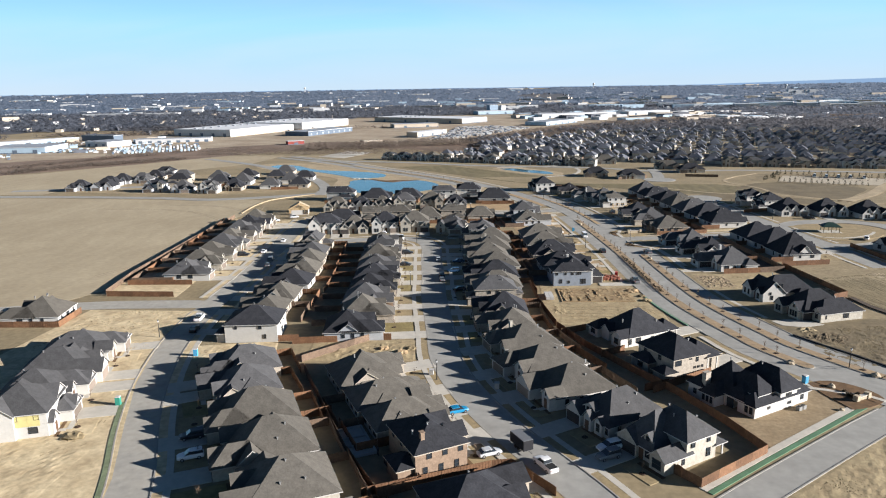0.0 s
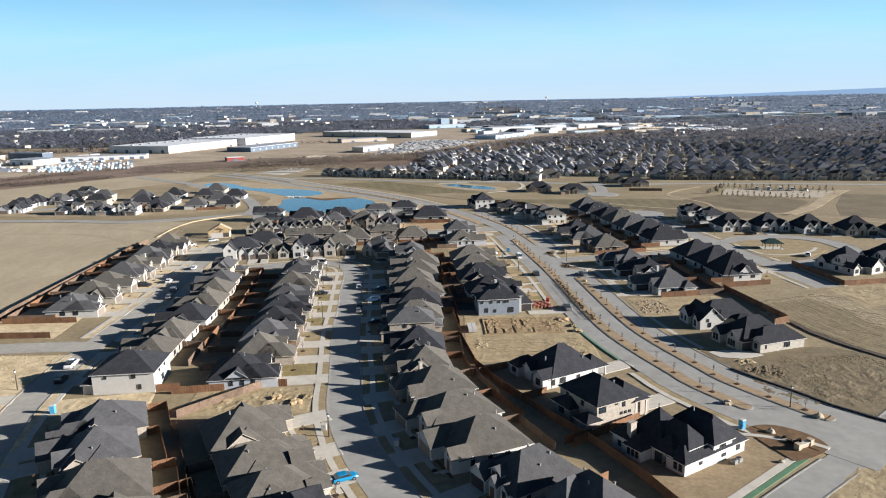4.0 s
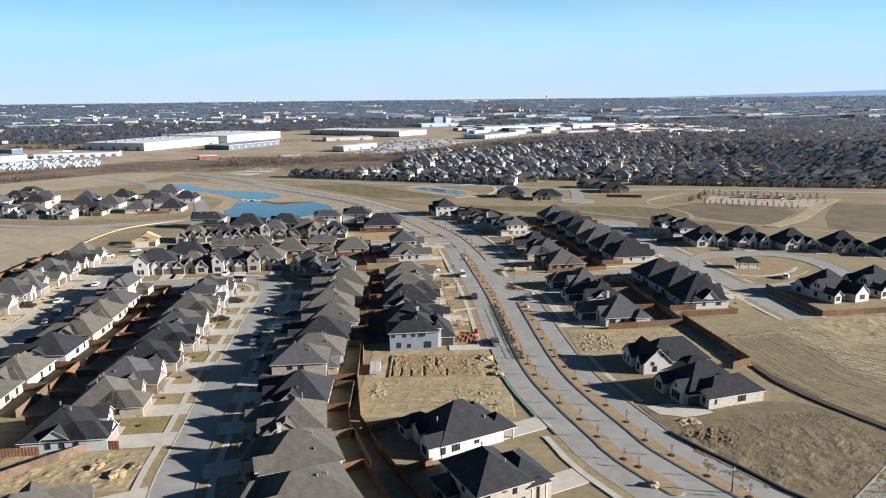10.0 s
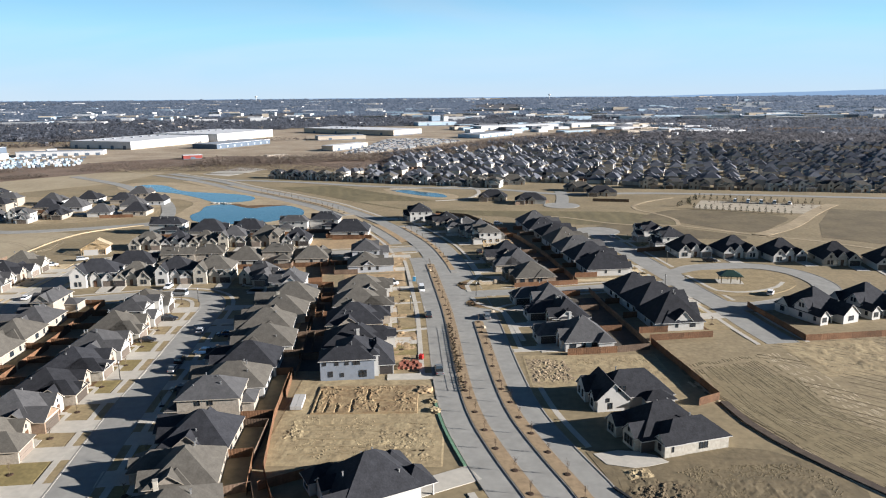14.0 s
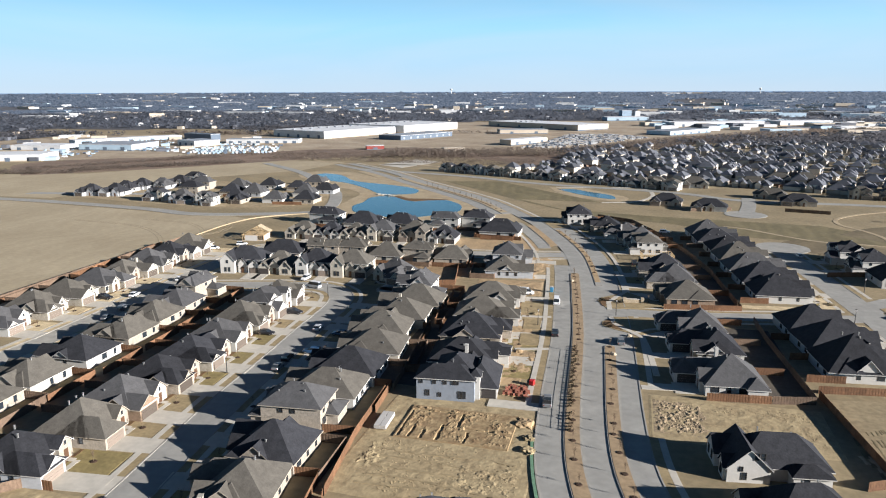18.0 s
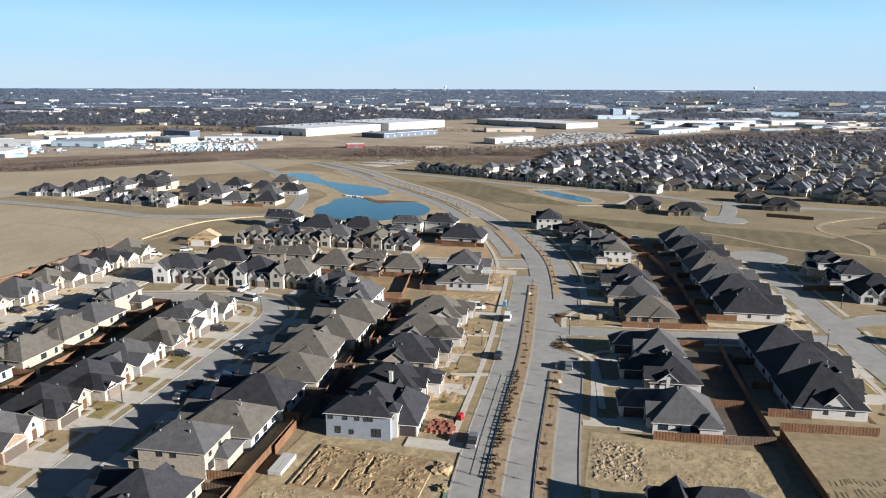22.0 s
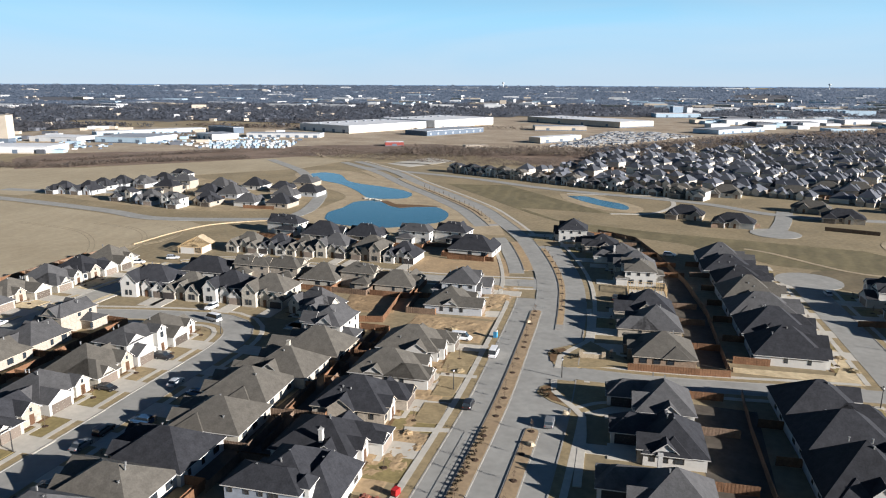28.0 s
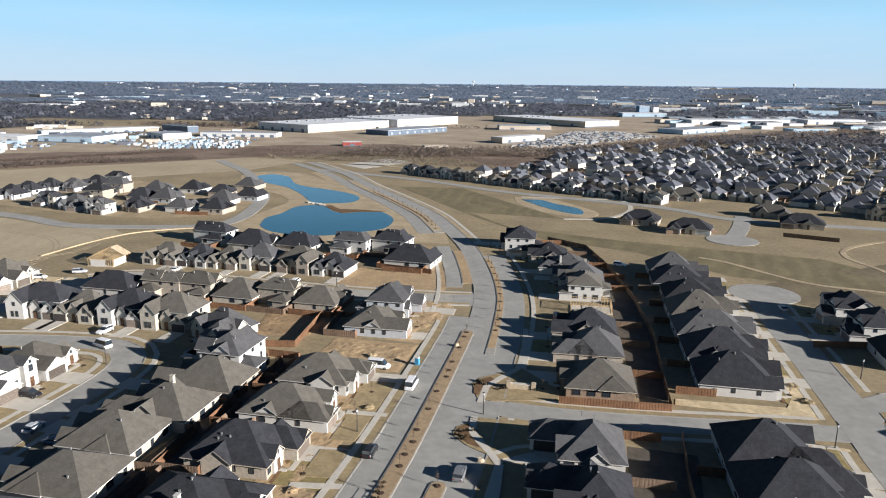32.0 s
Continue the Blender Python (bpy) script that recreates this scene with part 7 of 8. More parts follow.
belt([(-474, 520), (-430, 590), (-400, 640), (-380, 660)], 9, 700, (0.9, 1.8), (1.0, 2.6))
belt([(-230, 730), (-171, 740), (-100, 780), (-30, 790), (10, 860), (76, 990), (184, 1130), (331, 1300), (620, 1320), (1000, 1250)], 36, 11000, (1.6, 3.2), (3.2, 6.4))
belt([(-330, 690), (-250, 690), (-160, 690), (-80, 690), (-10, 680), (40, 700)], 34, 4200, (0.7, 1.5), (0.8, 2.0))
belt([(-420, 640), (-330, 730), (-200, 760), (-120, 745)], 22, 1500, (0.6, 1.3), (0.6, 1.5))
belt([(-700, 980), (-560, 985), (-500, 1010)], 16, 220, (3, 5), (4, 7))
belt([(-340, 1010), (-260, 1100), (-200, 1110)], 6, 60, (3, 4), (4, 6))
belt([(-610, 800), (-560, 810), (-520, 815)], 9, 60, (2.5, 4), (4, 6))
soup("tree_belt", V, F, [M_BRUSH], None, "brown leafless tree belts and brush along the creek", "trees")
# trees among the estate houses
V, F = [], []
for _ in range(7000):
    x, y = rng.uniform(-60, 900), rng.uniform(470, 990)
    if rng.random() > 0.10 + max(0, y - 640) / 420:
        continue
    if inside(x, y, ESTATE):
        crown(V, F, x, y, rng.uniform(1.5, 3.0), rng.uniform(3.5, 7))
soup("estate_trees", V, F, [M_BARE], None, "bare trees between the far houses", "trees")
# pale roofs showing between the far trees
V, F, MI = [], [], []


def slab(x, y, w, d, h, a=0.0, z=0.0, mi=0):
    k = len(V)
    c, s = math.cos(a), math.sin(a)
    for zz in (z, z + h):
        for u, t in ((-w, -d), (w, -d), (w, d), (-w, d)):
            V.append((x + u * c - t * s, y + u * s + t * c, zz))
    F.extend([(k, k + 1, k + 5, k + 4), (k + 1, k + 2, k + 6, k + 5), (k + 2, k + 3, k + 7, k + 6), (k + 3, k, k + 4, k + 7), (k + 4, k + 5, k + 6, k + 7)])
    MI.extend([mi] * 5)


for _ in range(1500):
    a, r = radians(rng.uniform(28, 152)), rng.uniform(1000, 4400)
    x, y = r * math.cos(a), 60 + r * math.sin(a)
    if any(inside(x, y, pg) for pg in OPEN):
        continue
    slab(x, y, rng.uniform(3, 6), rng.uniform(3, 6), rng.uniform(4, 6.5), rng.uniform(0, 3), rise(r), rng.choice((0, 1, 1, 2, 2, 2)))
for _ in range(260):
    a, r = radians(rng.uniform(30, 150)), rng.uniform(1900, 4550)
    w = rng.uniform(12, 60)
    slab(r * math.cos(a), 60 + r * math.sin(a), w, rng.uniform(8, 20), rng.uniform(5, 8), rng.uniform(-0.3, 0.3), rise(r), rng.choice((0, 0, 0, 1, 3)))
for _ in range(95):
    x, y = rng.uniform(30, 520), rng.uniform(1240, 1660)
    slab(x, y, rng.uniform(8, 28), rng.uniform(8, 14), rng.uniform(4, 7), 0.5 + rng.uniform(-0.1, 0.1), 0, rng.choice((0, 0, 3, 3, 1, 2)))
for _ in range(120):
    x, y = rng.uniform(-1300, 1400), rng.uniform(1850, 2800)
    slab(x, y, rng.uniform(8, 34), rng.uniform(6, 12), rng.uniform(8, 11), rng.uniform(-0.3, 0.3), rise(math.hypot(x, y - 60)), rng.choice((0, 0, 3, 1)))
for k in range(7):                                    # distribution halls on the far open ground
    slab(640 + 52 * k, 1885 + 26 * (k % 3), 30, 24, 9 + k % 3, -0.18, 1, (0, 3, 0)[k % 3])
for k in range(4):
    slab(925 + 42 * k, 1915 + 8 * (k % 2), 24, 20, 9, -0.18, 1, (3, 4)[k % 2])
for k in range(5):
    slab(1130 + 26 * k, 2900 + 10 * (k % 2), 12, 10, 13 + 4 * ((k * 2) % 3), 0, rise(2980) - 1, 0)
for _ in range(46):
    x, y = rng.uniform(-800, -480), rng.uniform(560, 900)
    slab(x, y, rng.uniform(3, 10), rng.uniform(3, 6), rng.uniform(3, 4.5), 0.45 + rng.uniform(-0.1, 0.1), 0, rng.choice((0, 3, 2, 1)))
soup("far_buildings", V, F, [M_WHITE, M_TANW, M_FARROOF, M_PALEBLUE, M_DARKW], MI, "scattered pale far roofs and sheds among trees", "buildings")
# scrap yard and vehicle yards
V, F, MI = [], [], []
YD = [(-103, 845), (-64, 862), (-21, 945), (34, 1070), (-21, 1128), (-80, 1108), (-88, 965)]
while len(F) < 5 * 1500:
    x, y = rng.uniform(-130, 40), rng.uniform(840, 1135)
    if inside(x, y, YD):
        slab(x, y, rng.uniform(1.6, 2.6), rng.uniform(0.9, 1.3), rng.uniform(1.3, 2.2), rng.choice((0.2, 1.7)), 0, rng.choice((0, 0, 1, 2, 3)))
soup("scrap_yard_cars", V, F, [M_WHITE, M_TANW, M_DARKW, M_FARROOF], MI, "dense rows of parked scrap cars", "cars")
V, F, MI = [], [], []
for jj in range(6):
    for ii in range(24):
        if rng.random() < 0.75:
            u, t = ii * 3.9, jj * 14.5
            slab(-432 + u * 0.9 - t * 0.42, 682 + u * 0.43 + t * 0.9, rng.uniform(1.0, 1.3), rng.uniform(2.0, 3.8), rng.uniform(1.8, 2.8), 0.45 + rng.uniform(-.08, .08), 0, rng.choice((0, 0, 2, 2, 1)))
for _ in range(210):
    a = rng.choice(((-640, 700), (-560, 640), (-690, 640), (-600, 830), (-450, 810), (-500, 720)))
    slab(a[0] + rng.gauss(0, 26), a[1] + rng.gauss(0, 16), rng.uniform(1.6, 2.6), rng.uniform(0.9, 1.2), rng.uniform(1.2, 2.2), 0.4 + rng.choice((0, 1.57)), 0, rng.choice((0, 2, 1)))
soup("trailer_rows", V, F, [M_WHITE, M_DARKW, M_PALEBLUE], MI, "rows of parked white and pale blue trailers", "trailers")


def hall(corner, along, length, depth, h, wall, roof, doors=0, label="", name="warehouse", docks=0, skylights=0):
    """A flat-roofed hall: corner, direction of its front, length along it, depth to the left of it; docks along its right end wall."""
    top = new(name)
    lo, hi = min(0, depth), max(0, depth)
    bm = bmesh.new()
    box(bm, 0, length, lo, hi, -0.3, h)
    part("wall", bm, wall, top)
    bm = bmesh.new()
    box(bm, -0.3, length + 0.3, lo - 0.3, hi + 0.3, h + 0.01, h + 0.35)
    part("parapet", bm, M_WHITE if wall is not M_TANW else M_TANW, top)
    bm = bmesh.new()
    box(bm, 0.6, length - 0.6, lo + 0.6, hi - 0.6, h + 0.36, h + 0.5)
    part("roof", bm, roof, top)
    bm = bmesh.new()
    box(bm, -0.06, length + 0.06, lo - 0.06, hi + 0.06, 0, h * 0.16)
    part("wall_base", bm, M_TANW if wall is M_WHITE else M_DARKW, top)
    for i in range(doors):
        bm = bmesh.new()
        c = length * (i + 0.5) / doors
        box(bm, c - 2.4, c + 2.4, lo - 0.15, lo + 0.1, 0, min(h * 0.62, 5))
        part("loading_door", bm, M_DARKW, top)
    for i in range(docks):
        bm = bmesh.new()
        c = lo + (hi - lo) * (i + 0.5) / docks
        box(bm, length - 0.1, length + 0.15, c - 1.6, c + 1.6, 1.0, 4.0)
        part("dock_door", bm, M_GREYROOF, top)
    for i in range(skylights):
        bm = bmesh.new()
        c = lo + (hi - lo) * (i + 0.5) / skylights
        box(bm, length * 0.3, length * 0.3 + 4, c - 1.5, c + 1.5, h + 0.51, h + 1.6)
        part("roof_unit", bm, M_GREYROOF, top)
    tagged(top, label, "warehouse", "far warehouses")
    top.matrix_basis = pose(corner[0], corner[1], 0, 0, 0, along)
    return top


hall((-495, 965), -18, 103, 158, 10, M_WHITE, M_WHITEROOF, 5, "huge white flat-roofed warehouse with dark loading doors", docks=14, skylights=9)
hall((-444, 1118), -18, 116, 150, 11.5, M_WHITE, M_WHITEROOF, 0, "tall white rear wing of the huge warehouse", docks=12, skylights=8)
hall((-322, 951), -22, 41, 112, 6, M_DARKW, M_GREYROOF, 2, "long low grey warehouse with a pale roof", docks=8)
hall((-268, 783), 30, 20, 11, 4.2, mat("red_shop_wall", (0.26, 0.060, 0.048)), M_WHITE, 1, "small red metal shop building", "shop")
hall((-174, 779), 35, 24, 12, 4, M_TANW, M_TANW, 2, "small tan block building", "shop")
hall((-258, 1335), -33.6, 215, 80, 9, M_TANW, M_WHITEROOF, 4, "long tan warehouse with a white roof", skylights=6)
hall((-185, 1105), 20, 75, 34, 6, M_TANW, M_GREYROOF, 2, "grey warehouse with a pale roof")
hall((-122, 885), 61, 72, 18, 6.5, M_TANW, M_WHITEROOF, 3, "long cream shed beside the scrap yard")
hall((-481, 824), 17, 93, 22, 5, M_WHITE, M_GREYROOF, 8, "low white building with blue-grey doors")
hall((-525, 785), -25, 42, 34, 6.5, M_WHITE, M_GREYROOF, 3, "pale box-shaped works building with a grey roof")
hall((-589, 883), -17, 58, 16, 8, M_DARKW, M_DARKW, 2, "dark blue flat works building")
hall((-586, 690), 8, 66, 56, 6.5, M_PALEBLUE, M_GREYROOF, 3, "grey metal shed with a pale roof")
hall((-598, 545), 24, 82, 42, 6, M_WHITE, M_WHITEROOF, 4, "white metal shed with doors")
hall((-662, 668), 10, 62, 36, 5.5, M_WHITE, M_WHITEROOF, 3, "white metal shed by the tracks")
hall((-657, 757), 62, 140, 22, 5, M_PALEBLUE, M_WHITEROOF, 5, "long white industrial shed")
hall((-678, 641), 20, 13, 13, 30, M_TANW, M_TANW, 0, "tall cream grain elevator tower", "tower")
hall((31, 1149), 58, 115, -40, 6, M_PALEBLUE, M_GREYROOF, 5, "long blue-grey industrial hall")
hall((74, 1379), 28, 180, 46, 8, M_WHITE, M_WHITEROOF, 5, "white flat-roofed industrial hall")
hall((262, 1478), 28, 110, 40, 8, M_WHITE, M_WHITEROOF, 3, "white flat-roofed industrial hall")
hall((-60, 1600), 20, 90, 40, 8, M_PALEBLUE, M_WHITEROOF, 2, "pale blue flat-roofed industrial hall")
hall((-34, 1690), 25, 22, 20, 20, mat("blue_grey_silo", (0.28, 0.36, 0.44)), M_WHITE, 0, "tall blue-grey plant tower", "tower")
hall((-6, 1700), 25, 12, 14, 18, M_WHITE, M_WHITE, 0, "tall white silo block", "tower")
hall((-1140, 1480), 40, 34, 26, 12, M_TANW, M_TANW, 0, "tan domed hall among trees", "hall")


def water_tower(x, y, s):
    top = new("water_tower")
    bm = bmesh.new()
    bmesh.ops.create_cone(bm, cap_ends=True, segments=12, radius1=2.5 * s, radius2=2.0 * s, depth=30 * s, matrix=Matrix.Translation((0, 0, 15 * s)))
    part("shaft", bm, M_WHITE, top)
    bm = bmesh.new()
    bmesh.ops.create_uvsphere(bm, u_segments=14, v_segments=8, radius=8 * s, matrix=Matrix.Translation((0, 0, 34 * s)) @ Matrix.Diagonal((1, 1, 0.75, 1)))
    part("tank", bm, M_WHITE, top)
    tagged(top, "white water tower standing over far trees", "water tower", "water towers")
    top.matrix_basis = pose(x, y, rise(math.hypot(x, y)) - 3)


water_tower(1290, 3300, 0.8)
water_tower(560, 4300, 0.9)
water_tower(-1180, 4200, 0.9)


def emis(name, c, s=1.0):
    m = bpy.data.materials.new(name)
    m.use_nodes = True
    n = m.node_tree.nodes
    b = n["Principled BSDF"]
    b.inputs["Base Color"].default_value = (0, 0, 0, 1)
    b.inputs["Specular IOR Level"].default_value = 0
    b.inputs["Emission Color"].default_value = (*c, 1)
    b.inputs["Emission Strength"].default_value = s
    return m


# added horizon strip whose blue emission stands in for far haze
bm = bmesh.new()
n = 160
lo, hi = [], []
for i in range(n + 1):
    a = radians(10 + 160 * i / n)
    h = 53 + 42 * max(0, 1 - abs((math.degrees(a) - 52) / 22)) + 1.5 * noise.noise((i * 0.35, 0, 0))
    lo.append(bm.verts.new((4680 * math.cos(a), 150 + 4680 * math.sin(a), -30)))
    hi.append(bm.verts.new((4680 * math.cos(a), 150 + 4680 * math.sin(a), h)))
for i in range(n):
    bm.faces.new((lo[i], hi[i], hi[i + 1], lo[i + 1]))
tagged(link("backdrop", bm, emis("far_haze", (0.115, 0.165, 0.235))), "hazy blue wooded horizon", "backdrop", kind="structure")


# ---------------------------------------------------------------- vehicles
M_TYRE = mat("black_tyre", (0.02, 0.02, 0.02), vary=0.1)
M_RIM = mat("alloy_rim", (0.45, 0.45, 0.46), vary=0.1, rough=0.35, metal=0.8)
M_LAMP = mat("clear_lamp", (0.6, 0.6, 0.6), vary=0.05, rough=0.2)
M_TAIL = mat("red_tail_lamp", (0.25, 0.02, 0.02), vary=0.05, rough=0.25)
PAINT = {k: mat(k + "_car_paint", c, vary=0.04, rough=0.3, spec=0.5) for k, c in (("white", (0.75, 0.75, 0.74)), ("black", (0.02, 0.02, 0.023)), ("grey", (0.16, 0.165, 0.17)), ("blue", (0.03, 0.07, 0.14)), ("turquoise", (0.012, 0.19, 0.37)), ("silver", (0.45, 0.46, 0.47)), ("red", (0.26, 0.03, 0.03)))}


def loft(bm, sections, caps=True):
    """Skin through rings of (x, [(y, z), ...])."""
    rings = [[bm.verts.new((x, y, z)) for y, z in ring] for x, ring in sections]
    n = len(rings[0])
    for a, b in zip(rings, rings[1:]):
        for i in range(n):
            bm.faces.new((a[i], a[(i + 1) % n], b[(i + 1) % n], b[i]))
    if caps:
        bm.faces.new(rings[0][::-1])
        bm.faces.new(rings[-1])


def hull(w, z0, z1, r=0.12):
    h = w / 2
    return [(-h + r, z0), (h - r, z0), (h, z0 + r), (h, z1 - r * 2), (h - r, z1), (-h + r, z1), (-h, z1 - r * 2), (-h, z0 + r)]


CARS = {}


def car(kind, colour, x, y, heading, label=""):
    if kind not in CARS:
        L, W, H, hood, c0, c1 = {"sedan": (4.7, 1.84, 1.45, 0.92, -1.9, 0.95), "suv": (4.8, 1.95, 1.75, 1.08, -2.25, 0.85), "pickup": (5.8, 2.0, 1.88, 1.15, -0.75, 1.25), "van": (5.6, 2.05, 2.3, 1.15, -2.7, 1.75)}[kind]
        top = new("pickup_truck" if kind == "pickup" else "van" if kind == "van" else "car")
        f = L / 2
        bm = bmesh.new()
        loft(bm, [(-f, hull(W * 0.86, 0.45, hood * 0.9)), (-f + 0.2, hull(W, 0.28, hood)), (c0, hull(W, 0.25, hood)), (c1 + 0.3, hull(W, 0.25, hood)), (f - 0.5, hull(W * 0.97, 0.27, hood * 0.9)), (f, hull(W * 0.8, 0.4, hood * 0.72))])
        part("body", bm, PAINT["white"], top)
        bm = bmesh.new()
        loft(bm, [(c0, hull(W * 0.92, hood - 0.05, hood + 0.05, 0.02)), (c0 + (0.15 if kind != "sedan" else 0.6), hull(W * 0.82, hood - 0.04, H - 0.06, 0.08)), (c1 - 0.7, hull(W * 0.82, hood - 0.04, H - 0.06, 0.08)), (c1 + 0.15, hull(W * 0.9, hood - 0.05, hood + 0.05, 0.02))])
        part("cabin_glass", bm, M_GLASS, top, "dark cabin windows")
        bm = bmesh.new()
        a, b = c0 + (0.2 if kind != "sedan" else 0.65), c1 - 0.72
        loft(bm, [(a - 0.1, hull(W * 0.76, H - 0.09, H - 0.03, 0.02)), (a + 0.2, hull(W * 0.8, H - 0.1, H, 0.03)), (b - 0.2, hull(W * 0.8, H - 0.1, H, 0.03)), (b + 0.1, hull(W * 0.76, H - 0.09, H - 0.03, 0.02))])
        part("cabin_roof", bm, PAINT["white"], top)
        if kind == "pickup":
            bm = bmesh.new()
            box(bm, -f + 0.25, c0 - 0.1, -W / 2 + 0.15, W / 2 - 0.15, hood - 0.02, hood + 0.012)
            part("truck_bed", bm, M_TYRE, top, "dark lined truck bed")
        for sx in (-1, 1):
            for sy in (-1, 1):
                bm = bmesh.new()
                mm = Matrix.Translation((sx * f * 0.62, sy * (W / 2 - 0.1), 0.34)) @ Matrix.Rotation(math.pi / 2, 4, "X")
                bmesh.ops.create_cone(bm, cap_ends=True, segments=14, radius1=0.34, radius2=0.34, depth=0.24, matrix=mm)
                wh = part("wheel", bm, M_TYRE, top)
                bm = bmesh.new()
                bmesh.ops.create_cone(bm, cap_ends=True, segments=10, radius1=0.21, radius2=0.19, depth=0.26, matrix=mm)
                part("rim", bm, M_RIM, wh, "alloy rim")
            for sx2 in (1,):
                bm = bmesh.new()
                box(bm, f - 0.18, f - 0.04, sx * W * 0.33 - 0.2, sx * W * 0.33 + 0.2, hood * 0.62, hood * 0.72)
                part("headlight", bm, M_LAMP, top)
                bm = bmesh.new()
                box(bm, -f - 0.01, -f + 0.1, sx * W * 0.36 - 0.12, sx * W * 0.36 + 0.12, hood * 0.65, hood * 0.8)
                part("tail_light", bm, M_TAIL, top)
        CARS[kind] = ob = top
    else:
        ob = copy_thing(CARS[kind], Matrix())
    ob.matrix_basis = pose(x, y, 0.105, 0, 0, heading)
    for o in ob.children:
        if o.name.split(".")[0] in ("body", "cabin_roof"):
            o.material_slots[0].link = "OBJECT"
            o.material_slots[0].material = PAINT[colour]
    tagged(ob, label or f"{colour} {'pickup truck' if kind == 'pickup' else kind} parked on pale concrete", "van" if kind == "van" else "truck" if kind == "pickup" else "car", "parked vehicles")


for c in (("suv", "black", -52, 225.5, 5), ("sedan", "black", -50.5, 206.7, 5), ("sedan", "silver", -38.6, 214.8, 97), ("sedan", "blue", -30.5, 212, 186), ("suv", "black", -35.4, 191.8, 97), ("sedan", "grey", -34.8, 186, 97), ("van", "white", -60, 253.2, 170), ("suv", "white", -67.5, 261.5, 270),
          ("van", "white", 22.9, 259, 97), ("suv", "black", 26.7, 229.5, 97), ("pickup", "grey", 31.4, 185.5, 97), ("pickup", "white", -7, 64.6, 120), ("sedan", "turquoise", -23.8, 85.2, 26), ("suv", "white", 5.2, 71.6, 206), ("suv", "grey", 4.6, 68.4, 206), ("sedan", "silver", -17, 68.4, 26),
          ("suv", "white", -72, 64.5, 205), ("suv", "black", -75, 72, 205), ("pickup", "white", -103.5, 142, 97), ("suv", "black", -100.6, 132, 97), ("suv", "black", -119, 221.3, 5), ("sedan", "white", -112.4, 227, 97), ("sedan", "grey", -103.4, 205, 97), ("suv", "grey", -105.2, 214, 97),
          ("suv", "white", -129, 294.6, 20), ("sedan", "black", -28.2, 174, 186), ("suv", "blue", -31.6, 197.5, 186), ("sedan", "red", 60.5, 209.5, 190), ("sedan", "white", -110.5, 248, 97), ("suv", "grey", 44.5, 228, 97), ("van", "white", 11.6, 266, 8), ("suv", "white", 56, 385, 0), ("suv", "black", 44.5, 318, 100), ("sedan", "silver", 108, 350, 100), ("suv", "white", 141, 254, 60), ("sedan", "white", 152, 249, 60), ("pickup", "black", 137, 301, 350), ("van", "white", 214, 457, 70), ("van", "white", 221, 454.5, 70), ("van", "white", 228, 452, 70), ("pickup", "white", 236, 449.5, 70), ("van", "white", 207, 459.5, 70), ("sedan", "white", -93, 320, 100), ("suv", "white", -45, 322, 100), ("suv", "silver", -122, 305, 30)):
    car(*c)

# black box trailer behind the white pickup
top = new("box_trailer")
bm = bmesh.new()
box(bm, -2.4, 2.4, -1.05, 1.05, 0.55, 2.5)
part("trailer_body", bm, PAINT["black"], top)
bm = bmesh.new()
box(bm, -2.35, 2.35, -1.0, 1.0, 2.51, 2.58)
part("trailer_roof", bm, PAINT["grey"], top)
for sx in (-0.5, 0.5):
    for sy in (-1, 1):
        bm = bmesh.new()
        bmesh.ops.create_cone(bm, cap_ends=True, segments=12, radius1=0.36, radius2=0.36, depth=0.22, matrix=Matrix.Translation((sx, sy * 1.0, 0.36)) @ Matrix.Rotation(math.pi / 2, 4, "X"))
        part("wheel", bm, M_TYRE, top)
bm = bmesh.new()
box(bm, 2.4, 3.6, -0.06, 0.06, 0.5, 0.62)
part("tow_bar", bm, M_VENT, top)
tagged(top, "black enclosed box trailer behind a truck", "trailer")
top.matrix_basis = pose(-11, 71.4, 0.1, 0, 0, -60)

# ---------------------------------------------------------------- saplings, lamps, small site things
M_WOOD = mat("raw_pine_framing", (0.55, 0.40, 0.22), vary=0.2, scale=0.5, fine=40)
M_BARK = mat("young_bark", (0.16, 0.12, 0.085), vary=0.3, scale=0.3, fine=60)
M_TWIG = mat("bare_twigs", (0.17, 0.12, 0.08), vary=0.3, scale=0.4, fine=40)


def sapling(seed, h=3.2, evergreen=False):
    r = random.Random(seed)
    top = new("sapling")
    bm = bmesh.new()
    rings = []
    for k in range(5):
        z, q = h * 0.8 * k / 4, 0.04 * (1 - 0.17 * k)
        ox, oy = r.uniform(-.04, .04) * k, r.uniform(-.04, .04) * k
        rings.append([bm.verts.new((ox + q * math.cos(a * math.pi / 3), oy + q * math.sin(a * math.pi / 3), z)) for a in range(6)])
    for a, b in zip(rings, rings[1:]):
        for i in range(6):
            bm.faces.new((a[i], a[(i + 1) % 6], b[(i + 1) % 6], b[i]))
    part("trunk", bm, M_BARK, top)
    bm = bmesh.new()
    for k in range(46):
        z = h * r.uniform(0.38, 0.85)
        a, ln = r.uniform(0, 6.28), h * r.uniform(0.14, 0.30)
        d = Vector((math.cos(a), math.sin(a), r.uniform(0.5, 1.3))).normalized()
        s = Vector((-d.y, d.x, 0)).normalized() * 0.016
        p = Vector((0, 0, z))
        q = p + d * ln
        t = Vector((0, 0, 0.016))
        faces(bm, [p + s, p - s, p + t, q], [(0, 1, 3), (1, 2, 3), (2, 0, 3)])
        for _ in range(3):
            c = p + d * ln * r.uniform(0.4, 1.0)
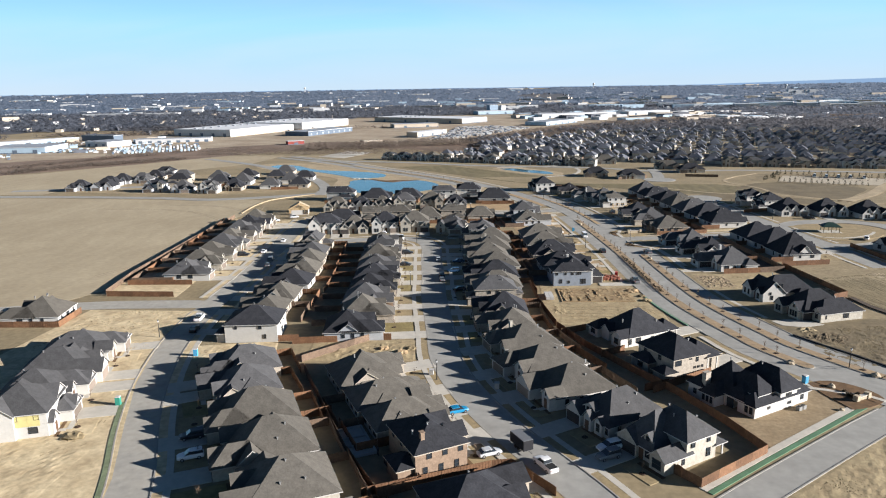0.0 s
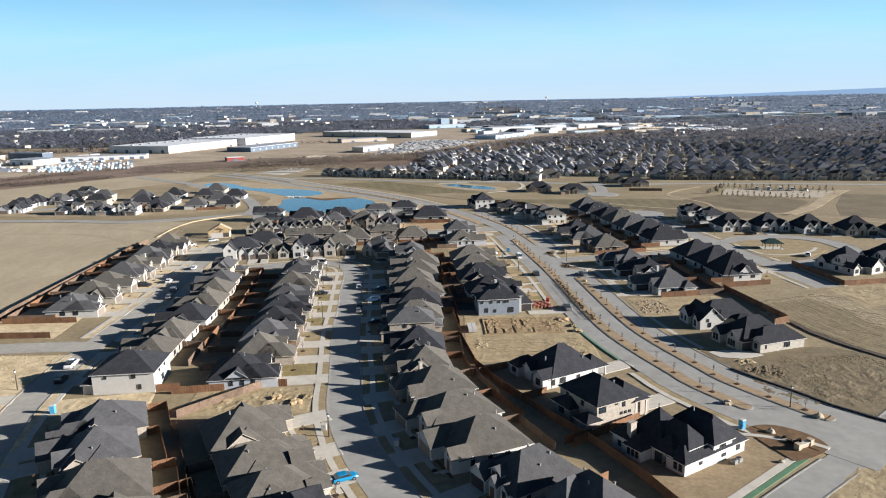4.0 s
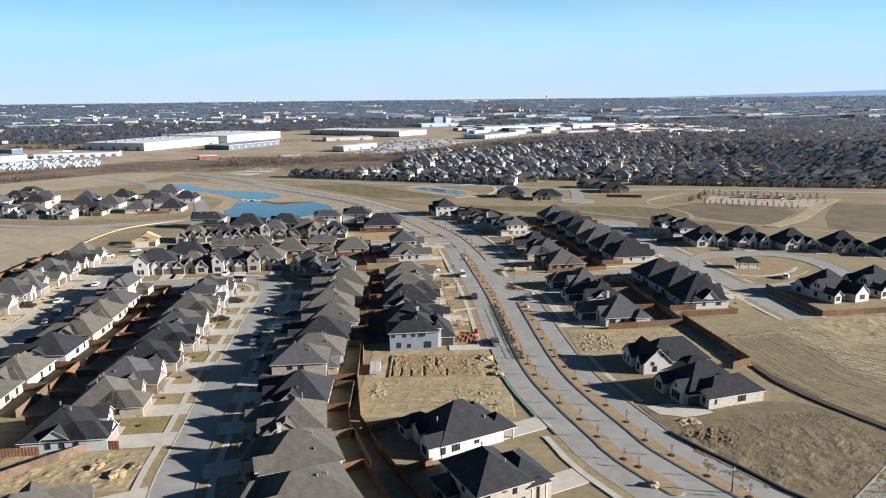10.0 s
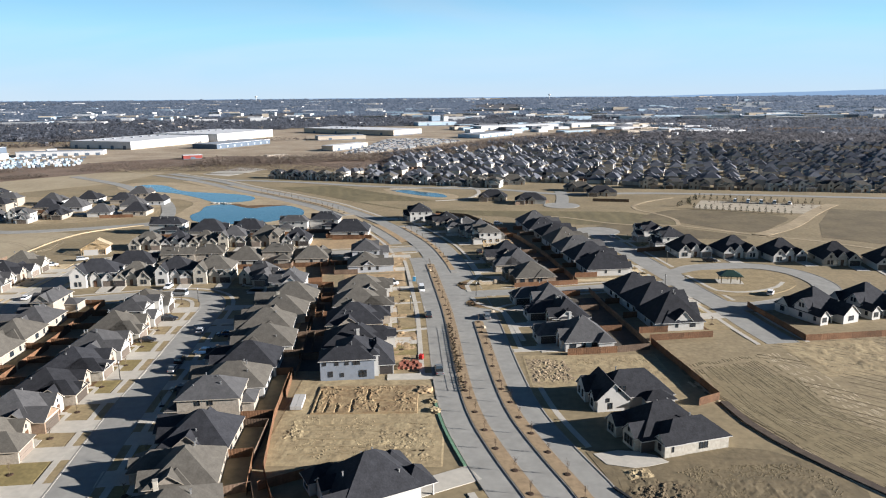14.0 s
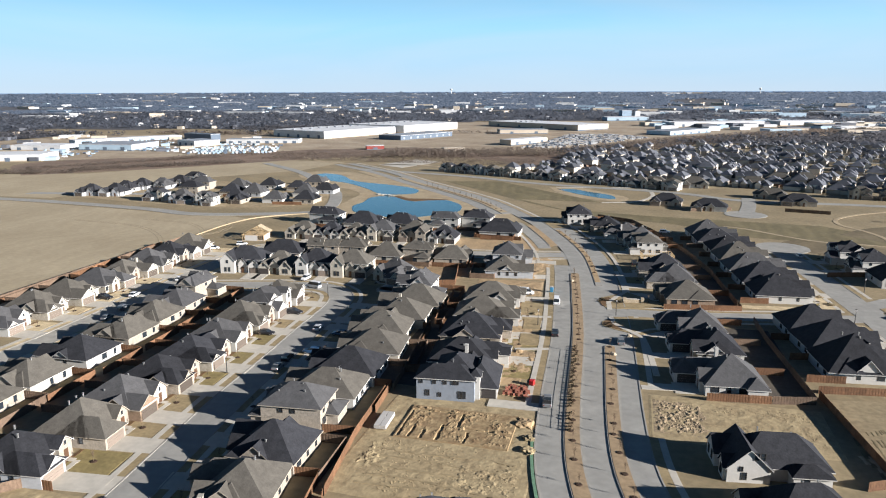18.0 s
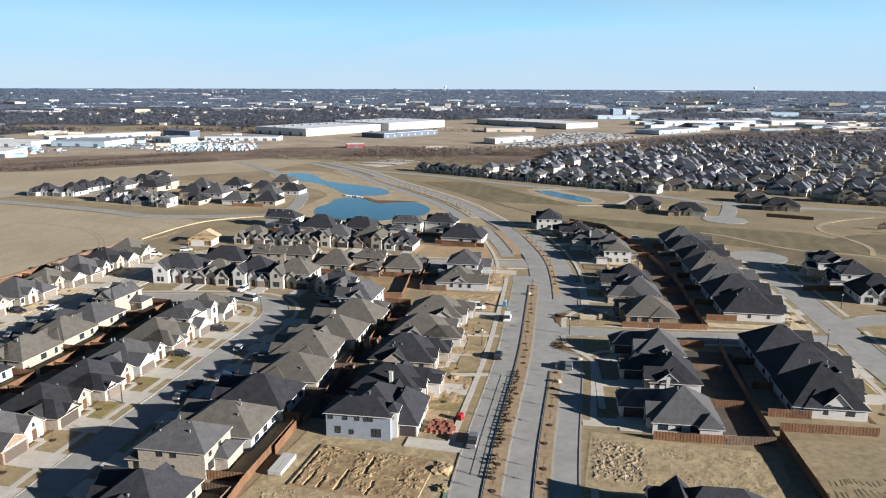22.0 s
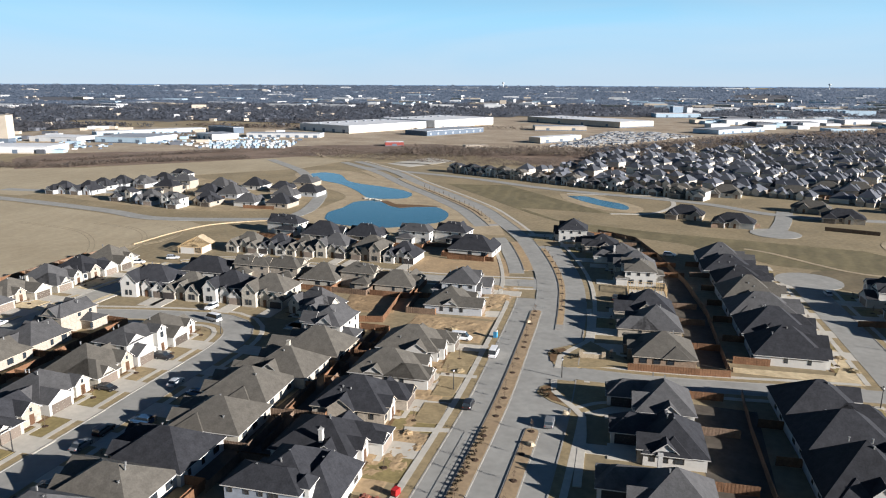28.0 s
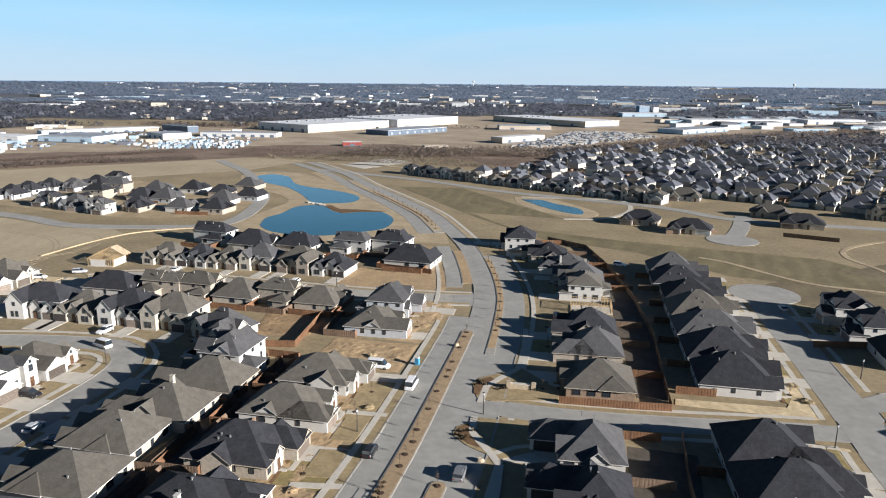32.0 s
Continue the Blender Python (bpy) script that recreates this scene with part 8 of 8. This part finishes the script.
            e = c + Vector((r.uniform(-1, 1), r.uniform(-1, 1), r.uniform(0.1, 1))) * h * 0.07
            faces(bm, [c + s, c - s, c + t, e], [(0, 1, 3), (1, 2, 3), (2, 0, 3)])
    part("crown", bm, M_TWIG, top)
    bm = bmesh.new()
    bmesh.ops.create_cone(bm, cap_ends=True, segments=14, radius1=0.68, radius2=0.5, depth=0.14, matrix=Matrix.Translation((0, 0, 0.06)))
    part("mulch_ring", bm, M_DISC, top, "dark mulch ring")
    return tagged(top, "young bare tree in a dark mulch ring", "tree", "young street trees")


protos = [sapling(k, 2.1 + 0.25 * k) for k in range(4)]
rs = random.Random(77)
spots = []
for off, gap, south, north in ((1.7, 4.6, 117, 299), (10.05, 5.2, 103, 224)):
    acc = 0.0
    for k in range(1, len(BL) - 1):
        acc += (BL[k + 1] - BL[k]).length
        if acc > gap and south < BL[k].y < north:
            acc = 0
            q = BL[k] + nB[k] * (off + rs.uniform(-0.4, 0.4))
            spots.append((q.x, q.y, 0.28))
for off, y0, y1, z in ((1.1, 300, 378, 0.27), (-10.0, 424, 520, 0.29)):
    for k, (q, n) in enumerate(zip(CE, sides(CE))):
        if y0 < q.y < y1 and k % 2 == 0:
            spots.append((q.x + n.x * off, q.y + n.y * off, z))
spots += [(v.x, v.y, 0.09) for v in YARD]
for k in range(26):
    u = k % 13
    spots.append((192 + u * 4.6, 462 - u * 1.55 - (k // 13) * 9, 0.1))
for k, (x, y, z) in enumerate(spots):
    ob = protos[k] if k < 4 else copy_thing(protos[k % 4], Matrix())
    ob.matrix_basis = pose(x, y, z, 0, 0, rs.uniform(0, 360))


def lamp(x, y):
    top = new("street_lamp")
    bm = bmesh.new()
    bmesh.ops.create_cone(bm, cap_ends=True, segments=8, radius1=0.14, radius2=0.07, depth=4.4, matrix=Matrix.Translation((0, 0, 2.2)))
    part("pole", bm, M_FRAME, top)
    bm = bmesh.new()
    bmesh.ops.create_cone(bm, cap_ends=True, segments=8, radius1=0.14, radius2=0.24, depth=0.5, matrix=Matrix.Translation((0, 0, 4.65)))
    part("lantern", bm, M_LAMP, top, "frosted lantern")
    bm = bmesh.new()
    bmesh.ops.create_cone(bm, cap_ends=True, segments=8, radius1=0.3, radius2=0.03, depth=0.25, matrix=Matrix.Translation((0, 0, 5.03)))
    part("cap", bm, M_FRAME, top)
    tagged(top, "black post lamp with a lantern head", "street lamp", "street lamps")
    top.matrix_basis = pose(x, y, 0)


for x, y in ((67.3, 112.4), (-29.5, 101.6), (-50.4, 244.8), (-45.2, 180), (20.8, 236), (-108.5, 127), (41.8, 251.8), (119.5, 300), (-30, 323), (108, 262)):
    lamp(x, y)

M_TOILET = {"blue": mat("blue_plastic", (0.08, 0.32, 0.55)), "green": mat("green_plastic", (0.05, 0.30, 0.22))}


def toilet(x, y, c, rz):
    top = new("portable_toilet")
    bm = bmesh.new()
    box(bm, -0.58, 0.58, -0.58, 0.58, 0, 2.1)
    part("cabin", bm, M_TOILET[c], top)
    bm = bmesh.new()
    loft(bm, [(-0.62, [(-0.62, 2.11), (0.62, 2.11), (0.45, 2.3), (-0.45, 2.3)]), (0.62, [(-0.62, 2.11), (0.62, 2.11), (0.45, 2.3), (-0.45, 2.3)])])
    part("roof", bm, M_TRIM, top, "white domed roof")
    bm = bmesh.new()
    box(bm, -0.4, 0.4, -0.62, -0.585, 0.15, 1.95)
    part("door", bm, M_TOILET[c], top)
    tagged(top, f"{c} plastic portable toilet on a building site", "toilet", "portable toilets")
    top.matrix_basis = pose(x, y, 0.1, 0, 0, rz) @ Matrix.Scale(0.85, 4)


for t in ((19.5, 271, "blue", 90), (-97.5, 85.6, "green", 100), (-92.5, 114, "blue", 190), (53.4, 103.2, "blue", 30)):
    toilet(*t)

M_STONE = mat("tan_limestone", (0.45, 0.37, 0.26), vary=0.3, scale=0.5, fine=30, bump=0.03)


def rock(x, y, s, seed):
    bm = bmesh.new()
    bmesh.ops.create_icosphere(bm, subdivisions=2, radius=s)
    for v in bm.verts:
        v.co *= 1 + 0.35 * noise.noise(v.co * 1.3 / s + Vector((seed, 0, 0)))
        v.co.z = max(v.co.z * 0.9, -0.2)
    ob = tagged(link("boulder", bm, M_STONE), "tan limestone landscape boulder on the median", "boulder", "landscape boulders")
    ob.matrix_basis = pose(x, y, 0.15)


for k, (x, y, s) in enumerate(((55, 114.6, 1.0), (71, 107.6, 1.0), (43.2, 218.5, 0.9), (46.5, 234, 0.8), (58.3, 101.2, 0.9), (55.2, 89.8, 0.5), (24.5, 286, 0.8))):
    rock(x, y, s, k * 3.1)


for k in range(9):
    bm = bmesh.new()
    bmesh.ops.create_icosphere(bm, subdivisions=2, radius=1.1 + 0.3 * math.sin(k * 2.3))
    for v in bm.verts:
        v.co *= 1 + 0.4 * noise.noise(v.co * 1.1 + Vector((k * 5.0, 0, 0)))
        v.co.z = max(v.co.z * 0.6, -0.2)
    ob = tagged(link("weir_stone", bm, M_WALK), "pale stone of the weir between the ponds", "stone", "weir stones")
    ob.matrix_basis = pose(-123 + k * 1.6, 463.4 - k * 0.55 + 0.4 * math.cos(k * 3), 0.12)


def stone_wall(x, y, L, h, rz, label):
    top = new("entry_wall")
    bm = bmesh.new()
    box(bm, -L / 2, L / 2, -0.35, 0.35, -0.2, h)
    part("stone_face", bm, M_STONE, top)
    bm = bmesh.new()
    box(bm, -L / 2 - 0.1, L / 2 + 0.1, -0.45, 0.45, h + 0.005, h + 0.15)
    part("coping", bm, M_WALK, top, "pale stone coping")
    for s in (-1, 1):
        bm = bmesh.new()
        box(bm, s * L / 2 - 0.5, s * L / 2 + 0.5, -0.55, 0.55, -0.2, h + 0.5)
        part("pillar", bm, M_STONE, top)
    tagged(top, label, "wall", "estate entry walls")
    top.matrix_basis = pose(x, y, 0.1, 0, 0, rz)


stone_wall(46.3, 266.4, 5.5, 1.2, 10, "low limestone estate entry wall with pillars")
stone_wall(61.8, 95.2, 3.6, 0.8, 30, "low limestone wall at the estate corner")
# lumber and block stacks
top = new("lumber_stack")
for i in range(2):
    for j in range(2):
        bm = bmesh.new()
        box(bm, -1.25 + j * 1.28, -1.25 + j * 1.28 + 1.2, -3.2, 3.2, 0.12 + i * 0.42, 0.5 + i * 0.42)
        part("timber_pack", bm, M_TRIM, top)
tagged(top, "stack of wrapped white building timber on dirt", "timber stack")
top.matrix_basis = pose(0.9, 167, 0.15, 0, 0, 4)
M_REDP = mat("red_clay_brick", (0.34, 0.13, 0.085), vary=0.25, scale=0.5, fine=30)
for k in range(14):
    ob = new("brick_pallet")
    bm = bmesh.new()
    box(bm, -0.55, 0.55, -0.5, 0.5, 0.0, 0.12)
    part("pallet", bm, M_WOOD, ob, "raw wooden pallet")
    for q in range(2):
        bm = bmesh.new()
        box(bm, -0.5 + q * 0.51, -0.5 + q * 0.51 + 0.49, -0.48, 0.48, 0.125, 0.8 + 0.2 * ((k + q) % 2))
        part("brick_cube", bm, M_REDP, ob)
    tagged(ob, "strapped cubes of red brick on a pallet", "brick pallet", "brick pallets")
    ob.matrix_basis = pose(21.6 + (k % 5) * 1.15 + 0.25 * (k // 5), 187.4 + (k // 5) * 1.7, 0.1, 0, 0, 9 + (k * 37) % 11)
top = new("site_tank")
bm = bmesh.new()
box(bm, -0.7, 0.7, -0.5, 0.5, 0.15, 1.2)
part("tank", bm, mat("red_plastic", (0.55, 0.03, 0.03), rough=0.4), top)
bm = bmesh.new()
box(bm, -0.8, 0.8, -0.55, 0.55, 0.0, 0.14)
part("skid", bm, M_FRAME, top)
tagged(top, "bright red site tank on a dark skid", "tank")
top.matrix_basis = pose(26.5, 194.2, 0.1, 0, 0, 80)


def rail_fence(pts, h, label, m):
    """Low barrier of posts and two rails along a line."""
    top = new("barrier")
    ln = curve(pts, 2.4)
    for a, b in zip(ln, ln[1:]):
        L = (b - a).length
        bm = bmesh.new()
        box(bm, -0.035, 0.035, -0.035, 0.035, -0.1, h)
        ob = part("post", bm, m, top)
        ob.matrix_basis = pose(a.x, a.y, 0.25)
        for z in (h * 0.35, h * 0.9):
            bm = bmesh.new()
            box(bm, 0.036, L - 0.036, -0.02, 0.02, z - 0.025, z + 0.025)
            ob = part("rail", bm, m, top)
            ob.matrix_basis = pose(a.x, a.y, 0.25, 0, 0, math.degrees(math.atan2(b.y - a.y, b.x - a.x)))
    return tagged(top, label, "barrier")


rail_fence([tuple(q + n * 0.35) for q, n in zip(BL, nB) if 172 < q.y < 221][::2], 0.85, "low dark metal barrier along the planted median", M_FRAME)
M_SHRUB = mat("winter_shrub", (0.13, 0.10, 0.06), vary=0.4, scale=0.5, fine=40)


def shrub(seed):
    r = random.Random(seed)
    bm = bmesh.new()
    for k in range(60):
        a, b = r.uniform(0, 6.28), r.uniform(0.2, 1.0)
        d = Vector((math.cos(a) * (1 - b * 0.5), math.sin(a) * (1 - b * 0.5), b)).normalized() * r.uniform(0.4, 0.75)
        s = Vector((-d.y, d.x, 0)).normalized() * r.uniform(0.05, 0.11)
        p = d * 0.25
        faces(bm, [p, d * 0.7 + s, d, d * 0.7 - s], [(0, 1, 2), (0, 2, 3)])
    return link("shrub", bm, M_SHRUB)


rs2 = random.Random(12)
spots = []
for q, n in zip(BL, nB):
    if 172 < q.y < 221:
        for k in range(3):
            p = q + n * rs2.uniform(0.7, 1.3)
            spots.append((p.x, p.y + 1.4 * k, 0.28))
for cx, cy, n in ((37.5, 266, 7), (40.5, 242, 7), (60.5, 97.5, 16), (43.5, 266.3, 6)):
    for k in range(n):
        spots.append((cx + rs2.uniform(-1.6, 1.6), cy + rs2.uniform(-2.2, 2.2), 0.2))
for k, (x, y, z) in enumerate(spots):
    ob = shrub(k) if k < 3 else new("shrub", bpy.data.objects["shrub" if k % 3 == 0 else "shrub.001" if k % 3 == 1 else "shrub.002"].data)
    tagged(ob, "low brown winter shrub in a mulch bed", "shrub", "shrubs")
    ob.matrix_basis = pose(x, y, z, 0, 0, rs2.uniform(0, 360))
# bushy evergreens round the gravel lot
M_EVERGREEN = mat("dull_evergreen", (0.075, 0.072, 0.038), vary=0.4, scale=1.0, fine=30)


def bush(seed, h):
    r = random.Random(seed)
    top = new("evergreen_bush")
    bm = bmesh.new()
    bmesh.ops.create_cone(bm, cap_ends=False, segments=5, radius1=0.10, radius2=0.05, depth=h * 0.5, matrix=Matrix.Translation((0, 0, h * 0.25)))
    part("trunk", bm, M_BARK, top)
    bm = bmesh.new()
    for k in range(110):
        v = r.random()
        a, q = r.uniform(0, 6.283), h * 0.36 * (1 - 0.85 * v) * r.uniform(0.5, 1.0)
        c = Vector((q * math.cos(a), q * math.sin(a), h * (0.12 + 0.85 * v)))
        d = Vector((math.cos(a), math.sin(a), r.uniform(-0.2, 0.8))) * h * 0.10
        e = Vector((-math.sin(a), math.cos(a), r.uniform(-0.4, 0.4))) * h * 0.06
        faces(bm, [c - d * 0.4 + e, c - d * 0.4 - e, c + d], [(0, 1, 2)])
    part("crown", bm, M_EVERGREEN, top)
    return tagged(top, "dull green bushy evergreen at the edge of a gravel lot", "bush", "evergreens round the gravel lot")


bushes = [bush(300 + k, 2.6 + 0.5 * k) for k in range(3)]
rb = random.Random(8)
spots = [(168 + 24 * k / 13 + rb.uniform(-2.5, 2.5), 441 + 37 * k / 13 + rb.uniform(-2, 2)) for k in range(14)]
spots += [(174 + 46 * k / 16, 435.5 - 23 * k / 16 + rb.uniform(-0.5, 0.5)) for k in range(17)]
spots += [(193 + 61 * k / 17, 474 - 24.5 * k / 17 + rb.uniform(-0.5, 0.5)) for k in range(18)]
for k, (x, y) in enumerate(spots):
    ob = bushes[k] if k < 3 else copy_thing(bushes[k % 3], Matrix())
    ob.matrix_basis = pose(x, y, 0.02, 0, 0, rb.uniform(0, 360))
# builders' heaps: brush and soil piles
for k, (x, y, s) in enumerate(((28.8, 174.6, 1.9), (30.4, 168.6, 1.2), (31.0, 164, 1.5), (-40, 118, 1.6), (-38, 121, 1.2), (7, 272, 1.3), (12, 268, 1.0), (-99, 71.5, 1.8), (18.5, 246, 1.2), (19.5, 214, 1.0), (106, 282, 1.4), (104, 290, 1.2), (-45, 120.5, 1.3))):
    bm = bmesh.new()
    bmesh.ops.create_icosphere(bm, subdivisions=3, radius=s)
    for v in bm.verts:
        v.co *= 1 + 0.5 * noise.fractal(v.co * 1.6 / s + Vector((k * 7.0, 0, 0)), 0.8, 2, 4)
        v.co.z = max(v.co.z * 0.42, -0.15)
    ob = tagged(link("dirt_mound", bm, M_SOIL if k % 3 == 0 else M_WEED if k % 3 == 1 else M_DIRT), "rough heap of soil and brush", "heap", "builders' heaps")
    ob.matrix_basis = pose(x, y, 0.1)
# white concrete formwork behind a house
top = new("formwork")
for a in ((-5.6, 5.6, -2.9, -2.6), (-5.6, 5.6, 2.6, 2.9), (-5.6, -5.3, -2.59, 2.59), (5.3, 5.6, -2.59, 2.59), (-1.5, -1.25, -2.59, 2.59), (1.8, 2.05, -2.59, 2.59)):
    bm = bmesh.new()
    box(bm, *a, 0, 0.6)
    part("form_wall", bm, M_TRIM, top)
bm = bmesh.new()
box(bm, -5.25, 5.25, -2.55, 2.55, 0, 0.25)
part("slab", bm, M_WALK, top)
tagged(top, "white formwork walls of a new back-yard structure", "formwork")
top.matrix_basis = pose(-42.8, 71.8, 0, 0, 0, -63.7)
# white bins by the street
for x, y in ((-31.0, 104.5), (-15.6, 97.6)):
    top = new("rubbish_bin")
    bm = bmesh.new()
    loft(bm, [(-0.5, [(-0.45, 0), (0.45, 0), (0.55, 1.2), (-0.55, 1.2)]), (0.5, [(-0.45, 0), (0.45, 0), (0.55, 1.2), (-0.55, 1.2)])])
    part("bin_body", bm, M_TRIM, top)
    bm = bmesh.new()
    box(bm, -0.58, 0.58, -0.6, 0.6, 1.205, 1.3)
    part("lid", bm, M_TRIM, top)
    tagged(top, "white site bin beside the street", "bin", "site bins")
    top.matrix_basis = pose(x, y, 0.15)

# park pavilion
M_GREEN = mat("green_metal_roof", (0.022, 0.048, 0.040), rough=0.5)
top = new("pavilion")
bm = bmesh.new()
hip(bm, -3.6, 3.6, -2.6, 2.6, 2.9, 0.55)
part("roof", bm, [M_GREEN, M_GREEN], top)
for sx in (-1, 0, 1):
    for sy in (-1, 1):
        bm = bmesh.new()
        box(bm, sx * 3.2 - 0.14, sx * 3.2 + 0.14, sy * 2.2 - 0.14, sy * 2.2 + 0.14, 0, 2.8)
        part("post", bm, M_STONE, top)
bm = bmesh.new()
box(bm, -4.4, 4.4, -3.2, 3.2, -0.1, 0.06)
part("floor_slab", bm, M_WALK, top)
tagged(top, "open park pavilion with a green hipped roof", "pavilion")
top.matrix_basis = pose(133.2, 270, 0.17, 0, 0, -8)

# timber frames of unfinished houses


def framing(x, y, rz, w, d, h, roofed, label):
    top = new("unfinished_house")
    for nm, (ax, ay, bx, by) in (("a", (-w / 2, -d / 2, w / 2, -d / 2)), ("b", (w / 2, -d / 2, w / 2, d / 2)), ("c", (w / 2, d / 2, -w / 2, d / 2)), ("d", (-w / 2, d / 2, -w / 2, -d / 2))):
        L = math.hypot(bx - ax, by - ay)
        bm = bmesh.new()
        n = int(L / 0.8)
        for i in range(n):
            u = 0.1 + (L - 0.2) * i / (n - 1)
            box(bm, u - 0.05, u + 0.05, -0.06, 0.06, 0.1, h - 0.1)
        box(bm, 0.07, L - 0.07, -0.06, 0.06, 0, 0.095)
        box(bm, 0.07, L - 0.07, -0.06, 0.06, h - 0.095, h)
        ob = part("stud_wall", bm, M_WOOD, top)
        ob.matrix_basis = pose(ax, ay, 0, 0, 0, math.degrees(math.atan2(by - ay, bx - ax)))
    if roofed:
        for i in range(int(d / 1.2) + 1):
            yy = -d / 2 + i * 1.2
            bm = bmesh.new()
            r = w / 2 * 0.58
            for s in (-1, 1):
                faces(bm, [(s * (w / 2 + 0.4), yy, h), (s * (w / 2 + 0.4), yy + 0.08, h), (0, yy + 0.08, h + r), (0, yy, h + r), (s * (w / 2 + 0.4), yy, h + 0.2), (s * (w / 2 + 0.4), yy + 0.08, h + 0.2), (0, yy + 0.08, h + r + 0.2), (0, yy, h + r + 0.2)], [(0, 1, 2, 3), (4, 5, 6, 7), (0, 3, 7, 4), (1, 2, 6, 5), (0, 1, 5, 4)])
            box(bm, -w / 2 - 0.3, w / 2 + 0.3, yy, yy + 0.08, h + 0.01, h + 0.15)
            part("roof_truss", bm, M_WOOD, top)
        M_OSB = mat("tan_sheathing_board", (0.46, 0.37, 0.245), vary=0.25, scale=1.2, fine=20)
        r = w / 2 * 0.58
        for s, share in ((-1, 0.35), (1, 0.6)):           # boards nailed over the trusses, one slope still part open
            u0, u1 = 0.04, w / 2 + 0.4
            ya, yb = -d / 2 + share * d, d / 2 + 0.15
            bm = bmesh.new()
            for zz in (0.21, 0.25):
                for u, v in ((u0, ya), (u1, ya), (u1, yb), (u0, yb)):
                    bm.verts.new((s * u, v, h + r * (1 - u / u1) + zz))
            bm.verts.ensure_lookup_table()
            for q in ((0, 1, 2, 3), (4, 5, 6, 7), (0, 1, 5, 4), (1, 2, 6, 5), (2, 3, 7, 6), (3, 0, 4, 7)):
                bm.faces.new([bm.verts[i] for i in q])
            bmesh.ops.recalc_face_normals(bm, faces=bm.faces)
            part("roof_sheathing", bm, M_OSB, top, "tan roof sheathing boards")
        for name, x0, x1, y0, y1 in (("wall_wrap", -w / 2 + 1.2, w / 2 - 3.0, -d / 2 - 0.1, -d / 2 - 0.065), ("wall_wrap", w / 2 + 0.065, w / 2 + 0.1, -d / 2 + 0.5, d / 2 - 3)):
            bm = bmesh.new()
            box(bm, x0, x1, y0, y1, 0.05, h - 0.1)
            part(name, bm, M_TRIM, top, "white house wrap over the studs")
    bm = bmesh.new()
    box(bm, -w / 2 - 0.3, w / 2 + 0.3, -d / 2 - 0.3, d / 2 + 0.3, -0.2, 0.02)
    part("foundation", bm, M_WALK, top, "pale concrete foundation")
    tagged(top, label, "house frame", "unfinished houses")
    top.matrix_basis = pose(x, y, 0.1, 0, 0, rz)


framing(-123.5, 320.0, 12, 10, 11, 2.5, True, "raw pine frame of an unfinished house under tan roof sheathing")
framing(53, 329, 10, 12, 7, 2.7, False, "low raw pine wall frames on a foundation")
# silt barrier and green matting
la = [q for q in ROADLINES[0][1] if 38 < q.y < 92]
bm = bmesh.new()
ribbon(bm, la, -5.1, -4.15, -0.2, 0.14)
tagged(link("erosion_mat", bm, mat("faded_green_matting", (0.20, 0.235, 0.135), vary=0.3, scale=2, fine=12)), "faded green erosion matting along the kerb", "matting", kind="structure")
bm = bmesh.new()
ribbon(bm, curve([(20, 57.4), (35.3, 70.2), (56, 87), (66, 95)]), -1.1, -0.1, -0.2, 0.12)
tagged(link("erosion_mat", bm, mat("green_erosion_mat", (0.11, 0.21, 0.12))), "green erosion matting beside the road", "matting", kind="structure")
bm = bmesh.new()
ribbon(bm, curve([(20, 57.4), (35.3, 70.2), (56, 87), (64, 93.5)]), -2.8, -1.3, -0.2, 0.1)
tagged(link("sidewalk", bm, M_WALK), "pale concrete sidewalk beside the road", "sidewalk", kind="structure")

# outdoor air-conditioning units beside the corner house
for k in range(2):
    top = new("ac_unit")
    bm = bmesh.new()
    box(bm, -0.45, 0.45, -0.45, 0.45, 0.05, 0.85)
    part("casing", bm, M_VENT, top)
    bm = bmesh.new()
    bmesh.ops.create_cone(bm, cap_ends=True, segments=14, radius1=0.38, radius2=0.34, depth=0.08, matrix=Matrix.Translation((0, 0, 0.895)))
    part("fan_grille", bm, M_FRAME, top)
    tagged(top, "grey metal air-conditioning unit beside the house", "air conditioner", "air-conditioning units")
    top.matrix_basis = pose(46.6 + 1.1 * k, 89.6 + 0.7 * k, 0.02, 0, 0, 30)
